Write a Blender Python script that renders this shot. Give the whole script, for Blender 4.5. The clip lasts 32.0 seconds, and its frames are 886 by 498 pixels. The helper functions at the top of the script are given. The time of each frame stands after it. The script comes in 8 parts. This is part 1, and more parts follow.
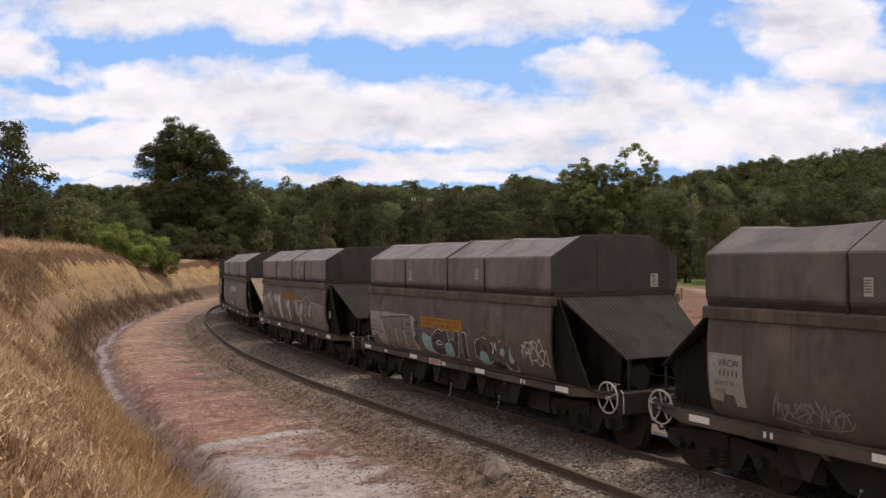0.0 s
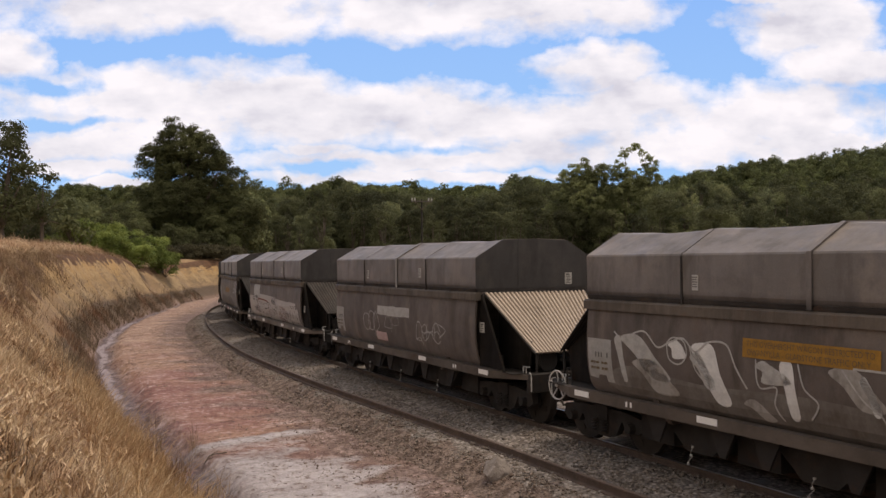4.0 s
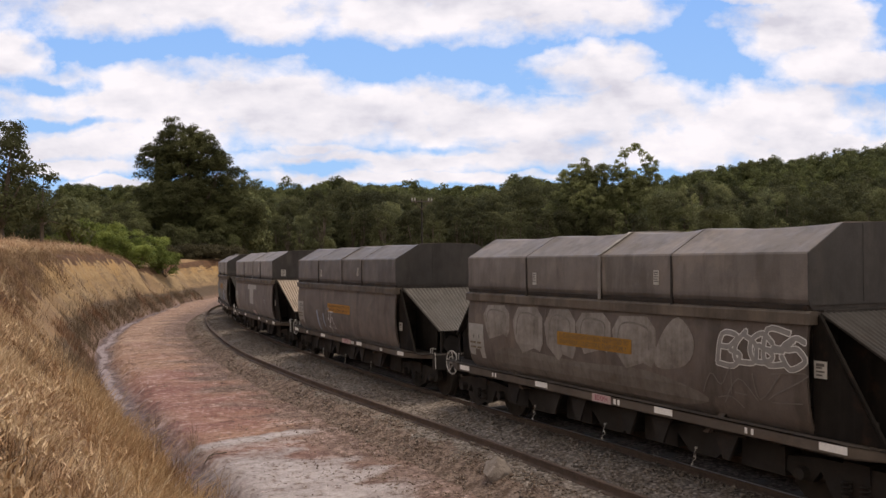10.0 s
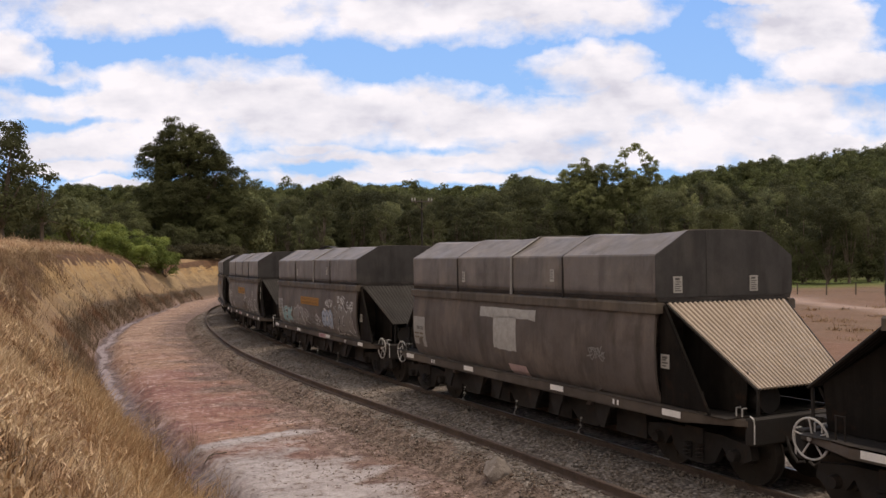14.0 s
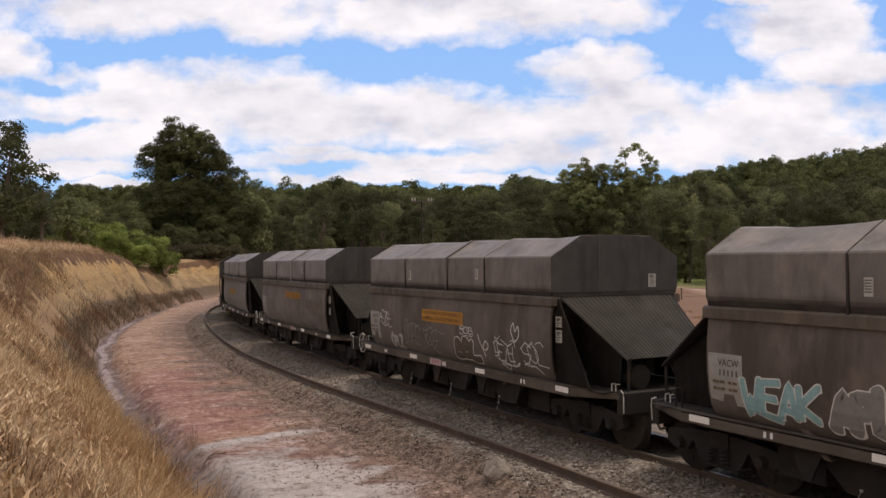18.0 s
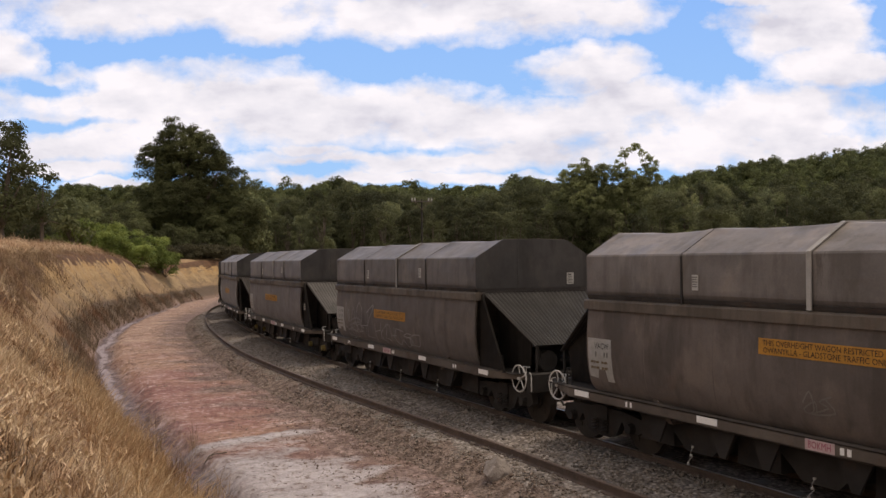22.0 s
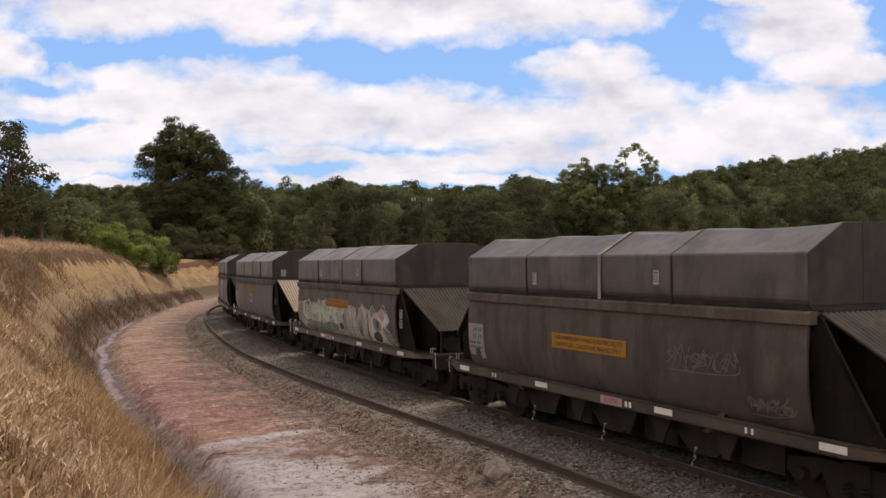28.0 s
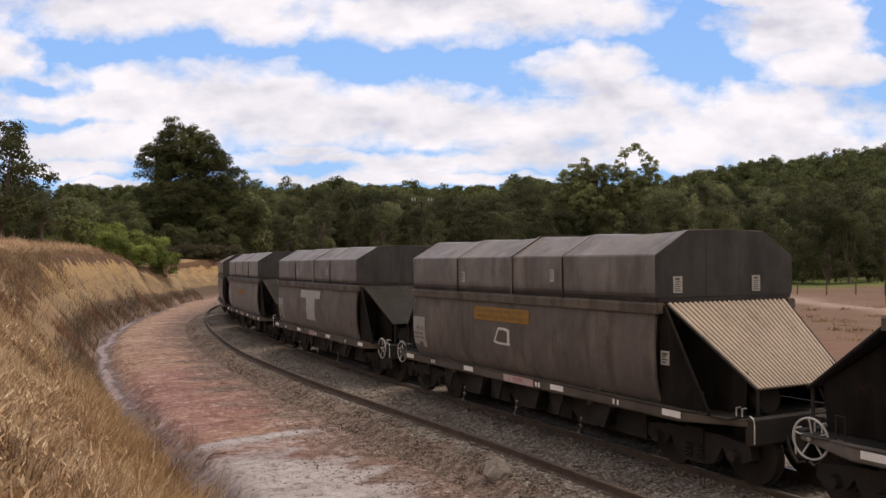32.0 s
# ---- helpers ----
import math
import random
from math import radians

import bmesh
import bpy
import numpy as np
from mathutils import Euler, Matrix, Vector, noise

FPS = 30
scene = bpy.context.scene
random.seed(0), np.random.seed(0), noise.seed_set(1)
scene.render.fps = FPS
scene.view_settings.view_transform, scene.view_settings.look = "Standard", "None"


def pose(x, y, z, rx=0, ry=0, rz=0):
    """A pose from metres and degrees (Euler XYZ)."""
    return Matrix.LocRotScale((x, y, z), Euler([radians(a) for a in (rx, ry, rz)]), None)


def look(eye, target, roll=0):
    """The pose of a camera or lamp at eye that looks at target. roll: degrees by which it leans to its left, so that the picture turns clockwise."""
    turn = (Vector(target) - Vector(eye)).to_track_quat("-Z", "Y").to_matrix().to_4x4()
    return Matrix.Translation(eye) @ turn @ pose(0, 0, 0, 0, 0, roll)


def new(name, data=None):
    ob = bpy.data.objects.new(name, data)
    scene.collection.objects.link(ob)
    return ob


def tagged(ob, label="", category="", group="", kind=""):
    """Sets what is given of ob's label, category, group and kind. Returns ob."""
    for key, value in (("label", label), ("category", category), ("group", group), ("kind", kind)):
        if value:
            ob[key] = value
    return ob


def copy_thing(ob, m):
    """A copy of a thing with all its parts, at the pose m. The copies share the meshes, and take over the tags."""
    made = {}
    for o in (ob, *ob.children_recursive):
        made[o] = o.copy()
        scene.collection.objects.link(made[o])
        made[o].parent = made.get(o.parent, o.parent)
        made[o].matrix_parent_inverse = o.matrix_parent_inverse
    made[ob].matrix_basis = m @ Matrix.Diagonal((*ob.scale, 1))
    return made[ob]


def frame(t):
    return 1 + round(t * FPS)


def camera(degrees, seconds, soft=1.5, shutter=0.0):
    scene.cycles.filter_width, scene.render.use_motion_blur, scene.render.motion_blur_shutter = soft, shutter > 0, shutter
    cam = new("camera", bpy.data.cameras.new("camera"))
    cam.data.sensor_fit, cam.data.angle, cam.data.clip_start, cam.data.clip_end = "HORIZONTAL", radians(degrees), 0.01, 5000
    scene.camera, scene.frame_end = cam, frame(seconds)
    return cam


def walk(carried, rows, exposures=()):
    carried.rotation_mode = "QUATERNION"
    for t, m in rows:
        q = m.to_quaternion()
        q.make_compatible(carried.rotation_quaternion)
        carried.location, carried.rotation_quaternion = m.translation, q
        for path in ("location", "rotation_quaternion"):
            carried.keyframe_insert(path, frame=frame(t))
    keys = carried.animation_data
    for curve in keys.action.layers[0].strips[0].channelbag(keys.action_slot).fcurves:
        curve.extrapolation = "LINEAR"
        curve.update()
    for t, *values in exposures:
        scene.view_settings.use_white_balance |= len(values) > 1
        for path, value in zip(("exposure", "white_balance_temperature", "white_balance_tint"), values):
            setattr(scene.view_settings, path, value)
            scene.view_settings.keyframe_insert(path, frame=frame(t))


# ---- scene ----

EYE = (0.0, 0.0, 3.056)
cam = camera(55.64, 32.0, soft=1.5)
walk(cam, [(0.0, look(EYE, (0.0, 100.0, 4.70), -0.298)), (32.0, look(EYE, (0.0, 100.0, 4.70), -0.298))],
     exposures=[(0.0, 0.0, 7050, 13), (32.0, 0.0, 7050, 13)])

# ---- world and sun ----
SUN_ELEVATION, SUN_AZIMUTH = 72.0, 70.0      # degrees; azimuth clockwise from +Y


def sun_way():
    e, a = radians(SUN_ELEVATION), radians(SUN_AZIMUTH)
    return Vector((math.cos(e) * math.sin(a), math.cos(e) * math.cos(a), math.sin(e)))


world = bpy.data.worlds.new("world")
scene.world = world
world.use_nodes = True
wt = world.node_tree
wt.nodes.clear()
w_out = wt.nodes.new("ShaderNodeOutputWorld")
w_bg = wt.nodes.new("ShaderNodeBackground")
w_sky = wt.nodes.new("ShaderNodeTexSky")
w_sky.sky_type = "NISHITA"
w_sky.sun_disc = False
w_sky.sun_elevation, w_sky.sun_rotation = radians(SUN_ELEVATION), radians(SUN_AZIMUTH)
w_tc = wt.nodes.new("ShaderNodeTexCoord")
w_map = wt.nodes.new("ShaderNodeMapping")
w_map.inputs["Scale"].default_value = (1.6, 1.6, 4.0)
w_noise = wt.nodes.new("ShaderNodeTexNoise")
w_noise.inputs["Scale"].default_value, w_noise.inputs["Detail"].default_value = 1.6, 6.0
w_ramp = wt.nodes.new("ShaderNodeValToRGB")
w_ramp.color_ramp.elements[0].position, w_ramp.color_ramp.elements[1].position = 0.34, 0.50
w_mix = wt.nodes.new("ShaderNodeMix")
w_mix.data_type = "RGBA"
w_mix.inputs["B"].default_value = (9.6, 9.1, 8.7, 1.0)
wt.links.new(w_tc.outputs["Generated"], w_map.inputs["Vector"])
wt.links.new(w_map.outputs["Vector"], w_noise.inputs["Vector"])
wt.links.new(w_noise.outputs["Fac"], w_ramp.inputs["Fac"])
wt.links.new(w_ramp.outputs["Color"], w_mix.inputs["Factor"])
wt.links.new(w_sky.outputs["Color"], w_mix.inputs["A"])
wt.links.new(w_mix.outputs["Result"], w_bg.inputs["Color"])
w_bg.inputs["Strength"].default_value = 0.10
wt.links.new(w_bg.outputs["Background"], w_out.inputs["Surface"])

sun = new("sun", bpy.data.lights.new("sun", "SUN"))
sun.data.energy, sun.data.angle, sun.data.color = 2.1, radians(24.0), (1.0, 0.90, 0.78)
sun.matrix_world = look(sun_way() * 500, (0, 0, 0))


# ---- materials ----
class Net:
    """A small writer for node materials."""

    def __init__(self, name, roughness=0.8, metallic=0.0, specular=0.3):
        self.mat = bpy.data.materials.new(name)
        self.mat.use_nodes = True
        self.t = self.mat.node_tree
        self.bsdf = self.t.nodes["Principled BSDF"]
        self.bsdf.inputs["Roughness"].default_value = roughness
        self.bsdf.inputs["Metallic"].default_value = metallic
        self.bsdf.inputs["Specular IOR Level"].default_value = specular
        self.coord = self.add("ShaderNodeTexCoord").outputs["Object"]

    def add(self, kind):
        return self.t.nodes.new(kind)

    def put(self, source, socket):
        if hasattr(source, "links"):
            self.t.links.new(source, socket)
        else:
            socket.default_value = source

    def stretch(self, x, y, z, vector=None):
        n = self.add("ShaderNodeMapping")
        n.inputs["Scale"].default_value = (x, y, z)
        self.put(vector or self.coord, n.inputs["Vector"])
        return n.outputs["Vector"]

    def noise(self, scale, detail=5.0, rough=0.6, vector=None):
        n = self.add("ShaderNodeTexNoise")
        n.inputs["Scale"].default_value, n.inputs["Detail"].default_value, n.inputs["Roughness"].default_value = scale, detail, rough
        self.put(vector or self.coord, n.inputs["Vector"])
        return n.outputs["Fac"]

    def cells(self, scale, vector=None, kind="F1", out="Distance"):
        n = self.add("ShaderNodeTexVoronoi")
        n.feature = kind
        n.inputs["Scale"].default_value = scale
        self.put(vector or self.coord, n.inputs["Vector"])
        return n.outputs[out]

    def ramp(self, fac, *stops):
        n = self.add("ShaderNodeValToRGB")
        e = n.color_ramp.elements
        while len(e) < len(stops):
            e.new(0.5)
        for k, (pos, col) in zip(e, stops):
            k.position = pos
            k.color = (col, col, col, 1) if isinstance(col, float) else (*col, 1)
        self.put(fac, n.inputs["Fac"])
        return n.outputs["Color"]

    def mix(self, fac, a, b, blend="MIX"):
        n = self.add("ShaderNodeMix")
        n.data_type, n.blend_type = "RGBA", blend
        self.put(fac, n.inputs["Factor"])
        for v, k in ((a, "A"), (b, "B")):
            self.put((*v, 1) if isinstance(v, tuple) else v, n.inputs[k])
        return n.outputs["Result"]

    def math(self, op, a, b=0.0, c=0.0, clamp=False):
        n = self.add("ShaderNodeMath")
        n.operation, n.use_clamp = op, clamp
        for v, k in zip((a, b, c), n.inputs):
            self.put(v, k)
        return n.outputs[0]

    def attr(self, name):
        n = self.add("ShaderNodeAttribute")
        n.attribute_name = name
        return n.outputs["Fac"]

    def random(self):
        return self.add("ShaderNodeObjectInfo").outputs["Random"]

    def axis(self, which, vector=None):
        n = self.add("ShaderNodeSeparateXYZ")
        self.put(vector or self.coord, n.inputs[0])
        return n.outputs[which]

    def world_place(self):
        return self.add("ShaderNodeNewGeometry").outputs["Position"]

    def island(self):
        return self.add("ShaderNodeNewGeometry").outputs["Random Per Island"]

    def color(self, source):
        self.put((*source, 1) if isinstance(source, tuple) else source, self.bsdf.inputs["Base Color"])
        return self

    def rough(self, source):
        self.put(source, self.bsdf.inputs["Roughness"])
        return self

    def bump(self, height, strength=0.5, distance=0.02):
        n = self.add("ShaderNodeBump")
        n.inputs["Strength"].default_value, n.inputs["Distance"].default_value = strength, distance
        self.put(height, n.inputs["Height"])
        self.put(n.outputs["Normal"], self.bsdf.inputs["Normal"])
        return self


def dusty_paint(name, dark, light, rust=(0.10, 0.045, 0.022), rust_amount=0.5, rough=0.72, streaks=0.35, ribs=0.0, coal=0.0, dust=0.0):
    """Old painted steel under coal dust, with rust blooms and rain streaks; each wagon is a little different."""
    n = Net(name, rough)
    shift = n.add("ShaderNodeCombineXYZ")
    r = n.random()
    n.put(n.math("MULTIPLY", r, 37.0), shift.inputs[0])
    n.put(n.math("MULTIPLY", r, 11.0), shift.inputs[2])
    v = n.add("ShaderNodeVectorMath")
    n.put(n.coord, v.inputs[0])
    n.put(shift.outputs[0], v.inputs[1])
    place = v.outputs[0]
    base = n.mix(n.ramp(n.noise(0.9, 6, 0.62, place), (0.3, 0.0), (0.72, 1.0)), dark, light)
    if streaks:
        run = n.noise(1.0, 5, 0.7, n.stretch(5.5, 5.5, 0.5, place))
        base = n.mix(n.math("MULTIPLY", n.ramp(run, (0.45, 0.0), (0.75, 1.0)), streaks), base, tuple(c * 1.6 + 0.006 for c in light))
        run2 = n.noise(1.0, 4, 0.7, n.stretch(9.0, 9.0, 0.7, place))
        base = n.mix(n.math("MULTIPLY", n.ramp(run2, (0.5, 0.0), (0.8, 1.0)), streaks), base, tuple(c * 0.5 for c in dark))
        rubbed = n.noise(1.0, 5, 0.6, n.stretch(1.5, 1.5, 1.0, place))
        base = n.mix(n.math("MULTIPLY", n.ramp(rubbed, (0.52, 0.0), (0.64, 1.0)), 0.55), base, (light[0] * 1.32, light[1] * 1.27, light[2] * 1.18))
        seep = n.noise(1.0, 5, 0.62, n.stretch(2.2, 2.2, 0.5, place))
        base = n.mix(n.math("MULTIPLY", n.ramp(seep, (0.50, 0.0), (0.63, 1.0)), 0.62), base, (dark[0] * 0.62, dark[1] * 0.60, dark[2] * 0.55))
    soot = n.ramp(n.noise(1.5, 6, 0.66, n.stretch(1.0, 1.0, 0.8, place)), (0.54, 0.0), (0.68, 0.45))
    base = n.mix(soot, base, tuple(c * 0.55 for c in dark))
    blotch = n.ramp(n.noise(2.3, 8, 0.7, place), (0.56, 0.0), (0.72, 1.0))
    base = n.mix(n.math("MULTIPLY", blotch, rust_amount), base, rust)
    # dirt and valley shade between the ribs, put into the colour
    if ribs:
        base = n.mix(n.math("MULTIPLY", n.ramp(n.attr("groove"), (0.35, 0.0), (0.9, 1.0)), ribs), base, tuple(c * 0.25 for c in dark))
    if coal:
        smear = n.noise(1.0, 6, 0.7, n.stretch(3.2, 3.2, 0.75, place))
        base = n.mix(n.math("MULTIPLY", n.ramp(smear, (0.60, 0.0), (0.70, 1.0)), n.math("MULTIPLY", n.ramp(n.noise(0.35, 3, 0.5, place), (0.42, 0.0), (0.62, 1.0)), 0.7)), base, (0.035, 0.026, 0.022))
        tide = n.math("ADD", n.axis(2), n.math("MULTIPLY", n.math("SUBTRACT", n.noise(1.0, 5, 0.65, n.stretch(1.6, 1.6, 0.6, place)), 0.5), 0.22))
        base = n.mix(n.math("MULTIPLY", n.ramp(n.math("MULTIPLY_ADD", tide, 2.0, -4.94), (0.04, 1.0), (0.40, 0.0)), coal), base, (0.022, 0.018, 0.016))
    fine = n.noise(42.0, 3, 0.6, place)
    base = n.mix(0.25, base, n.ramp(fine, (0.3, 0.5), (0.7, 1.0)), "MULTIPLY")
    n.color(base)
    n.rough(n.ramp(n.noise(3.0, 4), (0.3, rough - 0.12), (0.7, rough + 0.14)))
    n.bump(n.noise(16.0, 5), 0.25, 0.006)
    if dust:
        n.bsdf.inputs["Sheen Weight"].default_value = dust
        n.bsdf.inputs["Sheen Roughness"].default_value = 0.35
        n.bsdf.inputs["Sheen Tint"].default_value = (0.95, 0.86, 0.80, 1.0)
    return n.mat


def flat_paint(name, col, dirt=0.5, rough=0.6):
    """Sign paint or stencil, dirty and worn through in spots."""
    n = Net(name, rough)
    d = n.ramp(n.noise(7.0, 7, 0.7), (0.42, 0.0), (0.72, 1.0))
    base = n.mix(n.math("MULTIPLY", d, dirt), col, tuple(c * 0.25 + 0.012 for c in col))
    n.color(n.mix(n.ramp(n.noise(50.0, 3), (0.35, 0.0), (0.7, 0.3)), base, tuple(c * 0.5 for c in col)))
    return n.mat


M = {}
M["side"] = dusty_paint("dusty_brown_steel", (0.079, 0.063, 0.0545), (0.133, 0.107, 0.094), rust_amount=0.2, streaks=0.13, dust=0.22)
M["lid"] = dusty_paint("dusty_grey_lid", (0.118, 0.102, 0.093), (0.174, 0.150, 0.139), rust_amount=0.12, rough=0.62, streaks=0.12, coal=0.85, dust=0.22)
# end panels get a darker tone than the lids
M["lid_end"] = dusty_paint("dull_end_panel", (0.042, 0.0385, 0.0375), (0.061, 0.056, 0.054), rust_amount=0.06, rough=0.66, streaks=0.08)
# darker copies of the side, lid and end colours for some wagons
M["side_darker"] = dusty_paint("darker_brown_steel", (0.064, 0.051, 0.044), (0.105, 0.085, 0.074), rust_amount=0.2, streaks=0.16, dust=0.22)
M["lid_darker"] = dusty_paint("darker_grey_lid", (0.082, 0.071, 0.066), (0.128, 0.111, 0.103), rust_amount=0.15, rough=0.62, streaks=0.12, coal=0.85, dust=0.22)
M["end_darker"] = dusty_paint("darker_end_panel", (0.036, 0.033, 0.032), (0.054, 0.049, 0.047), rust_amount=0.08, rough=0.66, streaks=0.08)
M["chord"] = dusty_paint("dusty_chord", (0.07, 0.055, 0.043), (0.12, 0.096, 0.076), rust_amount=0.35)
M["sill"] = dusty_paint("dusty_sill", (0.06, 0.047, 0.038), (0.13, 0.105, 0.085), rust_amount=0.35, streaks=0.0)
M["sill_pale"] = dusty_paint("spattered_sill", (0.11, 0.09, 0.076), (0.22, 0.185, 0.16), rust_amount=0.3, streaks=0.0)
M["whitewash"] = flat_paint("grubby_whitewash", (0.44, 0.40, 0.375), 0.35)
M["under"] = dusty_paint("grimy_underframe", (0.018, 0.0155, 0.0145), (0.040, 0.034, 0.030), rust_amount=0.3, rough=0.8, streaks=0.0)
M["seal"] = dusty_paint("coal_black_strip", (0.018, 0.014, 0.012), (0.04, 0.032, 0.027), rust_amount=0.4, streaks=0.3)
# soot, darkened further: the shade under the awnings is in this colour
M["end"] = dusty_paint("shaded_sooty_end", (0.011, 0.0092, 0.0082), (0.020, 0.017, 0.015), rust_amount=0.25)
M["awning_ribbed"] = dusty_paint("ribbed_awning", (0.025, 0.022, 0.0205), (0.040, 0.0355, 0.033), rust_amount=0.08, rough=0.68, streaks=0.0, ribs=0.15)
M["awning_slate"] = dusty_paint("slate_awning", (0.021, 0.019, 0.018), (0.033, 0.030, 0.028), rust_amount=0.05, rough=0.62, streaks=0.0, ribs=0.15)
M["awning_grey"] = dusty_paint("pale_grey_awning", (0.048, 0.043, 0.040), (0.075, 0.067, 0.062), rust_amount=0.1, rough=0.55, streaks=0.15, ribs=0.05)
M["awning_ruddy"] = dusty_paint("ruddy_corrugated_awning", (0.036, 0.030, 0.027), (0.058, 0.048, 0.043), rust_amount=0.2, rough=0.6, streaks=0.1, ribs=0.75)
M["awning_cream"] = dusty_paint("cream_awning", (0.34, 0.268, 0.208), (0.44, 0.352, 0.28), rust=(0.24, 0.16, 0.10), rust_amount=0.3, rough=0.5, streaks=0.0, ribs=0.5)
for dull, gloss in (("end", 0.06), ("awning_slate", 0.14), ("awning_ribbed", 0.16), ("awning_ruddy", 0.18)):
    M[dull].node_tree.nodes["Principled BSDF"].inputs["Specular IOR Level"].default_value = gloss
M["white"] = flat_paint("worn_white_paint", (0.62, 0.60, 0.57), 0.35)
M["silver"] = flat_paint("worn_silver_grey_paint", (0.40, 0.38, 0.355), 0.5)
M["greypaint"] = flat_paint("faded_grey_paint", (0.21, 0.19, 0.172), 0.6)
M["reflector"] = flat_paint("white_reflector", (0.80, 0.78, 0.75), 0.12, 0.4)
M["yellow"] = flat_paint("faded_yellow_sign", (0.42, 0.195, 0.026), 0.45)
M["yellow_dull"] = flat_paint("dirty_yellow_sign", (0.30, 0.15, 0.02), 0.5)
M["ink"] = flat_paint("black_lettering", (0.02, 0.018, 0.016), 0.1)
M["pink"] = flat_paint("faded_pink_plate", (0.50, 0.36, 0.35), 0.4)
M["magenta"] = flat_paint("magenta_lettering", (0.30, 0.05, 0.10), 0.4)
M["red"] = flat_paint("dull_red_paint", (0.20, 0.055, 0.04), 0.4)
M["aqua"] = flat_paint("pale_aqua_paint", (0.25, 0.42, 0.44), 0.4)
M["strap"] = dusty_paint("pale_strap", (0.20, 0.185, 0.172), (0.34, 0.32, 0.30), rust_amount=0.25)
M["wheel"] = dusty_paint("oily_wheel_steel", (0.014, 0.012, 0.010), (0.05, 0.04, 0.033), rust_amount=0.3, rough=0.6, streaks=0.0)
M["chute"] = dusty_paint("dusty_chute", (0.016, 0.0135, 0.0122), (0.034, 0.029, 0.0255), rust_amount=0.3, streaks=0.0)
M["notice"] = flat_paint("grubby_notice", (0.42, 0.40, 0.37), 0.5)
M["cap"] = flat_paint("faded_yellow_cap", (0.24, 0.18, 0.06), 0.4)
M["panel"] = flat_paint("grubby_white_panel", (0.33, 0.315, 0.295), 0.45)
M["ink_faded"] = flat_paint("faded_print", (0.10, 0.092, 0.085), 0.2)
M["ink_pale"] = flat_paint("pale_print", (0.13, 0.09, 0.05), 0.2)
M["brake_wheel"] = flat_paint("white_wheel_paint", (0.50, 0.48, 0.46), 0.5)
M["side_plain"] = flat_paint("brown_side_paint", (0.095, 0.074, 0.057), 0.3)
M["spray_white"] = flat_paint("white_spray", (0.62, 0.60, 0.575), 0.3)
M["spray_grey"] = flat_paint("grey_spray", (0.23, 0.215, 0.205), 0.4)
M["spray_faint"] = flat_paint("faint_spray", (0.16, 0.138, 0.122), 0.6)
M["spray_ink"] = flat_paint("black_spray", (0.018, 0.016, 0.015), 0.1)
M["spray_dark"] = flat_paint("dark_spray", (0.045, 0.04, 0.038), 0.2)
M["spray_blue_pale"] = flat_paint("light_blue_spray", (0.36, 0.41, 0.50), 0.4)
M["spray_blue"] = flat_paint("pale_blue_spray", (0.26, 0.30, 0.37), 0.4)
def fading_paint(name, col, under, lo=0.42, hi=0.62):
    """Spray paint that has half weathered away, so that the wagon's brown shows through."""
    n = Net(name, 0.7)
    runs = n.noise(1.0, 5, 0.7, n.stretch(7.0, 7.0, 0.8))
    f = n.math("ADD", n.math("ADD", n.math("MULTIPLY", n.noise(1.6, 6, 0.65), 0.45), n.math("MULTIPLY", n.noise(9.0, 5, 0.7), 0.25)), n.math("MULTIPLY", runs, 0.30))
    n.color(n.mix(n.ramp(f, (lo, 0.0), (hi, 1.0)), col, under))
    return n.mat


M["fade_silver"] = fading_paint("faded_silver_spray", (0.31, 0.285, 0.26), (0.115, 0.095, 0.08), 0.48, 0.66)
M["wash"] = fading_paint("grey_green_wash", (0.46, 0.445, 0.40), (0.19, 0.18, 0.15), 0.44, 0.62)
M["haze"] = fading_paint("haze_of_silver_spray", (0.17, 0.15, 0.135), (0.085, 0.068, 0.055), 0.38, 0.62)
M["haze_light"] = fading_paint("soft_silver_spray", (0.26, 0.235, 0.215), (0.11, 0.092, 0.078), 0.4, 0.62)
M["ghost"] = fading_paint("ghost_of_paint", (0.14, 0.115, 0.092), (0.10, 0.078, 0.06), 0.35, 0.55)
M["mural_green"] = fading_paint("pale_green_spray", (0.50, 0.54, 0.44), (0.27, 0.29, 0.215), 0.44, 0.62)
M["mural_teal"] = fading_paint("dull_teal_spray", (0.12, 0.175, 0.158), (0.26, 0.265, 0.225), 0.42, 0.60)
M["mural_pale"] = fading_paint("chalky_spray", (0.60, 0.56, 0.52), (0.30, 0.27, 0.24), 0.45, 0.62)
M["mural_ochre"] = fading_paint("ochre_spray", (0.22, 0.135, 0.045), (0.16, 0.12, 0.07), 0.42, 0.66)
M["mural_pink"] = fading_paint("dusty_pink_spray", (0.42, 0.30, 0.25), (0.30, 0.24, 0.20), 0.42, 0.66)
M["mural_dark"] = fading_paint("dark_mural_spray", (0.05, 0.046, 0.040), (0.085, 0.08, 0.066), 0.42, 0.66)
M["green"] = flat_paint("pale_green_paint", (0.36, 0.42, 0.27), 0.45)


def steel_mat():
    n = Net("bright_rail_head", 0.42, 0.9)
    n.color(n.mix(n.noise(30.0), (0.42, 0.40, 0.38), (0.60, 0.58, 0.56)))
    return n.mat


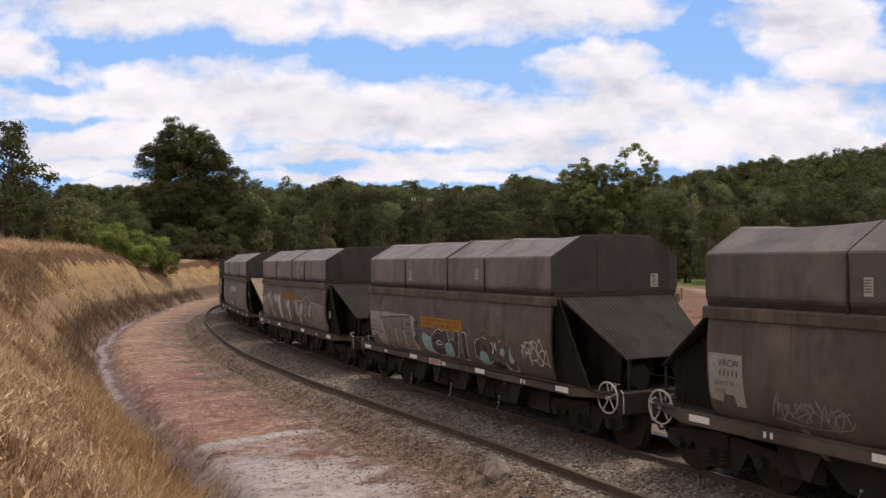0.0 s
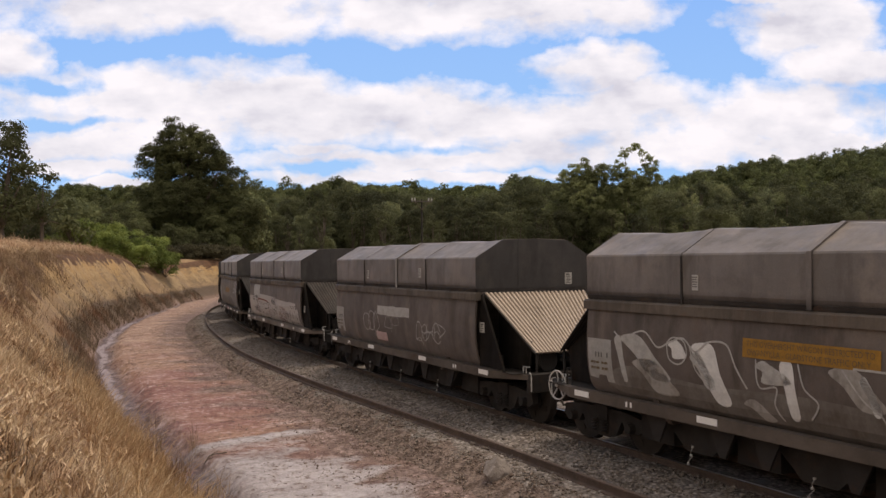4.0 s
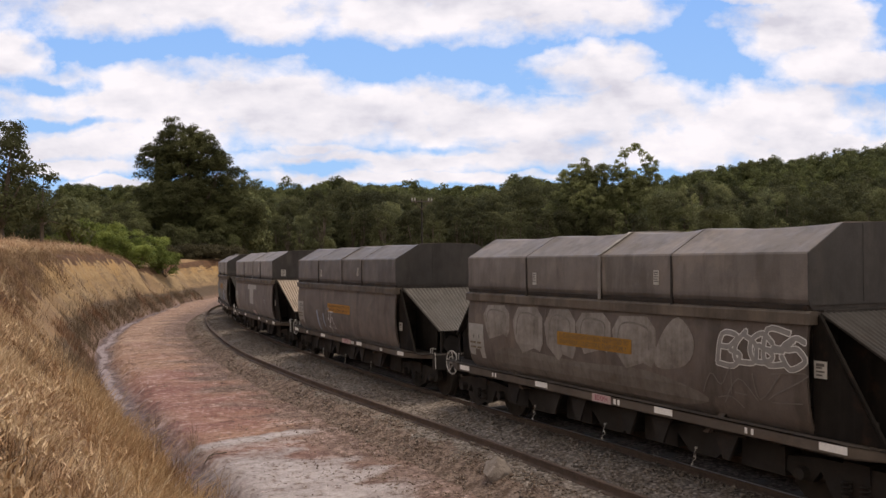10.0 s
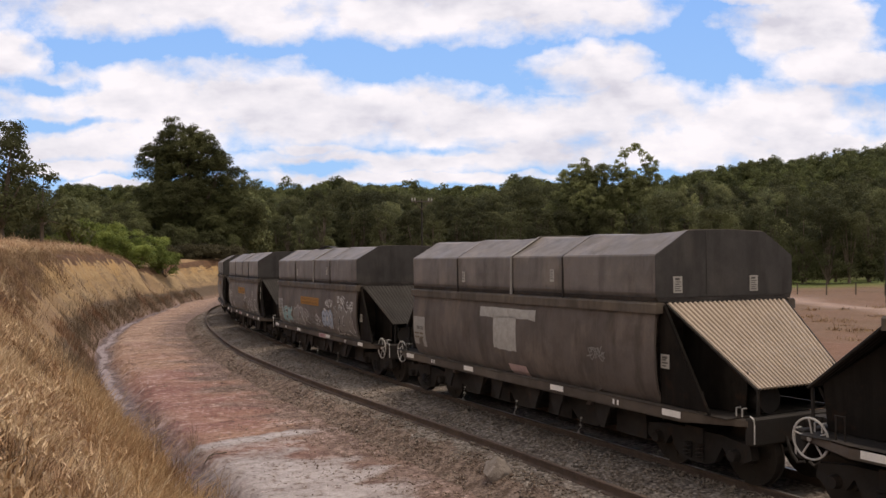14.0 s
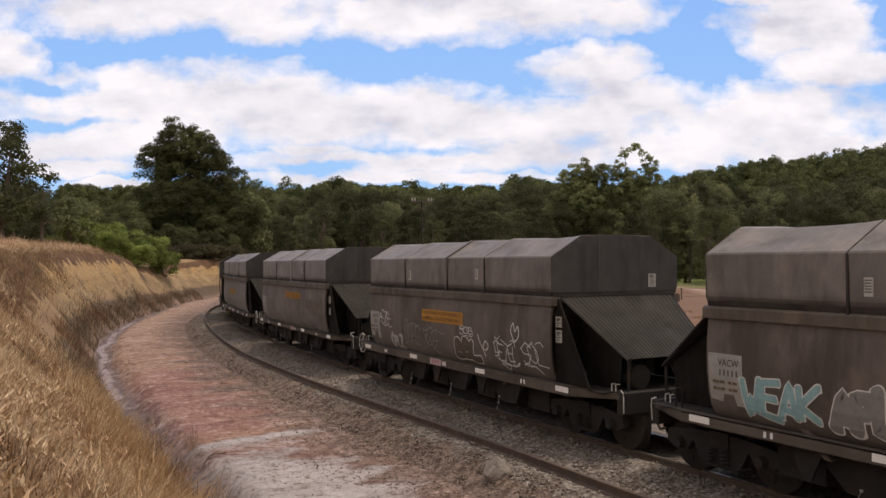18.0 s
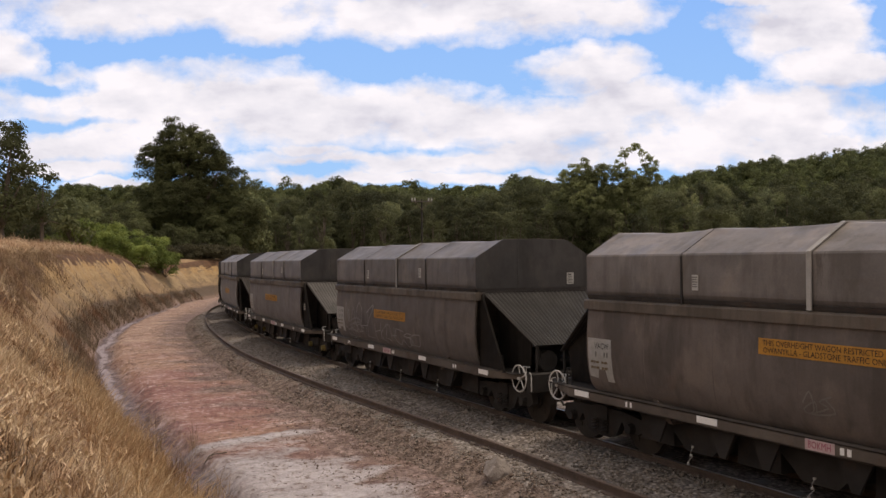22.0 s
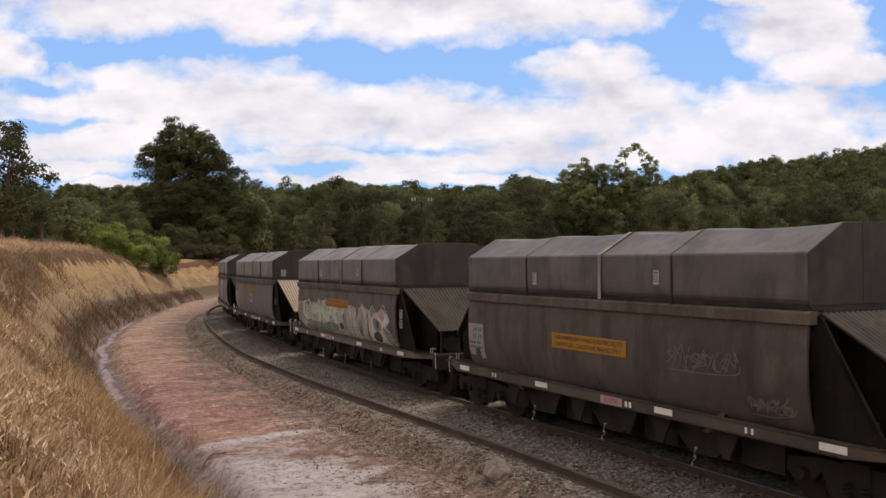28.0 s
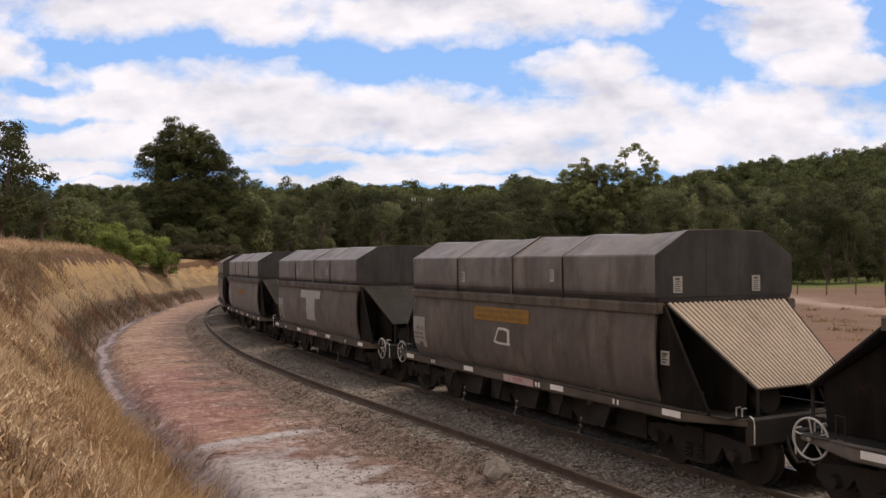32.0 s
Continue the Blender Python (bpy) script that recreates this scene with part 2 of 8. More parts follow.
def rusty_rail_mat():
    n = Net("rusty_rail", 0.8)
    c = n.mix(n.ramp(n.noise(5.0, 7), (0.3, 0.0), (0.7, 1.0)), (0.075, 0.054, 0.043), (0.145, 0.102, 0.080))
    n.color(n.mix(n.ramp(n.noise(60.0, 3), (0.4, 0.0), (0.7, 0.6)), c, (0.05, 0.035, 0.028)))
    n.bump(n.noise(80.0, 3), 0.3, 0.004)
    return n.mat


def sleeper_mat():
    n = Net("weathered_sleeper", 0.9)
    c = n.mix(n.noise(3.0, 6), (0.10, 0.085, 0.07), (0.20, 0.175, 0.15))
    n.color(n.mix(n.ramp(n.noise(1.0, 5, 0.7, n.stretch(3, 30, 30)), (0.4, 0.0), (0.7, 0.7)), c, (0.06, 0.05, 0.042)))
    return n.mat


M["steel"] = steel_mat()
M["rail"] = rusty_rail_mat()
M["sleeper"] = sleeper_mat()


def ballast_mat(name="ballast", stones=True):
    n = Net(name, 0.95, specular=0.04)
    v = n.world_place()
    stone = n.ramp(n.cells(17.0, v, out="Color"), (0.15, (0.12, 0.103, 0.090)), (0.5, (0.240, 0.209, 0.185)), (0.92, (0.41, 0.363, 0.325)))
    big = n.ramp(n.noise(0.35, 4, 0.6, v), (0.35, 0.0), (0.7, 1.0))
    c = n.mix(n.math("MULTIPLY", big, 0.35), stone, (0.17, 0.12, 0.09))
    # crevice shade between the stones, multiplied into their colour
    gap = n.ramp(n.cells(17.0, v), (0.25, 1.0), (0.66, 0.5))
    c = n.mix(0.8, c, gap, "MULTIPLY")
    earth = n.mix(n.ramp(n.noise(6.0, 7, 0.75, v), (0.42, 0.0), (0.58, 1.0)), (0.09, 0.065, 0.053), (0.22, 0.168, 0.142))
    cover = n.ramp(n.math("SUBTRACT", n.attr("verge"), n.math("MULTIPLY", n.math("SUBTRACT", n.noise(1.7, 6, 0.7, v), 0.5), 2.4)), (0.30, 0.0), (0.52, 1.0))
    n.color(n.mix(cover, c, earth))
    n.bump(n.cells(17.0, v), 0.9, -0.03)
    return n.mat


def stone_mat(name, *tones):
    n = Net(name, 0.9)
    c = n.ramp(n.island(), *zip((0.0, 0.55, 1.0), tones))
    n.color(n.mix(n.noise(35.0, 3), c, (0.13, 0.10, 0.08)))
    return n.mat


M["ballast"] = ballast_mat()
M["stone"] = stone_mat("ballast_stone", (0.10, 0.083, 0.071), (0.225, 0.191, 0.165), (0.43, 0.375, 0.33))
M["verge_stone"] = stone_mat("verge_stone", (0.09, 0.058, 0.045), (0.21, 0.15, 0.12), (0.42, 0.33, 0.27))


def boulder_mat():
    n = Net("brown_boulder", 0.9)
    c = n.mix(n.ramp(n.noise(4.0, 6), (0.3, 0.0), (0.7, 1.0)), (0.15, 0.125, 0.108), (0.31, 0.27, 0.242))
    n.color(c)
    n.bump(n.noise(22.0, 5), 0.6, 0.02)
    return n.mat


M["boulder"] = boulder_mat()


def ground_mat():
    """Earth by zone: lat is the distance from the track's centre, wet the damp of the drain, face how much raw clay shows."""
    n = Net("earth", 0.95)
    v = n.world_place()
    big, mid, fine = n.noise(0.22, 4, 0.6, v), n.noise(1.3, 9, 0.72, v), n.noise(14.0, 5, 0.7, v)
    grit = n.noise(5.0, 7, 0.75, v)
    turn = n.add("ShaderNodeMapping")
    turn.inputs["Scale"].default_value = (0.55, 2.3, 1.0)
    swing = n.add("ShaderNodeMapping")
    swing.inputs["Rotation"].default_value = (0, 0, -0.66)
    warp = n.add("ShaderNodeTexNoise")
    warp.inputs["Scale"].default_value, warp.inputs["Detail"].default_value = 0.55, 4.0
    n.put(v, warp.inputs["Vector"])
    sway = n.add("ShaderNodeVectorMath")
    sway.operation = "MULTIPLY_ADD"
    n.put(warp.outputs["Color"], sway.inputs[0])
    sway.inputs[1].default_value = (0.9, 0.9, 0.0)
    n.put(v, sway.inputs[2])
    n.put(sway.outputs[0], swing.inputs["Vector"])
    n.put(swing.outputs[0], turn.inputs["Vector"])
    streak = n.math("ADD", n.math("MULTIPLY", n.noise(1.0, 9, 0.70, turn.outputs[0]), 0.62), n.math("MULTIPLY", grit, 0.38))
    # gravelly red formation, washed into fine rills that run down to the drain
    red = n.mix(n.ramp(streak, (0.38, 0.0), (0.60, 1.0)), (0.185, 0.082, 0.064), (0.345, 0.178, 0.142))
    red = n.mix(n.ramp(big, (0.42, 0.0), (0.6, 1.0)), red, n.mix(streak, (0.26, 0.13, 0.08), (0.42, 0.26, 0.175)))
    red = n.mix(n.math("MULTIPLY", n.ramp(streak, (0.525, 0.0), (0.585, 0.9)), n.ramp(n.noise(0.5, 4, 0.6, v), (0.42, 0.12), (0.56, 1.0))), red, (0.52, 0.395, 0.34))
    red = n.mix(n.math("MULTIPLY", n.attr("tan"), 0.75), red, n.mix(n.ramp(streak, (0.40, 0.0), (0.60, 1.0)), (0.27, 0.168, 0.105), (0.48, 0.34, 0.235)))
    dirt = n.mix(n.ramp(grit, (0.42, 0.0), (0.58, 1.0)), (0.115, 0.073, 0.055), (0.245, 0.170, 0.135))
    bed = n.mix(n.attr("gravel"), red, dirt)
    patchy = n.ramp(n.noise(0.9, 5, 0.65, v), (0.42, 0.0), (0.58, 1.0))
    bed = n.mix(n.math("MULTIPLY", n.ramp(grit, (0.42, 0.9), (0.47, 0.0)), patchy), bed, (0.115, 0.058, 0.044))
    bed = n.mix(n.math("MULTIPLY", n.ramp(grit, (0.55, 0.0), (0.60, 0.8)), n.math("SUBTRACT", 1.0, patchy)), bed, (0.50, 0.36, 0.30))
    bed = n.mix(n.ramp(n.cells(26.0, v), (0.10, 0.75), (0.30, 0.0)), bed, n.ramp(n.cells(26.0, v, out="Color"), (0.3, (0.10, 0.065, 0.05)), (0.8, (0.44, 0.34, 0.28))))
    salt = n.ramp(n.math("ADD", n.attr("salt"), n.math("MULTIPLY", n.math("SUBTRACT", n.math("ADD", n.math("MULTIPLY", streak, 0.7), n.math("MULTIPLY", grit, 0.3)), 0.5), 1.5)), (0.34, 0.0), (0.66, 1.0))
    crust = n.mix(n.ramp(streak, (0.40, 0.0), (0.56, 1.0)), (0.25, 0.205, 0.182), (0.49, 0.435, 0.405))
    crust = n.mix(n.ramp(n.attr("salt"), (0.62, 0.0), (0.95, 1.0)), n.mix(0.45, crust, (0.27, 0.225, 0.20)), n.mix(0.3, crust, (0.60, 0.55, 0.52)))
    bed = n.mix(salt, bed, n.mix(n.ramp(grit, (0.38, 0.85), (0.45, 0.0)), crust, (0.19, 0.14, 0.115)))
    spot = n.cells(9.0, v, out="Color")
    clod = n.math("MULTIPLY", n.ramp(n.cells(9.0, v), (0.22, 1.0), (0.36, 0.0)), n.ramp(spot, (0.56, 0.0), (0.60, 0.85)))
    bed = n.mix(n.math("MULTIPLY", clod, n.ramp(mid, (0.46, 0.0), (0.56, 1.0))), bed, (0.11, 0.07, 0.055))
    chip = n.math("MULTIPLY", n.ramp(n.cells(9.0, v), (0.18, 1.0), (0.32, 0.0)), n.ramp(spot, (0.36, 0.8), (0.40, 0.0)))
    bed = n.mix(n.math("MULTIPLY", chip, n.ramp(mid, (0.44, 1.0), (0.54, 0.0))), bed, (0.52, 0.42, 0.37))
    bed = n.mix(1.0, bed, (0.97, 0.985, 1.06), "MULTIPLY")
    # drain
    damp = n.mix(n.ramp(grit, (0.36, 0.0), (0.62, 1.0)), (0.068, 0.050, 0.050), (0.19, 0.145, 0.145))
    damp = n.mix(n.ramp(mid, (0.56, 0.0), (0.64, 0.7)), damp, (0.20, 0.095, 0.08))
    damp = n.mix(n.ramp(mid, (0.36, 0.8), (0.44, 0.0)), damp, (0.40, 0.33, 0.335))
    c = n.mix(n.attr("wet"), bed, damp)
    flow = n.ramp(n.math("ADD", n.attr("stream"), n.math("MULTIPLY", n.math("SUBTRACT", grit, 0.5), 0.8)), (0.42, 0.0), (0.55, 1.0))
    c = n.mix(flow, c, n.mix(grit, (0.22, 0.18, 0.185), (0.40, 0.335, 0.345)))
    # raw clay face
    clay = n.mix(n.ramp(n.noise(0.7, 5, 0.6, v), (0.36, 0.0), (0.62, 1.0)), (0.225, 0.155, 0.088), (0.335, 0.232, 0.120))
    layer = n.ramp(n.math("ADD", n.math("MULTIPLY", n.axis(2, v), 0.25), n.math("MULTIPLY", n.noise(0.6, 4, 0.6, v), 0.6)), (0.55, 0.0), (1.05, 1.0))
    clay = n.mix(layer, clay, (0.46, 0.285, 0.115))
    rill = n.noise(1.0, 7, 0.66, n.stretch(1.4, 0.5, 0.9, v))
    lump = n.noise(1.0, 8, 0.68, n.stretch(1.2, 0.35, 1.3, v))
    down = n.add("ShaderNodeCombineXYZ")
    n.put(n.math("MULTIPLY_ADD", n.attr("lat"), 26.0, n.math("MULTIPLY", n.attr("run"), 100.0)), down.inputs[0])
    n.put(n.math("MULTIPLY", n.attr("lat"), 22.0), down.inputs[1])
    gully = n.noise(0.55, 6, 0.6, down.outputs[0])
    clay = n.mix(n.ramp(gully, (0.50, 0.0), (0.62, 0.8)), clay, (0.48, 0.34, 0.185))
    clay = n.mix(n.ramp(gully, (0.34, 0.75), (0.46, 0.0)), clay, (0.23, 0.165, 0.11))
    clay = n.mix(n.ramp(lump, (0.50, 0.0), (0.60, 0.35)), clay, (0.46, 0.335, 0.19))
    clay = n.mix(n.ramp(lump, (0.38, 0.6), (0.46, 0.0)), clay, (0.17, 0.115, 0.075))
    clay = n.mix(n.ramp(n.noise(1.0, 4, 0.6, n.stretch(0.7, 0.7, 5.0, v)), (0.36, 0.7), (0.42, 0.0)), clay, (0.22, 0.15, 0.09))
    clay = n.mix(n.ramp(grit, (0.34, 0.8), (0.42, 0.0)), clay, (0.15, 0.10, 0.07))
    # dry grass
    hay = n.mix(n.ramp(mid, (0.3, 0.0), (0.7, 1.0)), (0.20, 0.118, 0.070), (0.33, 0.215, 0.125))
    hay = n.mix(n.ramp(fine, (0.40, 0.0), (0.66, 0.8)), hay, (0.44, 0.31, 0.16))
    hay = n.mix(n.ramp(big, (0.5, 0.0), (0.7, 0.5)), hay, (0.21, 0.11, 0.06))
    bank = n.mix(n.attr("face"), hay, clay)
    soil = n.mix(n.ramp(mid, (0.35, 0.0), (0.65, 1.0)), (0.085, 0.045, 0.025), (0.17, 0.09, 0.045))
    edge = n.ramp(n.math("ADD", n.attr("soil"), n.math("MULTIPLY", n.math("SUBTRACT", rill, 0.5), 1.8)), (0.42, 0.0), (0.56, 1.0))
    bank = n.mix(edge, bank, soil)
    toe = n.ramp(n.math("ADD", n.attr("toe"), n.math("MULTIPLY", n.math("SUBTRACT", grit, 0.5), 1.2)), (0.40, 0.0), (0.62, 1.0))
    bank = n.mix(toe, bank, n.mix(mid, (0.075, 0.052, 0.036), (0.19, 0.135, 0.09)))
    c = n.mix(n.attr("bank"), c, bank)
    # paddock beyond the railway
    field = n.mix(n.ramp(n.noise(0.05, 5, 0.6, v), (0.4, 0.0), (0.62, 1.0)), (0.195, 0.104, 0.066), (0.165, 0.104, 0.063))
    field = n.mix(n.ramp(mid, (0.5, 0.0), (0.7, 0.7)), field, (0.265, 0.156, 0.102))
    field = n.mix(n.attr("green"), field, (0.13, 0.17, 0.045))
    field = n.mix(n.attr("lane"), field, (0.37, 0.262, 0.212))
    c = n.mix(n.attr("field"), c, field)
    # woodland floor, with the shadow under the trees put into its colour
    c = n.mix(n.attr("wood"), c, n.mix(mid, (0.05, 0.045, 0.022), (0.12, 0.095, 0.045)))
    c = n.mix(n.ramp(fine, (0.35, 0.55), (0.65, 0.0)), c, n.mix(0.6, c, (0.02, 0.015, 0.01), "MULTIPLY"))
    n.color(c)
    n.bump(n.math("ADD", n.math("ADD", streak, grit), n.math("MULTIPLY", n.cells(26.0, v), -0.25)), 0.6, 0.028)
    return n.mat


M["ground"] = ground_mat()


def leaf_mat(name, dark, mid, light):
    n = Net(name, 0.75, specular=0.12)
    v = n.world_place()
    c = n.mix(0.45, mid, n.ramp(n.island(), (0.0, dark), (0.5, mid), (1.0, light)))
    c = n.mix(n.ramp(n.noise(0.22, 3, 0.55, v), (0.46, 0.0), (0.66, 0.8)), c, light)
    c = n.mix(n.ramp(n.noise(0.40, 3, 0.6, v), (0.34, 0.5), (0.5, 0.0)), c, dark)
    t = n.ramp(n.random(), (0.0, 0.58), (0.6, 0.86), (1.0, 1.5))
    c = n.mix(1.0, c, t, "MULTIPLY")
    n.color(n.mix(1.0, c, n.ramp(n.noise(0.13, 2, 0.5, v), (0.36, 0.62), (0.52, 0.92), (0.64, 1.3)), "MULTIPLY"))
    soft = n.add("ShaderNodeBsdfTranslucent")
    n.put(n.bsdf.inputs["Base Color"].links[0].from_socket, soft.inputs["Color"])
    both = n.add("ShaderNodeMixShader")
    both.inputs[0].default_value = 0.32
    n.put(n.bsdf.outputs[0], both.inputs[1])
    n.put(soft.outputs[0], both.inputs[2])
    n.put(both.outputs[0], n.t.nodes["Material Output"].inputs["Surface"])
    return n.mat


# haze over the left bank and shade in the woods, put into leaf colours
M["leaf"] = leaf_mat("gum_leaves", (0.082, 0.089, 0.046), (0.136, 0.147, 0.068), (0.195, 0.206, 0.092))
M["leaf_wood"] = leaf_mat("shady_gum_leaves", (0.072, 0.076, 0.043), (0.108, 0.114, 0.058), (0.160, 0.168, 0.076))
M["leaf_far"] = leaf_mat("far_gum_leaves", (0.053, 0.063, 0.029), (0.091, 0.103, 0.043), (0.144, 0.155, 0.062))
M["leaf_bush"] = leaf_mat("bush_leaves", (0.095, 0.13, 0.034), (0.17, 0.215, 0.056), (0.26, 0.30, 0.085))


def bark_mat():
    n = Net("gum_bark", 0.9)
    c = n.mix(n.ramp(n.noise(1.0, 6, 0.7, n.stretch(4, 4, 0.6)), (0.35, 0.0), (0.7, 1.0)), (0.06, 0.045, 0.035), (0.20, 0.16, 0.125))
    n.color(c)
    n.bump(n.noise(9.0, 5), 0.6, 0.03)
    return n.mat


M["bark"] = bark_mat()


def grass_mat(name, a, b, c):
    n = Net(name, 0.75)
    v = n.world_place()
    mixed = n.math("ADD", n.math("MULTIPLY", n.island(), 0.55), n.math("MULTIPLY", n.ramp(n.noise(1.1, 4, 0.6, v), (0.3, 0.0), (0.7, 1.0)), 0.45))
    base = n.ramp(mixed, (0.1, a), (0.5, b), (0.9, c))
    n.color(n.mix(n.ramp(n.noise(0.45, 3, 0.6, v), (0.5, 0.0), (0.68, 0.6)), base, (0.26, 0.12, 0.06)))
    return n.mat


M["hay_dark"] = grass_mat("brown_grass_blades", (0.14, 0.088, 0.054), (0.27, 0.182, 0.105), (0.43, 0.315, 0.195))
M["hay_orange"] = grass_mat("orange_grass_blades", (0.25, 0.135, 0.065), (0.52, 0.345, 0.18), (0.76, 0.58, 0.37))
M["hay_pale"] = grass_mat("pale_seed_heads", (0.42, 0.27, 0.14), (0.62, 0.46, 0.29), (0.78, 0.64, 0.45))
M["weeds"] = grass_mat("dull_weed_stalks", (0.085, 0.062, 0.044), (0.165, 0.122, 0.082), (0.27, 0.20, 0.135))
M["hay"] = grass_mat("dry_grass_blades", (0.22, 0.130, 0.080), (0.48, 0.330, 0.212), (0.74, 0.585, 0.42))


# ---- meshes ----
def part(name, bm, material, parent=None, label=""):
    me = bpy.data.meshes.new(name)
    bm.to_mesh(me)
    bm.free()
    me.materials.append(material)
    ob = new(name, me)
    if parent:
        ob.parent = parent
    return tagged(ob, label)


def raw(name, verts, faces, material, parent=None, label="", smooth=False):
    me = bpy.data.meshes.new(name)
    me.from_pydata([tuple(map(float, v)) for v in verts], [], [tuple(map(int, f)) for f in faces])
    me.materials.append(material)
    if smooth:
        me.polygons.foreach_set("use_smooth", [True] * len(me.polygons))
    ob = new(name, me)
    if parent:
        ob.parent = parent
    return tagged(ob, label)


def quads(name, verts, material, corners=4, parent=None, label=""):
    """A mesh of loose polygons from an array (n, corners, 3)."""
    n = len(verts)
    me = bpy.data.meshes.new(name)
    me.vertices.add(n * corners)
    me.vertices.foreach_set("co", np.asarray(verts, np.float32).ravel())
    me.loops.add(n * corners)
    me.loops.foreach_set("vertex_index", np.arange(n * corners, dtype=np.int32))
    me.polygons.add(n)
    me.polygons.foreach_set("loop_start", np.arange(0, n * corners, corners, dtype=np.int32))
    me.update()
    me.materials.append(material)
    ob = new(name, me)
    if parent:
        ob.parent = parent
    return tagged(ob, label)


def box(bm, x0, x1, y0, y1, z0, z1, bevel=0.0, m=None):
    geo = bmesh.ops.create_cube(bm, size=1.0)
    vs = geo["verts"]
    for v in vs:
        v.co = Vector(((x0 + x1) / 2 + v.co.x * (x1 - x0), (y0 + y1) / 2 + v.co.y * (y1 - y0), (z0 + z1) / 2 + v.co.z * (z1 - z0)))
    if bevel:
        es = list({e for v in vs for e in v.link_edges})
        r = bmesh.ops.bevel(bm, geom=es, offset=bevel, segments=1, affect="EDGES")
        vs = list({v for f in r["faces"] for v in f.verts} | {v for v in vs if v.is_valid})
    if m is not None:
        bmesh.ops.transform(bm, matrix=m, verts=[v for v in vs if v.is_valid])
    return vs


def prism(bm, outline, x0, x1, axis="x"):
    """A closed outline of (a, b) pairs drawn out along an axis."""
    def place(a, b, x):
        return (x, a, b) if axis == "x" else ((a, x, b) if axis == "y" else (a, b, x))
    low = [bm.verts.new(place(a, b, x0)) for a, b in outline]
    top = [bm.verts.new(place(a, b, x1)) for a, b in outline]
    k = len(outline)
    fs = [bm.faces.new(low), bm.faces.new(top[::-1])]
    for i in range(k):
        fs.append(bm.faces.new((low[i], top[i], top[(i + 1) % k], low[(i + 1) % k])))
    bmesh.ops.recalc_face_normals(bm, faces=fs)


def tube(bm, a, b, r, r2=None, seg=8):
    a, b = Vector(a), Vector(b)
    way = b - a
    m = Matrix.Translation((a + b) / 2) @ way.to_track_quat("Z", "Y").to_matrix().to_4x4()
    bmesh.ops.create_cone(bm, cap_ends=True, segments=seg, radius1=r, radius2=r if r2 is None else r2, depth=way.length, matrix=m)


def sweep(bm, path, r, seg=6, closed=False):
    """A round bar along a line of points."""
    rings = []
    n = len(path)
    for i, p in enumerate(path):
        a = Vector(path[(i - 1) % n] if closed or i else path[0])
        b = Vector(path[(i + 1) % n] if closed or i < n - 1 else path[-1])
        q = (b - a).to_track_quat("Z", "Y")
        rings.append([bm.verts.new(Vector(p) + q @ Vector((r * math.cos(k * math.tau / seg), r * math.sin(k * math.tau / seg), 0))) for k in range(seg)])
    for i in range(n if closed else n - 1):
        u, v = rings[i], rings[(i + 1) % n]
        for k in range(seg):
            bm.faces.new((u[k], u[(k + 1) % seg], v[(k + 1) % seg], v[k]))
    if not closed:
        bm.faces.new(rings[0][::-1])
        bm.faces.new(rings[-1])


# ---- the railway's line ----
LINE_START, LINE_END, LINE_STEP = -60.0, 320.0, 0.5
_g = np.arange(LINE_START, LINE_END + LINE_STEP, LINE_STEP)


def bend(s):
    """Curvature along the line: the curve tightens round the cutting, then runs out straight."""
    k = -0.001432 - 0.000224 * np.clip(s, -6.0, 74.0)
    return k * np.clip((100.0 - s) / 26.0, 0.0, 1.0)


_k = bend(_g)
_th = np.concatenate([[0], np.cumsum((_k[1:] + _k[:-1]) / 2 * LINE_STEP)])
_th += 0.48853 - np.interp(0, _g, _th)
_dx, _dy = -np.sin(_th), np.cos(_th)
_px = np.concatenate([[0], np.cumsum((_dx[1:] + _dx[:-1]) / 2 * LINE_STEP)])
_py = np.concatenate([[0], np.cumsum((_dy[1:] + _dy[:-1]) / 2 * LINE_STEP)])
_px += 3.2139 - np.interp(0, _g, _px)
_py += 14.7188 - np.interp(0, _g, _py)


def along(s, lat=0.0, z=0.0):
    """The place at s metres along the line away from the viewer and lat metres to its left."""
    x, y, a = np.interp(s, _g, _px), np.interp(s, _g, _py), np.interp(s, _g, _th)
    return np.stack([x - np.cos(a) * lat, y - np.sin(a) * lat, z + 0 * x], -1)


def line_of(x, y):
    """For places: metres along the line, and metres to its left."""
    x, y = np.asarray(x, float).ravel(), np.asarray(y, float).ravel()
    s_out, d_out = np.empty(len(x)), np.empty(len(x))
    for i in range(0, len(x), 4000):
        dx, dy = x[i:i + 4000, None] - _px[None], y[i:i + 4000, None] - _py[None]
        j = np.argmin(dx * dx + dy * dy, 1)
        rows = np.arange(len(j))
        ax, ay, a = dx[rows, j], dy[rows, j], _th[j]
        far = np.hypot(ax, ay)
        lat = -np.cos(a) * ax - np.sin(a) * ay
        s_out[i:i + 4000] = _g[j] - np.sin(a) * ax + np.cos(a) * ay
        d_out[i:i + 4000] = np.where(np.abs(lat) > 0.5 * far, lat, np.sign(lat + 1e-9) * far)
    return s_out, d_out


def smooth(a, b, x):
    t = np.clip((x - a) / (b - a), 0, 1)
    return t * t * (3 - 2 * t)


def waves(x, y, size, seed=0):
    """A cheap smooth field between about -1 and 1."""
    rng = np.random.RandomState(seed)
    out = 0 * x
    for _ in range(7):
        a, f, p = rng.uniform(0, math.tau), rng.uniform(0.6, 1.7) / size, rng.uniform(0, math.tau)
        out = out + np.sin((x * np.cos(a) + y * np.sin(a)) * f * math.tau + p)
    return out / 3.2


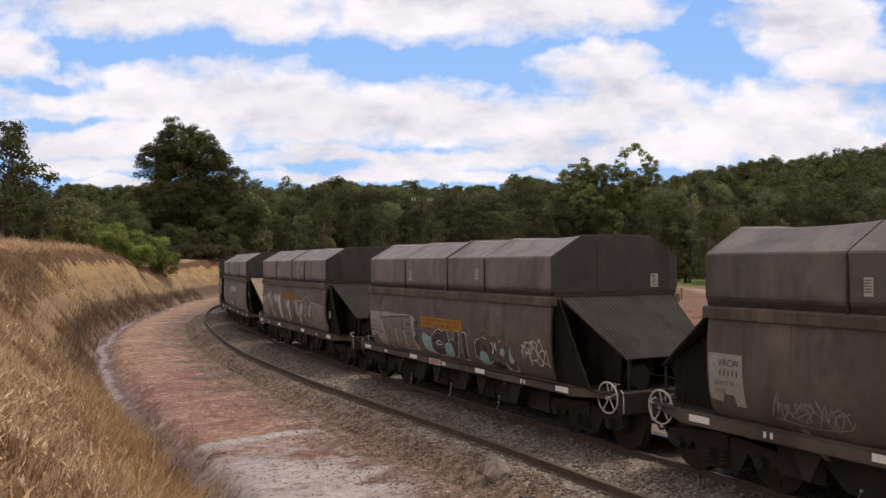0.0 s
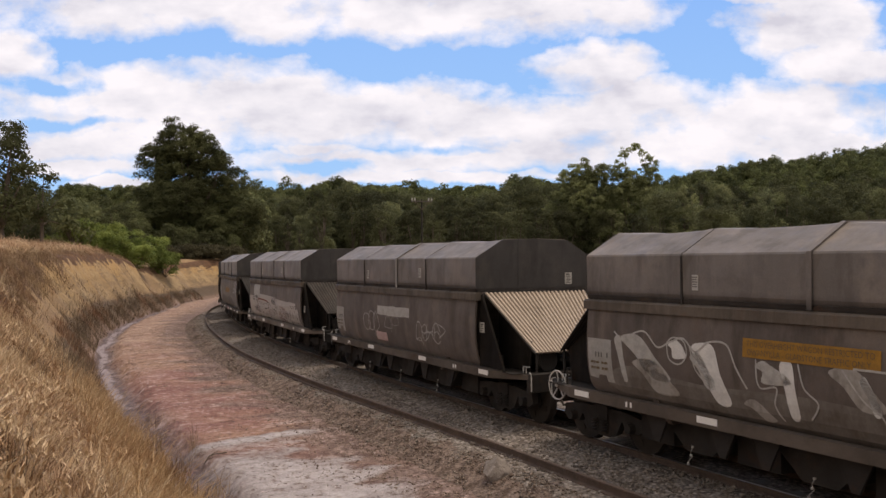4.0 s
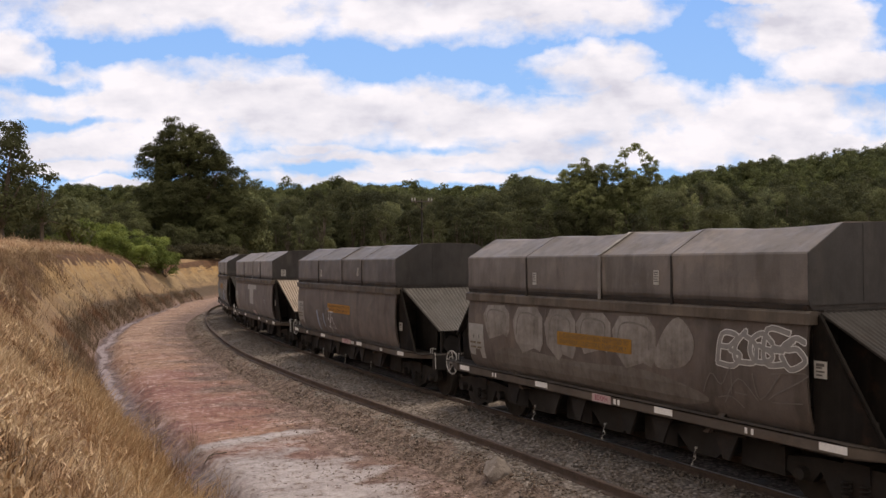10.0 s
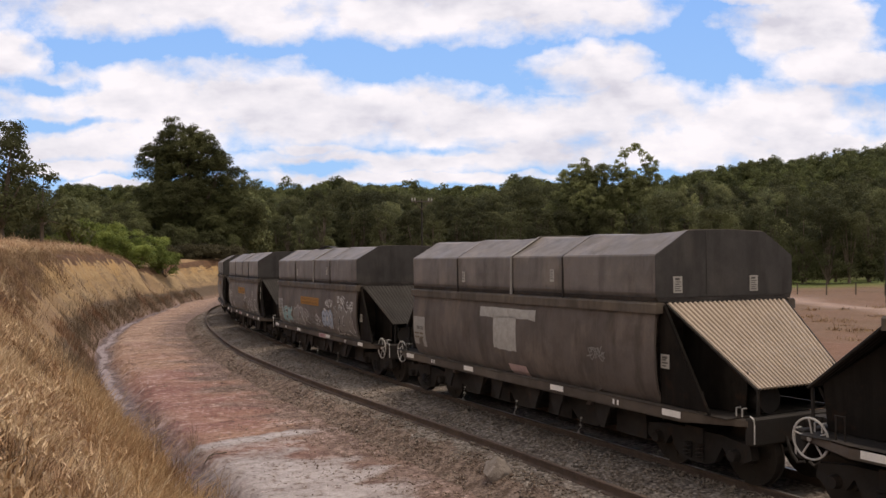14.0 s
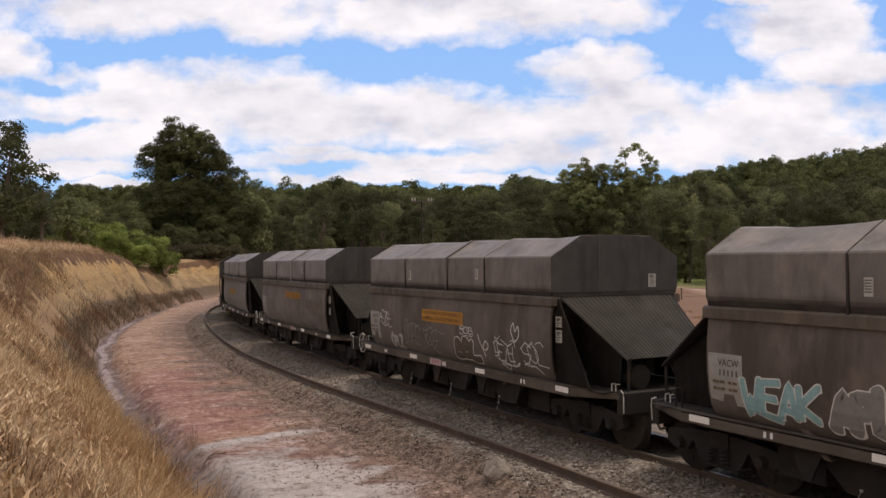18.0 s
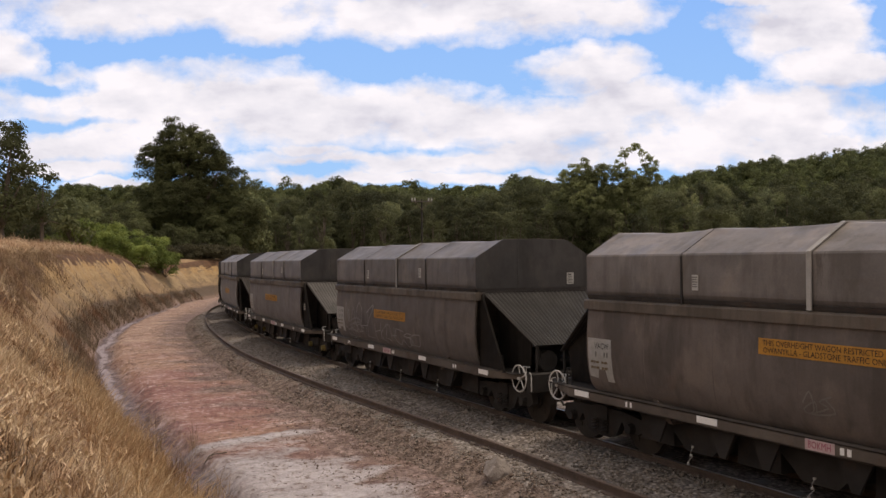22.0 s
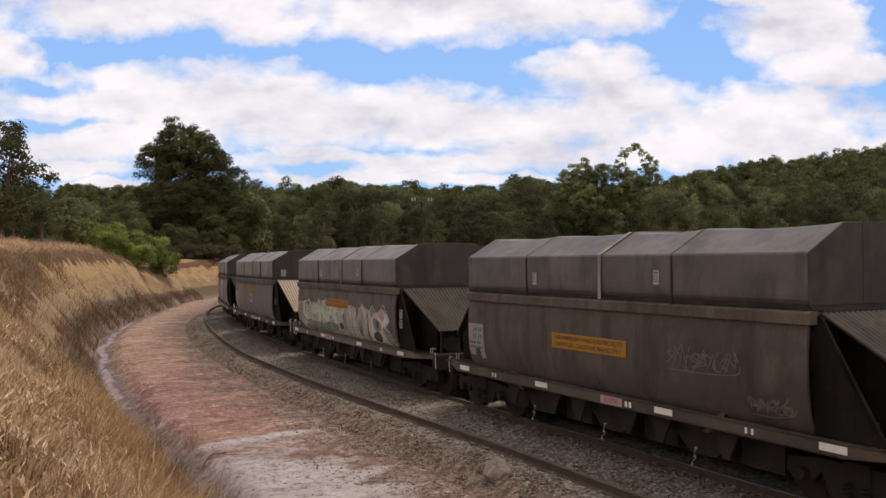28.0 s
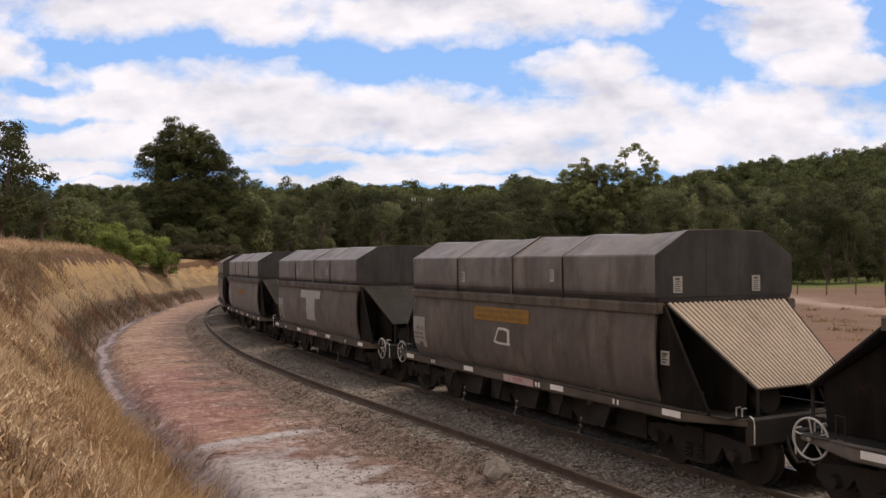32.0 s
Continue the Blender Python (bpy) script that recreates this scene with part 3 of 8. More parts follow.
def height(x, y, parts=False):
    """The ground's height, and the zones that its material reads."""
    x, y = np.asarray(x, float), np.asarray(y, float)
    shape = x.shape
    s, d = line_of(x, y)
    x, y = x.ravel(), y.ravel()
    r = np.hypot(x, y)
    wide = np.interp(s, [50, 59.5, 73, 80, 110], [0, 1.0, 4.6, 7.0, 12.0])
    d = np.where(d > 3.6, np.maximum(3.6, d - wide), d)
    wob = waves(s, d, 9.0, 3) * 0.35 + waves(s, d, 3.5, 4) * 0.12
    dd = d + wob * smooth(6.0, 8.0, d) * 0.8
    steep = smooth(8, 18, s)
    z = np.full(len(x), -0.52)
    z = z + smooth(2.0, 4.5, np.abs(d)) * 0.012 * waves(x, y, 1.6, 5) + 0.05 * waves(x, y, 5.0, 6) * smooth(3, 6, np.abs(d))
    lip = d + 0.10 * waves(s, d, 0.9, 21) + 0.25 * wob
    z = z - 0.30 * smooth(6.15, 6.55, lip) * (1 - smooth(7.3, 7.9, lip)) + (0.010 + 0.014 * smooth(12, 24, s)) * waves(s * 1.6, d * 0.9, 1.1, 23) * smooth(3.5, 4.5, d) * (1 - smooth(7.0, 7.4, d))
    # the cutting's left bank: a grassed slope at first, then a raw face with a sharp crest
    top = np.interp(s, [0, 20, 30, 40, 55, 60, 65, 70, 75, 85], [3.2, 3.05, 3.25, 3.6, 3.75, 3.25, 2.6, 2.6, 3.0, 3.5]) + 0.08 * waves(s, 0 * d, 5.0, 8)
    gentle = smooth(7.2, 12.4, dd)
    face = np.interp(dd, [7.2, 8.2, 10.35, 10.6], [0.0, 0.20, 0.95, 1.0])
    face = face + 0.02 * waves(s * 2.5, dd, 2.2, 16) * smooth(7.6, 8.6, dd) * (1 - smooth(10.0, 10.6, dd))
    rise = gentle * (1 - steep) + face * steep
    z = np.where(d > 7.0, z + rise * (top + 0.5), z)
    z = z + smooth(10.2, 23, d) * (1.5 - 1.2 * smooth(14, 30, s)) + smooth(10.3, 13, d) * 0.78 * smooth(12, 24, s) * (1 - 0.6 * smooth(56, 64, s)) + smooth(8, 11, d) * 0.10 * waves(x, y, 2.4, 9)
    # paddock and hill beyond
    z = z + smooth(6, 30, -d) * (0.25 * waves(x, y, 30.0, 10)) + 0.10 * waves(x, y, 4.0, 12) * smooth(4, 8, -d)
    hill = 56 * smooth(190, 640, r) * smooth(-0.13, 0.58, x / np.maximum(y, 1.0)) + 10 * smooth(220, 700, r)
    ridge = 17.5 * smooth(205, 300, r) * (1 - smooth(0.04, 0.26, x / np.maximum(y, 1.0)))
    z = z + np.where(y > 0, hill + ridge, 0)
    if not parts:
        return z.reshape(shape)
    wash = 0.8 * y - 0.6 * x
    zone = {
        "toe": smooth(7.2, 7.6, d) * (1 - smooth(8.1, 8.9, dd)) * smooth(9, 14, s),
        "tan": smooth(13, 30, s + 3 * waves(x, y, 4.0, 25)),
        "wet": np.exp(-((d - 6.95 + 0.25 * wob) / (0.46 + 0.26 * (1 - smooth(8, 16, s)))) ** 4),
        "stream": np.exp(-((d - 6.95 + 0.3 * wob + 0.06 * waves(s, 0 * s, 2.0, 22)) / 0.17) ** 2) * (0.85 + 0.35 * waves(s, d, 1.2, 29)) * smooth(10, 14, s) * (1 - smooth(44, 52, s)),
        "bank": smooth(7.3, 7.9, d),
        "face": smooth(8.2, 8.9, dd) * (1 - smooth(10.5, 10.8, dd)) * smooth(20, 31, s + 2 * waves(s, d, 3.0, 26)) * (0.95 + 0.25 * waves(s, d, 6.0, 14)) * (1 - 0.85 * np.exp(-((s - 63) / 3.2) ** 2)),
        "soil": smooth(10.0 - 0.8 * (1 - smooth(24, 36, s)), 10.35 - 0.5 * (1 - smooth(24, 36, s)), dd + 0.25 * waves(s, d, 1.3, 17)) * (1 - smooth(10.9, 11.5, dd)) * smooth(8, 16, s),
        "field": smooth(5.5, 7.5, -d),
        "green": smooth(100, 130, y) * smooth(6, 8, -d),
        "lane": np.exp(-((x - 31.5) / 1.5) ** 4) * smooth(8, 10, -d) * smooth(40, 46, y),
        "wood": np.maximum(smooth(165, 200, r) * smooth(0, 5, -d), np.maximum(smooth(30, 44, d), smooth(13.5, 16, d) * smooth(56, 64, s))),
        "gravel": 1 - smooth(3.5, 4.9, d + 0.7 * waves(x, y, 2.2, 15)) * (0.35 + 0.65 * smooth(3.0, 6.0, s + 2.0 * wob)),
        "salt": (0.55 + 0.26 * np.exp(-((wash - 16.2) / 0.22) ** 2) + 0.22 * (1 - smooth(13.9, 15.0, wash + 0.3 * waves(x, y, 2.0, 30))) - 0.16 * np.exp(-((wash - 15.3) / 0.35) ** 2)) * (1 - smooth(16.35, 16.7, wash + 0.14 * waves(x, y, 1.5, 31))) * smooth(3.4, 4.7, d + 0.5 * waves(x, y, 1.1, 27) + 0.5 * waves(x, y, 2.6, 28)) + 0.6 * np.exp(-((y - 17.9 - 0.6 * (x + 3.0)) / 0.20) ** 2 - ((x + 3.0) / 1.5) ** 4) + 0.05 * smooth(15, 60, s),
        "run": s / 100.0,
        "lat": dd / 40.0,
    }
    return z.reshape(shape), zone


def build_ground():
    def steps(lo, hi, fine, far):
        mid = np.arange(lo, hi, fine)
        out, step, p = [], fine, hi
        while p < far:
            out.append(p)
            step *= 1.09
            p += step
        back, step, p = [], fine, lo
        while p > -far:
            step *= 1.09
            p -= step
            back.append(p)
        return np.concatenate([back[::-1], mid, out])
    xs, ys = steps(-26, 4, 0.18, 2600), steps(5, 72, 0.26, 2600)
    gx, gy = np.meshgrid(xs, ys)
    z, zone = height(gx, gy, parts=True)
    nx, ny = len(xs), len(ys)
    me = bpy.data.meshes.new("ground")
    me.vertices.add(nx * ny)
    me.vertices.foreach_set("co", np.stack([gx.ravel(), gy.ravel(), z.ravel()], -1).astype(np.float32).ravel())
    i = (np.arange(ny - 1)[:, None] * nx + np.arange(nx - 1)[None]).ravel()
    idx = np.stack([i, i + 1, i + 1 + nx, i + nx], -1)
    me.loops.add(idx.size)
    me.loops.foreach_set("vertex_index", idx.astype(np.int32).ravel())
    me.polygons.add(len(idx))
    me.polygons.foreach_set("loop_start", np.arange(0, idx.size, 4, dtype=np.int32))
    me.polygons.foreach_set("use_smooth", np.ones(len(idx), bool))
    me.update()
    for name, values in zone.items():
        a = me.attributes.new(name, "FLOAT", "POINT")
        a.data.foreach_set("value", np.clip(values, 0, 1).astype(np.float32))
    me.materials.append(M["ground"])
    return tagged(new("ground", me), "dry earth railway cutting with a grassy bank and paddock", "ground", kind="structure")


build_ground()


def ribbon(name, outline, s0, s1, step, material, label, category, wobble=0.0, parent=None):
    """A strip along the line, with a cross-section of (lat, z) pairs."""
    ss = np.arange(s0, s1 + step, step)
    rng = np.random.RandomState(5)
    verts, faces = [], []
    k = len(outline)
    for s in ss:
        for lat, z in outline:
            j = rng.uniform(-1, 1, 2) * wobble
            verts.append(along(s, lat + j[0], z + j[1] * 0.3))
    for i in range(len(ss) - 1):
        for j in range(k - 1):
            a = i * k + j
            faces.append((a, a + 1, a + 1 + k, a + k))
    ob = raw(name, verts, faces, material, parent, smooth=True)
    a = ob.data.attributes.new("verge", "FLOAT", "POINT")
    a.data.foreach_set("value", np.tile([float(smooth(2.35, 3.1, lat)) for lat, _ in outline], len(ss)).astype(np.float32))
    return tagged(ob, label, category, kind="structure")


ribbon("track_bed", [(3.6, -0.68), (3.3, -0.56), (3.05, -0.45), (2.85, -0.33), (2.68, -0.245), (2.0, -0.19), (1.5, -0.10), (1.1, -0.065), (0.72, -0.07), (0.60, -0.13), (0.0, -0.16), (-0.60, -0.13), (-0.72, -0.09), (-1.4, -0.17), (-2.0, -0.24), (-3.3, -0.62)],
       -40, 200, 0.4, M["ballast"], "grey crushed-stone ballast bed under the railway track", "ballast", 0.04)


RAIL = [(-0.062, 0.0), (0.062, 0.0), (0.062, 0.012), (0.010, 0.030), (0.010, 0.105), (0.034, 0.118), (0.034, 0.142), (0.026, 0.150),
        (-0.026, 0.150), (-0.034, 0.142), (-0.034, 0.118), (-0.010, 0.105), (-0.010, 0.030), (-0.062, 0.012)]


def rail(name, lat, z, s0, s1, material, label, top=True):
    out = [(lat(s) if callable(lat) else lat) for s in np.arange(s0, s1, 1.0)]
    ss = np.arange(s0, s1, 1.0)
    verts, faces = [], []
    k = len(RAIL)
    for s, l in zip(ss, out):
        for a, b in RAIL:
            verts.append(along(s, l + a, z + b))
    for i in range(len(ss) - 1):
        for j in range(k):
            faces.append((i * k + j, i * k + (j + 1) % k, (i + 1) * k + (j + 1) % k, (i + 1) * k + j))
    faces += [tuple(range(k))[::-1], tuple((len(ss) - 1) * k + j for j in range(k))]
    ob = raw(name, verts, faces, material)
    tagged(ob, label, "rail")
    if top:
        strip, sf = [], []
        for s, l in zip(ss, out):
            strip += [along(s, l - 0.022, z + 0.1515), along(s, l + 0.022, z + 0.1515)]
        sf = [(2 * i, 2 * i + 1, 2 * i + 3, 2 * i + 2) for i in range(len(ss) - 1)]
        raw("running_surface", strip, sf, M["steel"], ob, "polished steel rail head")
    return ob


rail("running_rail", 0.5685, -0.150, -40, 200, M["rail"], "rusty steel running rail with a polished head under the train")
rail("running_rail", -0.5685, -0.150, -40, 200, M["rail"], "rusty steel running rail with a polished head under the train")
rail("spare_rail", lambda s: float(np.interp(s, [-3, 1, 4, 9.5, 17.7, 26, 36, 43, 50, 60], [2.15, 2.11, 2.2, 2.4, 2.5, 2.25, 2.1, 2.17, 2.4, 2.6])), -0.205, -14, 110, M["rail"], "rusty spare rail lying on the ballast shoulder beside the track", top=False)

# ---- wagons ----
PITCH, SPEED = 11.5, 5.1111
LIDS = [-4.0, -1.89, 0.18, 1.75, 4.0]
BOGIE, AXLE, WHEEL = 4.25, 0.74, 0.43


def wagon_place(k, t):
    """The pose of wagon k at t seconds: it stands on two bogies that follow the line; x points the way it goes."""
    s = -0.85 + PITCH * k - SPEED * (t - 19.0)
    a, b = along(s + BOGIE), along(s - BOGIE)
    way = b - a
    mid = (a + b) / 2
    return pose(mid[0], mid[1], 0.0, 0, 0, math.degrees(math.atan2(way[1], way[0])))


SIDE = [(1.0, 1.24), (1.07, 1.31), (1.18, 1.365), (1.35, 1.405), (1.6, 1.43), (1.85, 1.432), (2.1, 1.42), (2.31, 1.395)]


def side_y(z):
    """Half the hopper's width at height z: the sides belly out and curl under at the foot."""
    return np.interp(z, [a for a, b in SIDE], [b for a, b in SIDE])


def lid_shell(bm, x0, x1, drop, first, last):
    """One lid of the roof: upright sides, sloping shoulders and a flat top that sags a little."""
    n = 10
    rings = []
    for i in range(n + 1):
        t = i / n
        x = x0 + (x1 - x0) * t
        sag = math.sin(t * math.pi) * drop
        out = 0.012 * math.sin(t * math.pi)
        lip = 0.014 if i in (0, n) else 0.0
        pts = [(1.30, 2.472), (1.345, 2.49), (1.385, 2.535), (1.405 + out, 2.60), (1.405 + out, 2.85), (1.40 + lip, 3.14), (1.385 + lip, 3.166), (0.79, 3.495 - sag + lip), (0.74, 3.515 - sag + lip), (0.0, 3.53 - sag + lip)]
        pts = [(-a, b) for a, b in pts] + pts[-2::-1]
        rings.append([bm.verts.new((x, a, b)) for a, b in pts])
    for i in range(n):
        for j in range(len(rings[0]) - 1):
            bm.faces.new((rings[i][j], rings[i][j + 1], rings[i + 1][j + 1], rings[i + 1][j]))
    bm.faces.new(rings[0])
    bm.faces.new(rings[-1][::-1])


AWNING_TOP, AWNING_FOOT = (4.03, 1.22, 2.445), (5.37, 0.90)


def awning_mesh(end, foot=1.505, deep=0.35):
    """A ribbed sheet that slopes down and out from the wagon's end and narrows to its foot; end is 1 or -1."""
    bm = bmesh.new()
    groove = bm.verts.layers.float.new("groove")
    ribs, per = 25, 8
    n = ribs * per
    cols = []
    for i in range(n + 1):
        q = 2 * i / n - 1
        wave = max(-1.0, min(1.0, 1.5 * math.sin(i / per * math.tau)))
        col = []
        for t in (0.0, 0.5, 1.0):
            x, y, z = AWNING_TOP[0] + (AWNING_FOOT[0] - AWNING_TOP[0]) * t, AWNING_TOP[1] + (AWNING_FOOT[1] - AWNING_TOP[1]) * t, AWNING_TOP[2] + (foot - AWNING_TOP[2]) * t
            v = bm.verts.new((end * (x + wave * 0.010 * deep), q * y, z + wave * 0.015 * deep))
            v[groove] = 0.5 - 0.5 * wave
            col.append(v)
        cols.append(col)
    for i in range(n):
        for j in range(2):
            bm.faces.new((cols[i][j], cols[i + 1][j], cols[i + 1][j + 1], cols[i][j + 1]))
    bm.normal_update()
    bmesh.ops.solidify(bm, geom=bm.faces[:], thickness=0.012)
    return bm


def awning_edges(awning, end, foot=1.505):
    """The folded edge strips down both sides of the awning, and the angle along its top."""
    for y in (-1, 1):
        bm = bmesh.new()
        a = Vector((end * AWNING_TOP[0], y * (AWNING_TOP[1] + 0.012), AWNING_TOP[2] - 0.01))
        b = Vector((end * AWNING_FOOT[0], y * (AWNING_FOOT[1] + 0.012), foot - 0.01))
        tube(bm, a, b, 0.021, seg=6)
        part("edge_strip", bm, M["under"], awning)
    bm = bmesh.new()
    box(bm, end * 4.03 - 0.02, end * 4.03 + 0.02, -AWNING_TOP[1], AWNING_TOP[1], 2.452, 2.476)
    part("top_angle", bm, M["under"], awning)


def wheelset_mesh():
    bm = bmesh.new()
    tube(bm, (0, -0.80, 0), (0, 0.80, 0), 0.07, seg=10)
    for y in (-1, 1):
        for r, a, b in ((WHEEL, 0.53, 0.63), (WHEEL + 0.028, 0.505, 0.53), (0.15, 0.63, 0.68)):
            tube(bm, (0, y * a, 0), (0, y * b, 0), r, seg=28)
        for i in range(4):
            w = i * math.tau / 4
            tube(bm, (0.29 * math.cos(w), y * 0.63, 0.29 * math.sin(w)), (0.29 * math.cos(w), y * 0.642, 0.29 * math.sin(w)), 0.055, seg=8)
    return bm


def bogie_parts(bogie):
    """Side frames and coil springs on the bogie's bolster."""
    arch = [(-1.02, 0.42), (-0.98, 0.60), (-0.50, 0.66), (0.50, 0.66), (0.98, 0.60), (1.02, 0.42), (0.86, 0.34), (0.62, 0.34), (0.50, 0.50),
            (0.36, 0.26), (0.20, 0.20), (-0.20, 0.20), (-0.36, 0.26), (-0.50, 0.50), (-0.62, 0.34), (-0.86, 0.34)]
    for y in (-1, 1):
        bm = bmesh.new()
        prism(bm, arch, y * 0.80, y * 0.92, "y")
        part("side_frame", bm, M["under"], bogie)
        for x in (-0.12, 0.12):
            bm = bmesh.new()
            sweep(bm, [(x + 0.06 * math.cos(i * 0.9), y * 0.965 + 0.04 * math.sin(i * 0.9), 0.26 + i * 0.0075) for i in range(31)], 0.014, 4)
            part("coil_spring", bm, M["under"], bogie)


def hand_wheel(bm, x, y, z):
    r = 0.245
    ring = [(x + r * math.cos(i * math.tau / 28), y, z + r * math.sin(i * math.tau / 28)) for i in range(28)]
    sweep(bm, ring, 0.014, 6, True)
    for i in range(5):
        w = i * math.tau / 5 + 0.4
        sweep(bm, [(x, y + 0.03, z), (x + 0.5 * r * math.cos(w), y + 0.02, z + 0.5 * r * math.sin(w)), (x + r * math.cos(w), y, z + r * math.sin(w))], 0.012, 5)
    tube(bm, (x, y - 0.03, z), (x, y + 0.25, z), 0.03, seg=8)


def build_wagon():
    w = new("coal_wagon")
    for y in (-1, 1):
        bm = bmesh.new()
        prism(bm, [(y * b, a) for a, b in SIDE] + [(y * (b - 0.04), a) for a, b in SIDE[::-1]], -3.97, 3.97)
        side = part("hopper_side", bm, M["side"], w).data
        side.polygons.foreach_set("use_smooth", [True] * len(side.polygons))
        side.set_sharp_from_angle(angle=0.7)
        for x in (-2.65, -1.32, 0.0, 1.32, 2.65):
            seam = bmesh.new()
            prism(seam, [(y * (b + 0.002), a) for a, b in SIDE] + [(y * (b - 0.02), a) for a, b in SIDE[::-1]], x - 0.006, x + 0.006)
            part("weld_seam", seam, M["side"], w)
    for e in (-1, 1):
        bm = bmesh.new()
        prism(bm, [(e * 3.98, 2.46), (e * 3.98, 2.36), (e * 2.3, 0.75), (e * 2.2, 0.75), (e * 3.90, 2.46)], -1.30, 1.30, "y")
        part("slope_sheet", bm, M["side"], w, "sooty steel slope sheet below the awning")
        # unseen plates added to block daylight and keep the awning gap dark
        for y in (-1, 1):
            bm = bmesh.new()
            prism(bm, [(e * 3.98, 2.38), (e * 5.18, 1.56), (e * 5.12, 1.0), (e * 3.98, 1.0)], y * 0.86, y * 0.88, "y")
            part("bulkhead", bm, M["end"], w, "added dark plate closing the gap under the awning")
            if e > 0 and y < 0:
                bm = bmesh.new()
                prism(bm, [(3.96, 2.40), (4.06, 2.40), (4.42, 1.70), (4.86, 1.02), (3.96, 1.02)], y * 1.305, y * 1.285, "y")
                part("corner_plate", bm, M["end"], w, "sooty gusset plate at the hopper corner, shade in its colour")
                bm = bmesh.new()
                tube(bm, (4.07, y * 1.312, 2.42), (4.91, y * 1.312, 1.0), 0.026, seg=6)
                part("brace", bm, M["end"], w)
            bm = bmesh.new()
            tube(bm, (e * 5.33, y * 0.87, 0.98), (e * 5.34, y * 0.87, 1.50), 0.024, seg=6)
            part("awning_post", bm, M["under"], w)
            bm = bmesh.new()
            tube(bm, (e * 5.16, y * 0.62, 0.98), (e * 5.30, y * 0.80, 1.50), 0.018, seg=6)
            part("stay", bm, M["under"], w)
            bm = bmesh.new()
            sweep(bm, [(e * 4.62, y * 1.25, 1.0), (e * 4.62, y * 1.25, 1.28), (e * 4.74, y * 1.25, 1.28), (e * 4.74, y * 1.25, 1.0)], 0.013, 5)
            part("grab_rail", bm, M["under"], w)
        bm = bmesh.new()
        sweep(bm, [(e * 5.36, -1.05, 1.03), (e * 5.44, -1.07, 1.0), (e * 5.45, -1.07, 0.92), (e * 5.44, -1.06, 0.68)], 0.010, 5)
        part("coupling_lever", bm, M["white"], w, "white painted coupling lever")
    for y in (-1, 1):
        bm = bmesh.new()
        prism(bm, [(y * 1.445, 2.31), (y * 1.445, 2.44), (y * 1.41, 2.468), (y * 1.30, 2.468), (y * 1.30, 2.31)], -4.03, 4.03)
        part("top_chord", bm, M["chord"], w)
    for i in range(4):
        bm = bmesh.new()
        lid_shell(bm, LIDS[i] + 0.014, LIDS[i + 1] - 0.014, (0.03, 0.018, 0.03, 0.026)[i], i == 0, i == 3)
        lid = part("lid", bm, M["lid"], w)
        # strip added along each lid foot to draw the soot band
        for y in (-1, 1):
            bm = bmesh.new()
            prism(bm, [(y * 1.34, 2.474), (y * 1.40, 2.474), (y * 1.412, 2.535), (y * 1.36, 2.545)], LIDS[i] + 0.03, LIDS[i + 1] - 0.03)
            part("lid_seal", bm, M["seal"], lid, "added black strip for the coal stain at the lid foot")
    for i in (1, 3):
        x = LIDS[i]
        for y in (-1, 1):
            bm = bmesh.new()
            box(bm, x - 0.016, x + 0.016, y * 1.405 - 0.022, y * 1.405 + 0.022, 2.36, 3.14, 0.005)
            part("hinge_bar", bm, M["under"], w, "dark joint bar between two lids")
    bm = bmesh.new()
    x = LIDS[2]
    rim = [(-1.44, 2.48), (-1.44, 3.17), (-0.80, 3.535), (0, 3.565), (0.80, 3.535), (1.44, 3.17), (1.44, 2.48)]
    edge = [(bm.verts.new((x - 0.034, *a)), bm.verts.new((x + 0.034, *a))) for a in rim]
    for a, b in zip(edge, edge[1:]):
        bm.faces.new((a[0], a[1], b[1], b[0]))
    bm.normal_update()
    bmesh.ops.solidify(bm, geom=bm.faces[:], thickness=0.014)
    part("lid_strap", bm, M["strap"], w, "pale grey steel strap over the lids")
    for y in (-1, 1):
        bm = bmesh.new()
        for a, b, ya, yb in ((-4.45, 4.45, 1.43, 1.43), (4.45, 5.35, 1.43, 1.08), (-5.35, -4.45, 1.08, 1.43)):
            for (z0, z1, t) in ((0.845, 1.005, 0.0), (0.985, 1.005, -0.13), (0.845, 0.865, -0.13)):
                inner = 0.02 if t == 0.0 else 0.15
                za = (z0, z1) if a > -5 else (z0 + 0.5 * (0.925 - z0), z1 + 0.5 * (0.925 - z1))
                zb = (z0, z1) if b < 5 else (z0 + 0.5 * (0.925 - z0), z1 + 0.5 * (0.925 - z1))
                vs = [bm.verts.new(v) for v in ((a, y * ya, za[0]), (b, y * yb, zb[0]), (b, y * yb, zb[1]), (a, y * ya, za[1]),
                                                (a, y * (ya - inner), za[0]), (b, y * (yb - inner), zb[0]), (b, y * (yb - inner), zb[1]), (a, y * (ya - inner), za[1]))]
                fs = [bm.faces.new([vs[i] for i in f]) for f in ((0, 1, 2, 3), (7, 6, 5, 4), (0, 4, 5, 1), (3, 2, 6, 7), (0, 3, 7, 4), (1, 5, 6, 2))]
                bmesh.ops.recalc_face_normals(bm, faces=fs)
        part("side_sill", bm, M["sill"], w)
    def frame_part(name, *size):
        bm = bmesh.new()
        box(bm, *size)
        part(name, bm, M["under"], w)

    frame_part("centre_sill", -5.3, 5.3, -0.28, 0.28, 0.70, 0.974)
    frame_part("floor_plate", -5.2, 5.2, -1.30, 1.30, 0.976, 0.99)
    # box added for brake gear, to block the bright ground beyond
    frame_part("gear_trunk", -3.2, 3.2, -0.30, 0.30, 0.24, 0.698)
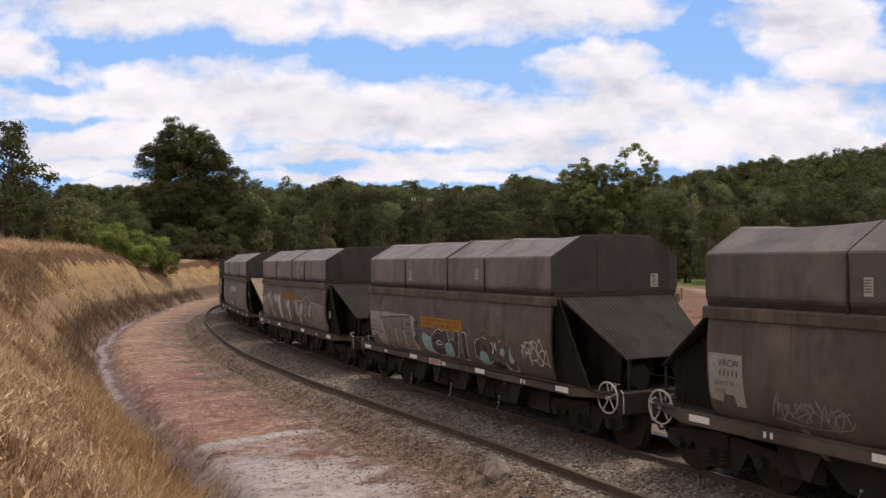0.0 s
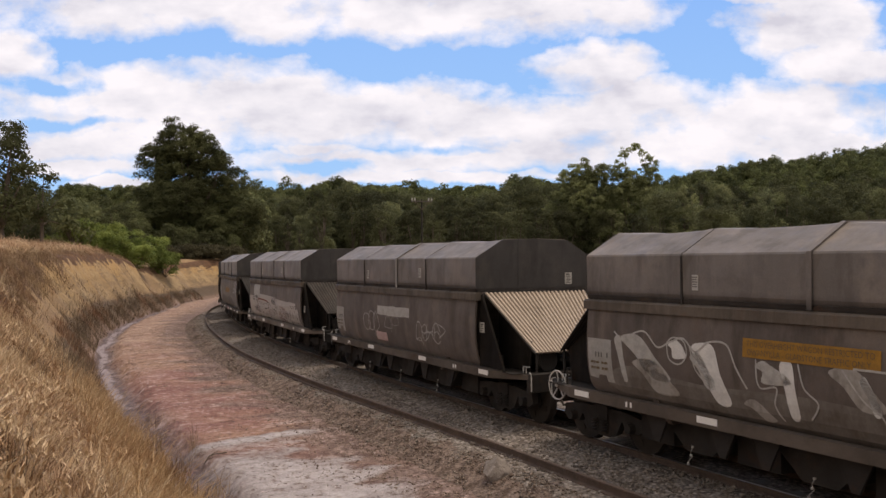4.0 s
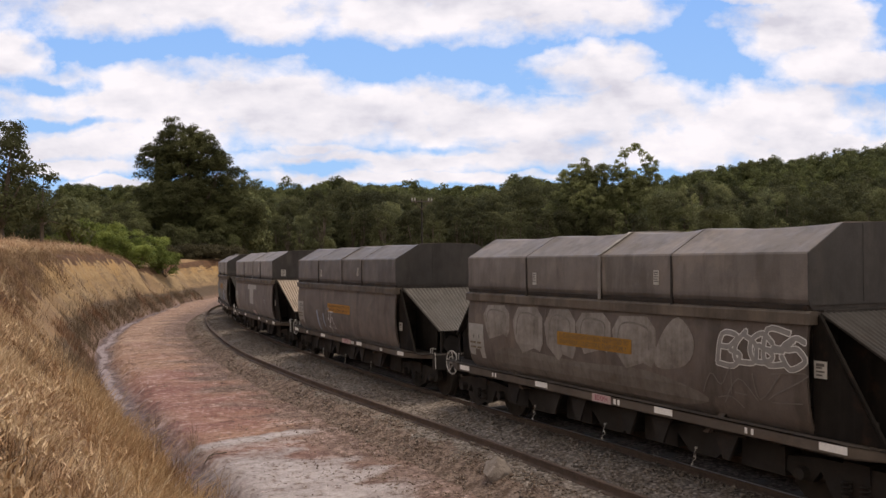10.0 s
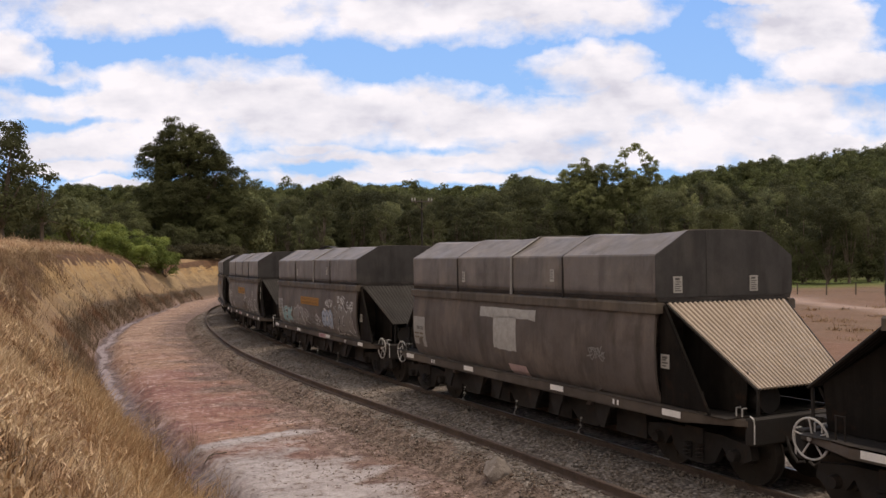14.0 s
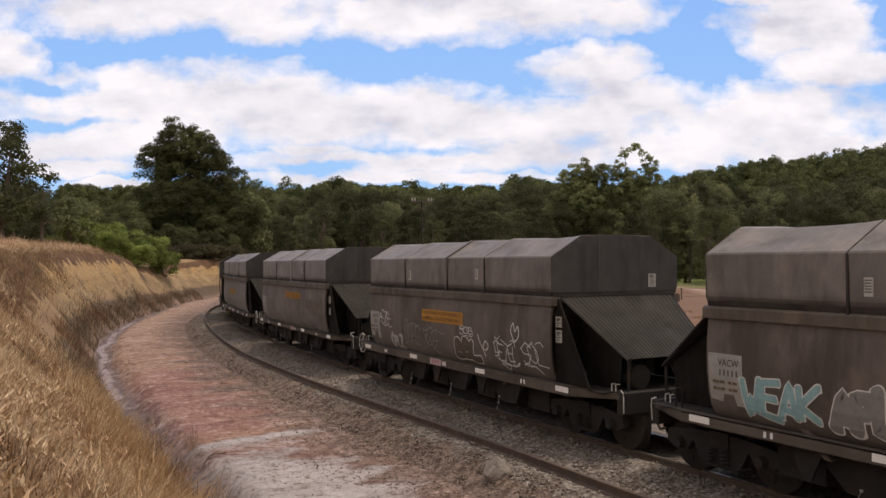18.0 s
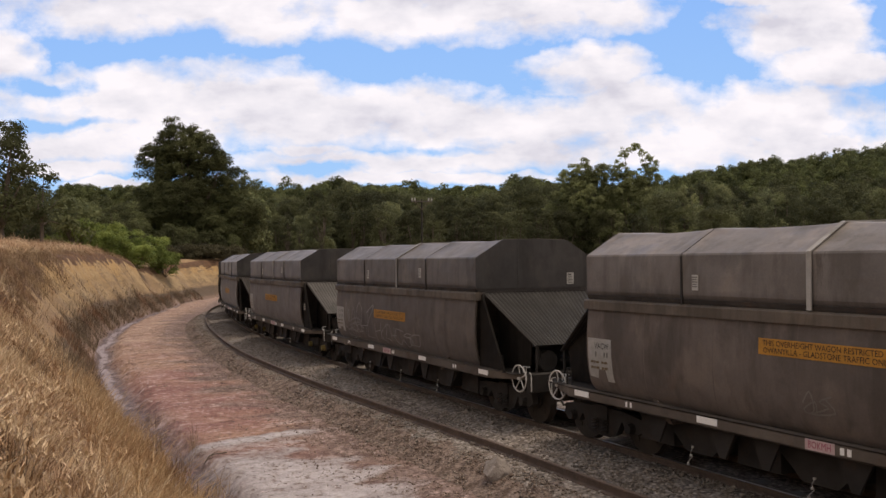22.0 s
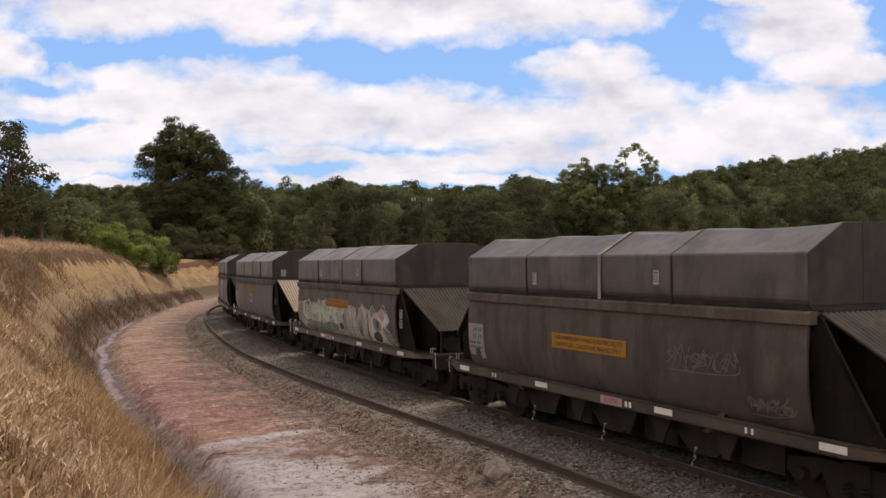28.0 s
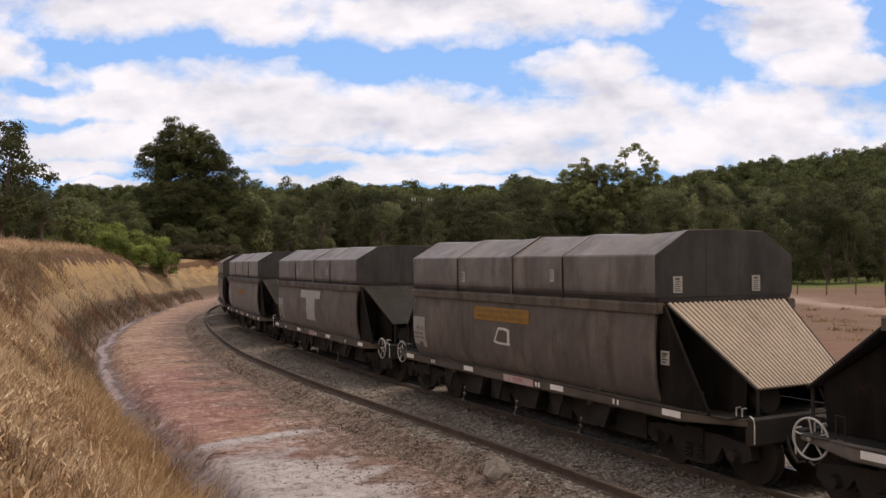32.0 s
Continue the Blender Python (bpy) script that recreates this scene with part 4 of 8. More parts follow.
    for x in (-3.4, -2.85, 2.85, 3.4):
        for y in (-1, 1):
            frame_part("cross_bearer", x - 0.06, x + 0.06, min(y * 0.282, y * 1.27), max(y * 0.282, y * 1.27), 0.78, 0.97)
    for x in (-2.9, -1.0, 1.0, 2.9):
        for y in (-1, 1):
            frame_part("door_gear", x - 0.35, x + 0.35, min(y * 0.302, y * 0.95), max(y * 0.302, y * 0.95), 0.34, 0.74)
    for e in (-1, 1):
        bm = bmesh.new()
        box(bm, e * 5.36 - 0.07, e * 5.36 + 0.07, -1.08, 1.08, 0.64, 1.0, 0.02)
        head = part("headstock", bm, M["under"], w)
        bm = bmesh.new()
        tube(bm, (e * 5.40, 0, 0.86), (e * 5.62, 0, 0.86), 0.10, seg=10)
        prism(bm, [(e * 5.58, 0.72), (e * 5.74, 0.72), (e * 5.74, 1.0), (e * 5.58, 1.0)], -0.16, 0.10, "y")
        part("coupler", bm, M["under"], w)
        bm = bmesh.new()
        sweep(bm, [(e * 5.42, -0.45, 0.72), (e * 5.52, -0.47, 0.52), (e * 5.62, -0.48, 0.42), (e * 5.72, -0.46, 0.45)], 0.024, 6)
        part("brake_hose", bm, M["under"], w)
        bm = bmesh.new()
        tube(bm, (e * 4.30, -0.55, 1.20), (e * 5.25, -0.55, 1.20), 0.20, seg=14)
        part("air_reservoir", bm, M["under"], w)
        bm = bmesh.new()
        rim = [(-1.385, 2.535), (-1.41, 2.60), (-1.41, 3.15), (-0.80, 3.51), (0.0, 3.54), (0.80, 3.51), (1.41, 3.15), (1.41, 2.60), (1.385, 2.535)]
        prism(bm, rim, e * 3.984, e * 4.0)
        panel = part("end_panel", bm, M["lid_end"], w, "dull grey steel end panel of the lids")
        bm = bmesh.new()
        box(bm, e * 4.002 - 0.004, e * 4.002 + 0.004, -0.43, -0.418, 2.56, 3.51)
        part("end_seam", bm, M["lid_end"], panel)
        bm = awning_mesh(e)
        awning_edges(part("awning", bm, M["awning_ribbed"], w, "dusty corrugated steel awning over the wagon end"), e)
        bm = bmesh.new()
        box(bm, -0.17, 0.17, -0.95, 0.95, 0.48, 0.70)
        bogie = part("bogie", bm, M["under"], w, "grimy cast steel bogie frame")
        bogie_parts(bogie)
        bogie.location = (e * BOGIE, 0, 0)
        for ax in (-1, 1):
            ws = part("wheelset", wheelset_mesh(), M["wheel"], bogie, "worn steel wheels on an axle")
            ws.location = (ax * AXLE, 0, WHEEL)
            for y in (-1, 1):
                bm = bmesh.new()
                tube(bm, (ax * AXLE, y * 0.90, 0.43), (ax * AXLE, y * 1.02, 0.43), 0.095, 0.075, 10)
                part("axle_box", bm, M["under"], bogie)
    for x in (-1.95, 0.0, 1.95):
        bm = bmesh.new()
        prism(bm, [(x - 0.80, 0.86), (x + 0.80, 0.86), (x + 0.24, 0.36), (x - 0.24, 0.36)], -1.05, 1.05, "y")
        part("discharge_chute", bm, M["chute"], w)
        for dx in (-0.62, 0.62):
            bm = bmesh.new()
            prism(bm, [(x + dx - 0.24, 0.85), (x + dx + 0.24, 0.85), (x + dx + 0.10, 0.56), (x + dx + 0.05, 0.44), (x + dx - 0.05, 0.44), (x + dx - 0.12, 0.58)], -1.26, -1.22, "y")
            part("chute_flap", bm, M["chute"], w)
        # pale wire and knobs: the lever's glints made as shapes
        bm = bmesh.new()
        sweep(bm, [(x + 0.10, -1.27, 0.50), (x + 0.06, -1.275, 0.42), (x + 0.09, -1.27, 0.36), (x + 0.02, -1.275, 0.29), (x + 0.03, -1.27, 0.24)], 0.0045, 5)
        for dx, z in ((0.10, 0.50), (0.07, 0.38), (0.02, 0.26)):
            box(bm, x + dx - 0.014, x + dx + 0.014, -1.29, -1.265, z - 0.014, z + 0.014)
        part("release_lever", bm, M["silver"], w, "steel release lever, its pale links drawn for glints")
    for x in (-4.12, -1.43, 1.58, 4.31):
        bm = bmesh.new()
        box(bm, x - 0.18, x + 0.18, -1.437, -1.429, 0.895, 0.985)
        part("reflector", bm, M["reflector"], w, "white reflective strip")
    for x in (-2.98, 3.12):
        for dx in (-0.055, 0.045):
            bm = bmesh.new()
            box(bm, x + dx - 0.018, x + dx + 0.018, -1.437, -1.429, 0.89, 0.965)
            part("sill_mark", bm, M["reflector"], w, "small white painted mark")
    for e in (-1, 1):
        for dx in (0.0, 0.10):
            bm = bmesh.new()
            sweep(bm, [(e * (5.10 + dx), -1.02, 0.99), (e * (5.10 + dx), -1.02, 1.10), (e * (5.10 + dx), -0.94, 1.10)], 0.012, 5)
            part("brake_cock", bm, M["brake_wheel"], w, "small white brake cock handle")
    for x, z in ((-1.63, 2.77), (1.45, 2.83)):
        bm = bmesh.new()
        box(bm, x - 0.055, x + 0.055, -1.424, -1.412, z - 0.105, z + 0.105)
        label = part("lid_notice", bm, M["notice"], w, "small white notice plate")
        bars(label, x - 0.045, x + 0.045, z - 0.08, z + 0.08, -1.4265)
    return w


def bars(parent, x0, x1, z0, z1, y, rows=5):
    """Unreadable print as plain bars."""
    bm = bmesh.new()
    step = (z1 - z0) / rows
    for i in range(rows):
        z = z1 - i * step
        box(bm, x0, x1 - 0.12 * (x1 - x0) * (i % 2), y - 0.001, y + 0.001, z - step * 0.42, z)
    return tagged(part("print", bm, M["ink_faded"], parent, "dark printed bars"), kind="stuff")


wagon_master = build_wagon()
wagons = {}
for k in range(-10, 14):
    w = wagon_master if k == -10 else copy_thing(wagon_master, pose(0, 0, 0))
    wagons[k] = w
    tagged(w, "dusty brown and grey covered coal hopper wagon on the track", "train wagon", "wagons of the coal train")

AWNINGS = {4: "awning_ruddy", 5: "awning_ruddy", -7: "awning_slate", 2: "awning_slate", 7: "awning_slate", -6: "awning_cream", -2: "awning_cream", 6: "awning_cream", -5: "awning_ruddy", -3: "awning_grey", 3: "awning_grey", 10: "awning_cream"}
LOW_AWNINGS = (-6, -2, 6, 10)
low_master = part("awning", awning_mesh(1, 1.365, 1.0), M["awning_ribbed"])
awning_edges(low_master, 1, 1.365)
low_awning = low_master.data
low_strip = {ob.data.vertices[0].co.y > 0: ob.data for ob in low_master.children if ob.name.startswith("edge_strip")}
for ob in (*low_master.children, low_master):
    bpy.data.objects.remove(ob)
for k, w in wagons.items():
    for ob in w.children:
        if ob.name.startswith("awning") and "post" not in ob.name and ob.data.vertices[0].co.x > 0 and k in AWNINGS:
            if k in LOW_AWNINGS:
                ob.data = low_awning
                for strip in ob.children:
                    if strip.name.startswith("edge_strip"):
                        strip.data = low_strip[strip.data.vertices[0].co.y > 0]
                for prop in w.children:
                    if prop.name.split(".")[0] in ("awning_post", "stay") and prop.data.vertices[0].co.x > 0:
                        prop.matrix_basis = Matrix.Translation((0, 0, 0.98)) @ Matrix.Diagonal((1, 1, 0.73, 1)) @ Matrix.Translation((0, 0, -0.98))
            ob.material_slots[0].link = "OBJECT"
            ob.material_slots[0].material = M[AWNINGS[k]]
            if AWNINGS[k] == "awning_cream":
                tagged(ob, "clean cream corrugated steel awning")
        if k in (-9, -8, -7, -5, -3, 0, 6) and ob.name.startswith("lid_strap"):
            ob.material_slots[0].link = "OBJECT"
            ob.material_slots[0].material = M["lid"]
            tagged(ob, "grimy steel strap over the lids")
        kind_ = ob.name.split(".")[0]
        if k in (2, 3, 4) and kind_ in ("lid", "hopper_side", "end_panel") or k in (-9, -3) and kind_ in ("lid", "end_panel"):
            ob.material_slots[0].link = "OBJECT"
            ob.material_slots[0].material = M[{"lid": "lid_darker", "end_panel": "end_darker", "hopper_side": "side_darker"}[kind_]]
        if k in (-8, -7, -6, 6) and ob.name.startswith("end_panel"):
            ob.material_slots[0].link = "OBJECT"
            ob.material_slots[0].material = M["end_darker"]
        if k in (-5, 5) and ob.name.startswith("side_sill"):
            ob.material_slots[0].link = "OBJECT"
            ob.material_slots[0].material = M["sill_pale"]
            tagged(ob, "paint-spattered steel side sill")
    if k == 3:
        for b in w.children:
            for ob in b.children:
                if ob.name.startswith("axle_box"):
                    ob.material_slots[0].link = "OBJECT"
                    ob.material_slots[0].material = M["cap"]
                    tagged(ob, "yellow painted axle box cap")
for k in (-9, -7, -5, -4, -3, -2, 0, 1, 3, 5, 6, 9):
    bm = bmesh.new()
    hand_wheel(bm, -5.15, -1.16, 0.93)
    part("hand_brake_wheel", bm, M["brake_wheel"], wagons[k], "white spoked hand brake wheel")
for k in (-8, -1, 2, 4, 7):
    bm = bmesh.new()
    hand_wheel(bm, 5.17, -1.16, 0.90)
    part("hand_brake_wheel", bm, M["brake_wheel"], wagons[k], "white spoked hand brake wheel")
for k, ys in ((-8, (0.85,)), (-6, (0.8,)), (-4, (0.85,)), (-2, (-1.0, 0.55)), (0, (0.8,)), (2, (0.85,)), (4, (0.8,)), (6, (-1.0, 0.6)), (-5, (0.9,)), (-1, (0.85,))):
    for y in ys:
        bm = bmesh.new()
        box(bm, 3.999, 4.012, y - 0.085, y + 0.085, 2.60, 2.84)
        plate = part("end_notice", bm, M["notice"], wagons[k], "small white notice plate")
        bm = bmesh.new()
        for i in range(6):
            box(bm, 4.011, 4.0135, y - 0.055, y + 0.055 - 0.025 * (i % 2), 2.625 + i * 0.032, 2.638 + i * 0.032 + 0.02 * (i == 5))
        tagged(part("print", bm, M["ink_faded"], plate, "dark printed bars"), kind="stuff")


bm = bmesh.new()
sheet = [[bm.verts.new((-1.55 + 1.6 * i / 8, y, 3.50 + 0.075 * math.sin(i / 8 * math.pi) + 0.012)) for y in (-0.74, -0.55)] for i in range(9)]
for a, b in zip(sheet, sheet[1:]):
    bm.faces.new((a[0], a[1], b[1], b[0]))
bm.normal_update()
bmesh.ops.solidify(bm, geom=bm.faces[:], thickness=0.02)
part("sprung_seal", bm, M["seal"], wagons[-1], "black rubber seal sprung loose on the lid")


def decal(name, polys, material, parent, lift, label=""):
    """Flat shapes of (x, z) points laid on the wagon's curved side."""
    bm = bmesh.new()
    for i, poly in enumerate(polys):
        bm.faces.new([bm.verts.new((x, -0.00002 * (i % 80), z)) for x, z in poly])
    for z, _ in SIDE[1:-1]:
        bmesh.ops.bisect_plane(bm, geom=bm.verts[:] + bm.edges[:] + bm.faces[:], plane_co=(0, 0, z), plane_no=(0, 0, 1))
    for v in bm.verts:
        v.co.y -= float(side_y(v.co.z)) + lift
    me = bpy.data.meshes.new(name)
    bm.to_mesh(me)
    bm.free()
    me.materials.append(material)
    ob = new(name, me)
    ob.parent = parent
    if label:
        tagged(ob, label)
    return tagged(ob, label, kind="stuff") if name.startswith("graffiti") else ob


def stroke(points, width):
    """A painted line as quads."""
    p = np.array(points, float)
    t = np.gradient(p, axis=0)
    t /= np.linalg.norm(t, axis=1)[:, None] + 1e-9
    n = np.stack([-t[:, 1], t[:, 0]], -1) * width / 2
    a, b = p + n, p - n
    return [[tuple(a[i]), tuple(b[i]), tuple(b[i + 1]), tuple(a[i + 1])] for i in range(len(p) - 1)]


def spline(points, per=7, closed=False):
    p = np.array(points, float)
    n = len(p)
    out = []
    for i in range(n if closed else n - 1):
        a, b, c, d = (p[(i + j) % n] if closed else p[min(max(i + j, 0), n - 1)] for j in (-1, 0, 1, 2))
        for t in np.arange(per) / per:
            out.append(0.5 * (2 * b + (c - a) * t + (2 * a - 5 * b + 4 * c - d) * t * t + (3 * b - a - 3 * c + d) * t ** 3))
    out.append(np.array(out[0]) if closed else p[-1])
    return out


def blob(r, x0, x1, z0, z1, rough=0.1, n=9):
    """A rounded uneven shape that fills a box."""
    cx, cz, rx, rz = (x0 + x1) / 2, (z0 + z1) / 2, (x1 - x0) / 2, (z1 - z0) / 2
    pts = []
    for i in range(n):
        a = i * math.tau / n + r.uniform(-0.15, 0.15)
        c, s = math.cos(a), math.sin(a)
        q = max(abs(c), abs(s)) ** 0.6
        f = 1 + r.uniform(-rough, rough)
        pts.append((cx + rx * c / q * f, cz + rz * s / q * f))
    return [tuple(v) for v in spline(pts, 4, True)[:-1]]


def letters(x0, x1, z0, z1, aspect):
    n = max(2, round((x1 - x0) / ((z1 - z0) * aspect)))
    w = (x1 - x0) / n
    return [(x0 + i * w, x0 + (i + 1) * w) for i in range(n)]


PAINT = {"grey": "spray_grey", "faint": "spray_faint", "silver": "silver"}
TEXT_MESH = {}


def lettering(text, size):
    if (text, size) not in TEXT_MESH:
        cu = bpy.data.curves.new("lettering", "FONT")
        cu.body, cu.size, cu.align_x, cu.align_y = text, size, "CENTER", "CENTER"
        cu.resolution_u = 2
        ob = bpy.data.objects.new("lettering", cu)
        me = bpy.data.meshes.new_from_object(ob)
        me.name = "lettering"
        bpy.data.objects.remove(ob)
        TEXT_MESH[(text, size)] = me
    return TEXT_MESH[(text, size)]


def write(text, size, x, y, z, width, material, parent):
    me = lettering(text, size)
    xs = [v.co.x for v in me.vertices]
    if not me.materials:
        me.materials.append(material)
    ob = new("lettering", me)
    ob.parent = parent
    k = width / max(0.01, max(xs) - min(xs))
    ob.matrix_basis = Matrix.Translation((x, y, z)) @ Matrix.Rotation(math.pi / 2, 4, "X") @ Matrix.Diagonal((k, 1, 1, 1))
    return tagged(ob, "stencilled lettering", kind="stuff")


# letters as pen strokes on a five by five lattice: across, then up
PEN = {"A": "00 24 40|11 31", "B": "00 04 33 22 02|22 41 30 00", "C": "43 24 03 01 20 41", "D": "00 04 34 42 30 00", "E": "44 04 00 40|02 32",
       "F": "44 04 00|02 32", "G": "43 24 03 01 20 41 42 22", "H": "00 04|40 44|02 42", "I": "20 24", "J": "44 41 20 01", "K": "00 04|44 02 40",
       "L": "04 00 40", "M": "00 14 22 34 40", "N": "00 04 40 44", "O": "24 03 01 20 41 43 24", "P": "00 04 34 43 22 02", "R": "00 04 34 43 22 02|22 40",
       "S": "43 24 03 12 32 41 20 01", "T": "04 44|24 20", "U": "04 01 20 41 44", "V": "04 20 44", "W": "04 10 22 30 44", "Z": "04 44 00 40",
       "9": "42 23 04 24 43 40", "0": "24 03 01 20 41 43 24", ".": "20 21", ">": "03 42 01", "<": "40 03 24 43", "*": "21 24|12 33|13 32", "^": "04 23 44"}


def pen(r, text, x0, x1, z0, z1, lean=0.0, wild=0.10, drop=0.0, sharp=False):
    """The strokes of a scrawled word between x0 and x1; drop lowers its end."""
    step = (x1 - x0) / len(text)
    out = []
    for i, letter in enumerate(text):
        if letter == " ":
            continue
        grow = 1.3 if wild > 0.11 else 0.95
        a, w = x0 + i * step - step * (grow - 0.95) / 2, step * r.uniform(grow - 0.12, grow)
        lift, tall = r.uniform(-0.06, 0.06) * (z1 - z0) - drop * i / len(text), (z1 - z0) * r.uniform(0.86, 1.04)
        for line in PEN[letter].split("|"):
            pts = []
            for q in line.split():
                u, v = int(q[0]) / 4 + r.uniform(-wild, wild) * 0.8, int(q[1]) / 4 + r.uniform(-wild, wild)
                pts.append((a + w * u + lean * (v - 0.5) * step, z0 + lift + tall * v))
            if sharp:
                ends = [np.array(v) for v in pts]
                out.append([ends[j] + (ends[j + 1] - ends[j]) * t for j in range(len(ends) - 1) for t in (0.0, 0.12, 0.5, 0.88)] + [ends[-1]])
            else:
                out.append(spline(pts, 4))
        if wild > 0.11 and r.random() < 0.6:
            u, v = r.uniform(-0.1, 0.5), r.choice((-0.12, 0.5, 1.1))
            out.append(spline([(a + w * u, z0 + lift + tall * v), (a + w * (u + 0.5), z0 + lift + tall * (v + r.uniform(-0.2, 0.2))), (a + w * (u + 0.9), z0 + lift + tall * (v + r.uniform(-0.35, 0.35)))], 4))
    return out


def word(k, text, x0, x1, z0, z1, paint, line=0.02, fill="", halo="", fat=0.0, lean=0.1, wild=0.10, drop=0.0, shine="", sharp=False):
    """A sprayed word on wagon k: thin pen strokes, or fat letters with an outline, a filling and a halo."""
    r = random.Random(k * 31 + len(text) * 7 + int(x0 * 100))
    w = wagons[k]
    lines = pen(r, text, x0 + fat / 2, x1 - fat / 2, z0 + fat / 2, z1 - fat / 2, lean, wild, drop, sharp)

    def lay(width, material, lift, label):
        polys = []
        for one in lines:
            polys += stroke(one, width)
            if fat:
                polys += [blob(r, e[0] - width / 2, e[0] + width / 2, e[1] - width / 2, e[1] + width / 2, 0.04, 7) for e in (one[0], one[-1])]
        decal("graffiti", polys, M[material], w, lift, label)

    if not fat:
        lay(line, paint, 0.0125, "thin spray-painted tag")
        return
    if halo:
        lay(fat + line * 4, halo, 0.005, "pale halo round sprayed letters")
    lay(fat + line * 2, paint, 0.007, "spray outline of fat letters")
    lay(fat, fill, 0.0092, "filling of fat sprayed letters")
    if shine:
        decal("graffiti_line", [q for one in lines for q in stroke([(u - fat * 0.2, v + fat * 0.22) for u, v in one], 0.012)], M[shine], w, 0.0115, "thin spray lines inside the letters")


def patch(k, shape, paint, lift=0.006, label="sprayed patch of colour", edge="", line=0.018):
    """A sprayed shape of (x, z) corners with rounded sides, and its outline where edge names a paint."""
    pts = [tuple(v) for v in spline(shape, 4, True)[:-1]]
    decal("graffiti", [pts], M[paint], wagons[k], lift, label)
    if edge:
        decal("graffiti_line", stroke(pts + [pts[0]], line), M[edge], wagons[k], lift + 0.0025, "sprayed outline")


def sprayed_line(k, points, paint, width=0.02, lift=0.0125):
    decal("graffiti_line", stroke(spline(points, 6), width), M[paint], wagons[k], lift, "sprayed line")


def deck(k, kind, x0, x1, z0, z1):
    """Paints one sign, notice or scrawl on the side of wagon k, between x0 and x1 and the heights z0 and z1."""
    w = wagons[k]
    r = random.Random(int(k * 997 + x0 * 131 + z0 * 17))
    what, _, tone = kind.partition("_")
    paint = M[PAINT.get(tone, "silver")]
    if kind == "plate":
        x0, x1, z0, z1 = -3.94, -3.36, 1.20, 1.86
        step = r.uniform(0.08, 0.2)
        p = decal("number_panel", [[(x0, z0 + 0.05), (x0 + 0.2, z0 + 0.03), (x0 + 0.24, z0 + step), (x0 + 0.40, z0 + step), (x0 + 0.43, z0), (x1, z0), (x1 - 0.02, z1 - 0.1), (x1 - 0.02, z1), (x0, z1)]],
                  M["panel"], w, 0.004, "worn white number panel")
        y = -1.441
        if k in (-9, -5, 5, 4, 2, 1, 0, -1, -3):
            write("VACW", 0.13, x0 + 0.34, y, z1 - 0.12, 0.34, M["ink"], p)
        bm = bmesh.new()
        for i in range(5):
            if k in (-9, -5, 5) or r.random() < 0.8:
                box(bm, x0 + 0.19 + i * 0.068, x0 + 0.215 + i * 0.068, y - 0.001, y + 0.001, z1 - 0.285, z1 - 0.205)
        tagged(part("print", bm, M["ink_faded"], p, "dark stencilled bars"), kind="stuff")
        if k in (-9, 5):
            write("LOAD 55.7t", 0.08, x0 + 0.32, y, z1 - 0.38, 0.42, M["ink_faded"], p)
            write("TARE", 0.08, x0 + 0.20, y + 0.008, z1 - 0.49, 0.2, M["ink_faded"], p)
        else:
            bm = bmesh.new()
            for i in range(2):
                for a, b in ((0.08, 0.14), (0.155, 0.19), (0.205, 0.28), (0.34, 0.39), (0.405, 0.48)):
                    box(bm, x0 + a, x0 + b, y + 0.008 * i - 0.001, y + 0.008 * i + 0.001, z1 - 0.385 - i * 0.09, z1 - 0.35 - i * 0.09)
            tagged(part("print", bm, M["ink_pale"], p, "faded stencilled bars"), kind="stuff")
    elif what == "yellow":
        p = decal("warning_sign", [[(x0, z0), (x1, z0), (x1, z1), (x0, z1)]], M["yellow_dull" if tone else "yellow"], w, 0.011, "faded yellow warning sign with black lettering")
        ink = M["ink_pale" if tone else "ink"]
        c, h = (x0 + x1) / 2, z1 - z0
        write("THIS OVERHEIGHT WAGON RESTRICTED TO", 0.105 if tone else 0.1, c, -float(side_y(z1 - h * 0.29)) - 0.0145, z1 - h * 0.29, (x1 - x0) * 0.93, ink, p)
        write("OWANYILLA - GLADSTONE TRAFFIC ONLY", 0.105 if tone else 0.1, c - 0.02, -float(side_y(z0 + h * 0.27)) - 0.0145, z0 + h * 0.27, (x1 - x0) * 0.90, ink, p)
    elif kind == "pink":
        if z0 > 0.95:
            decal("faded_plate", [[(x0, z0), (x1, z0), (x1, z1), (x0, z1)]], M["pink"], w, 0.012, "faded pinkish plate")
        else:
            bm = bmesh.new()
            box(bm, x0, x1, -1.437, -1.429, 0.865, 0.99)
            p = part("code_plate", bm, M["pink"], w, "faded pink plate with magenta lettering")
            write("BOKMH", 0.12, (x0 + x1) / 2, -1.4395, 0.928, 0.30, M["magenta"], p)
            for a in (0.07, 0.16):
                bm = bmesh.new()
                box(bm, x1 + a, x1 + a + 0.05, -1.437, -1.429, 0.885, 0.965)
                part("mark", bm, M["reflector"], w, "small white painted mark")
    elif kind == "label":
        x0 = max(x0, 3.985)
        bm = bmesh.new()
        box(bm, x0, x0 + 0.17, -1.320, -1.309, z0, z1)
        p = part("corner_notice", bm, M["notice"], w, "small white notice plate")
        bm = bmesh.new()
        for i in range(4):
            z = z1 - 0.025 - i * (z1 - z0 - 0.03) / 4
            box(bm, x0 + 0.03, x0 + 0.14 - 0.03 * (i % 2), -1.323, -1.319, z - (0.035 if i == 0 else 0.02), z)
        tagged(part("print", bm, M["ink_faded"], p, "dark printed bar"), kind="stuff")
    elif kind == "logo":
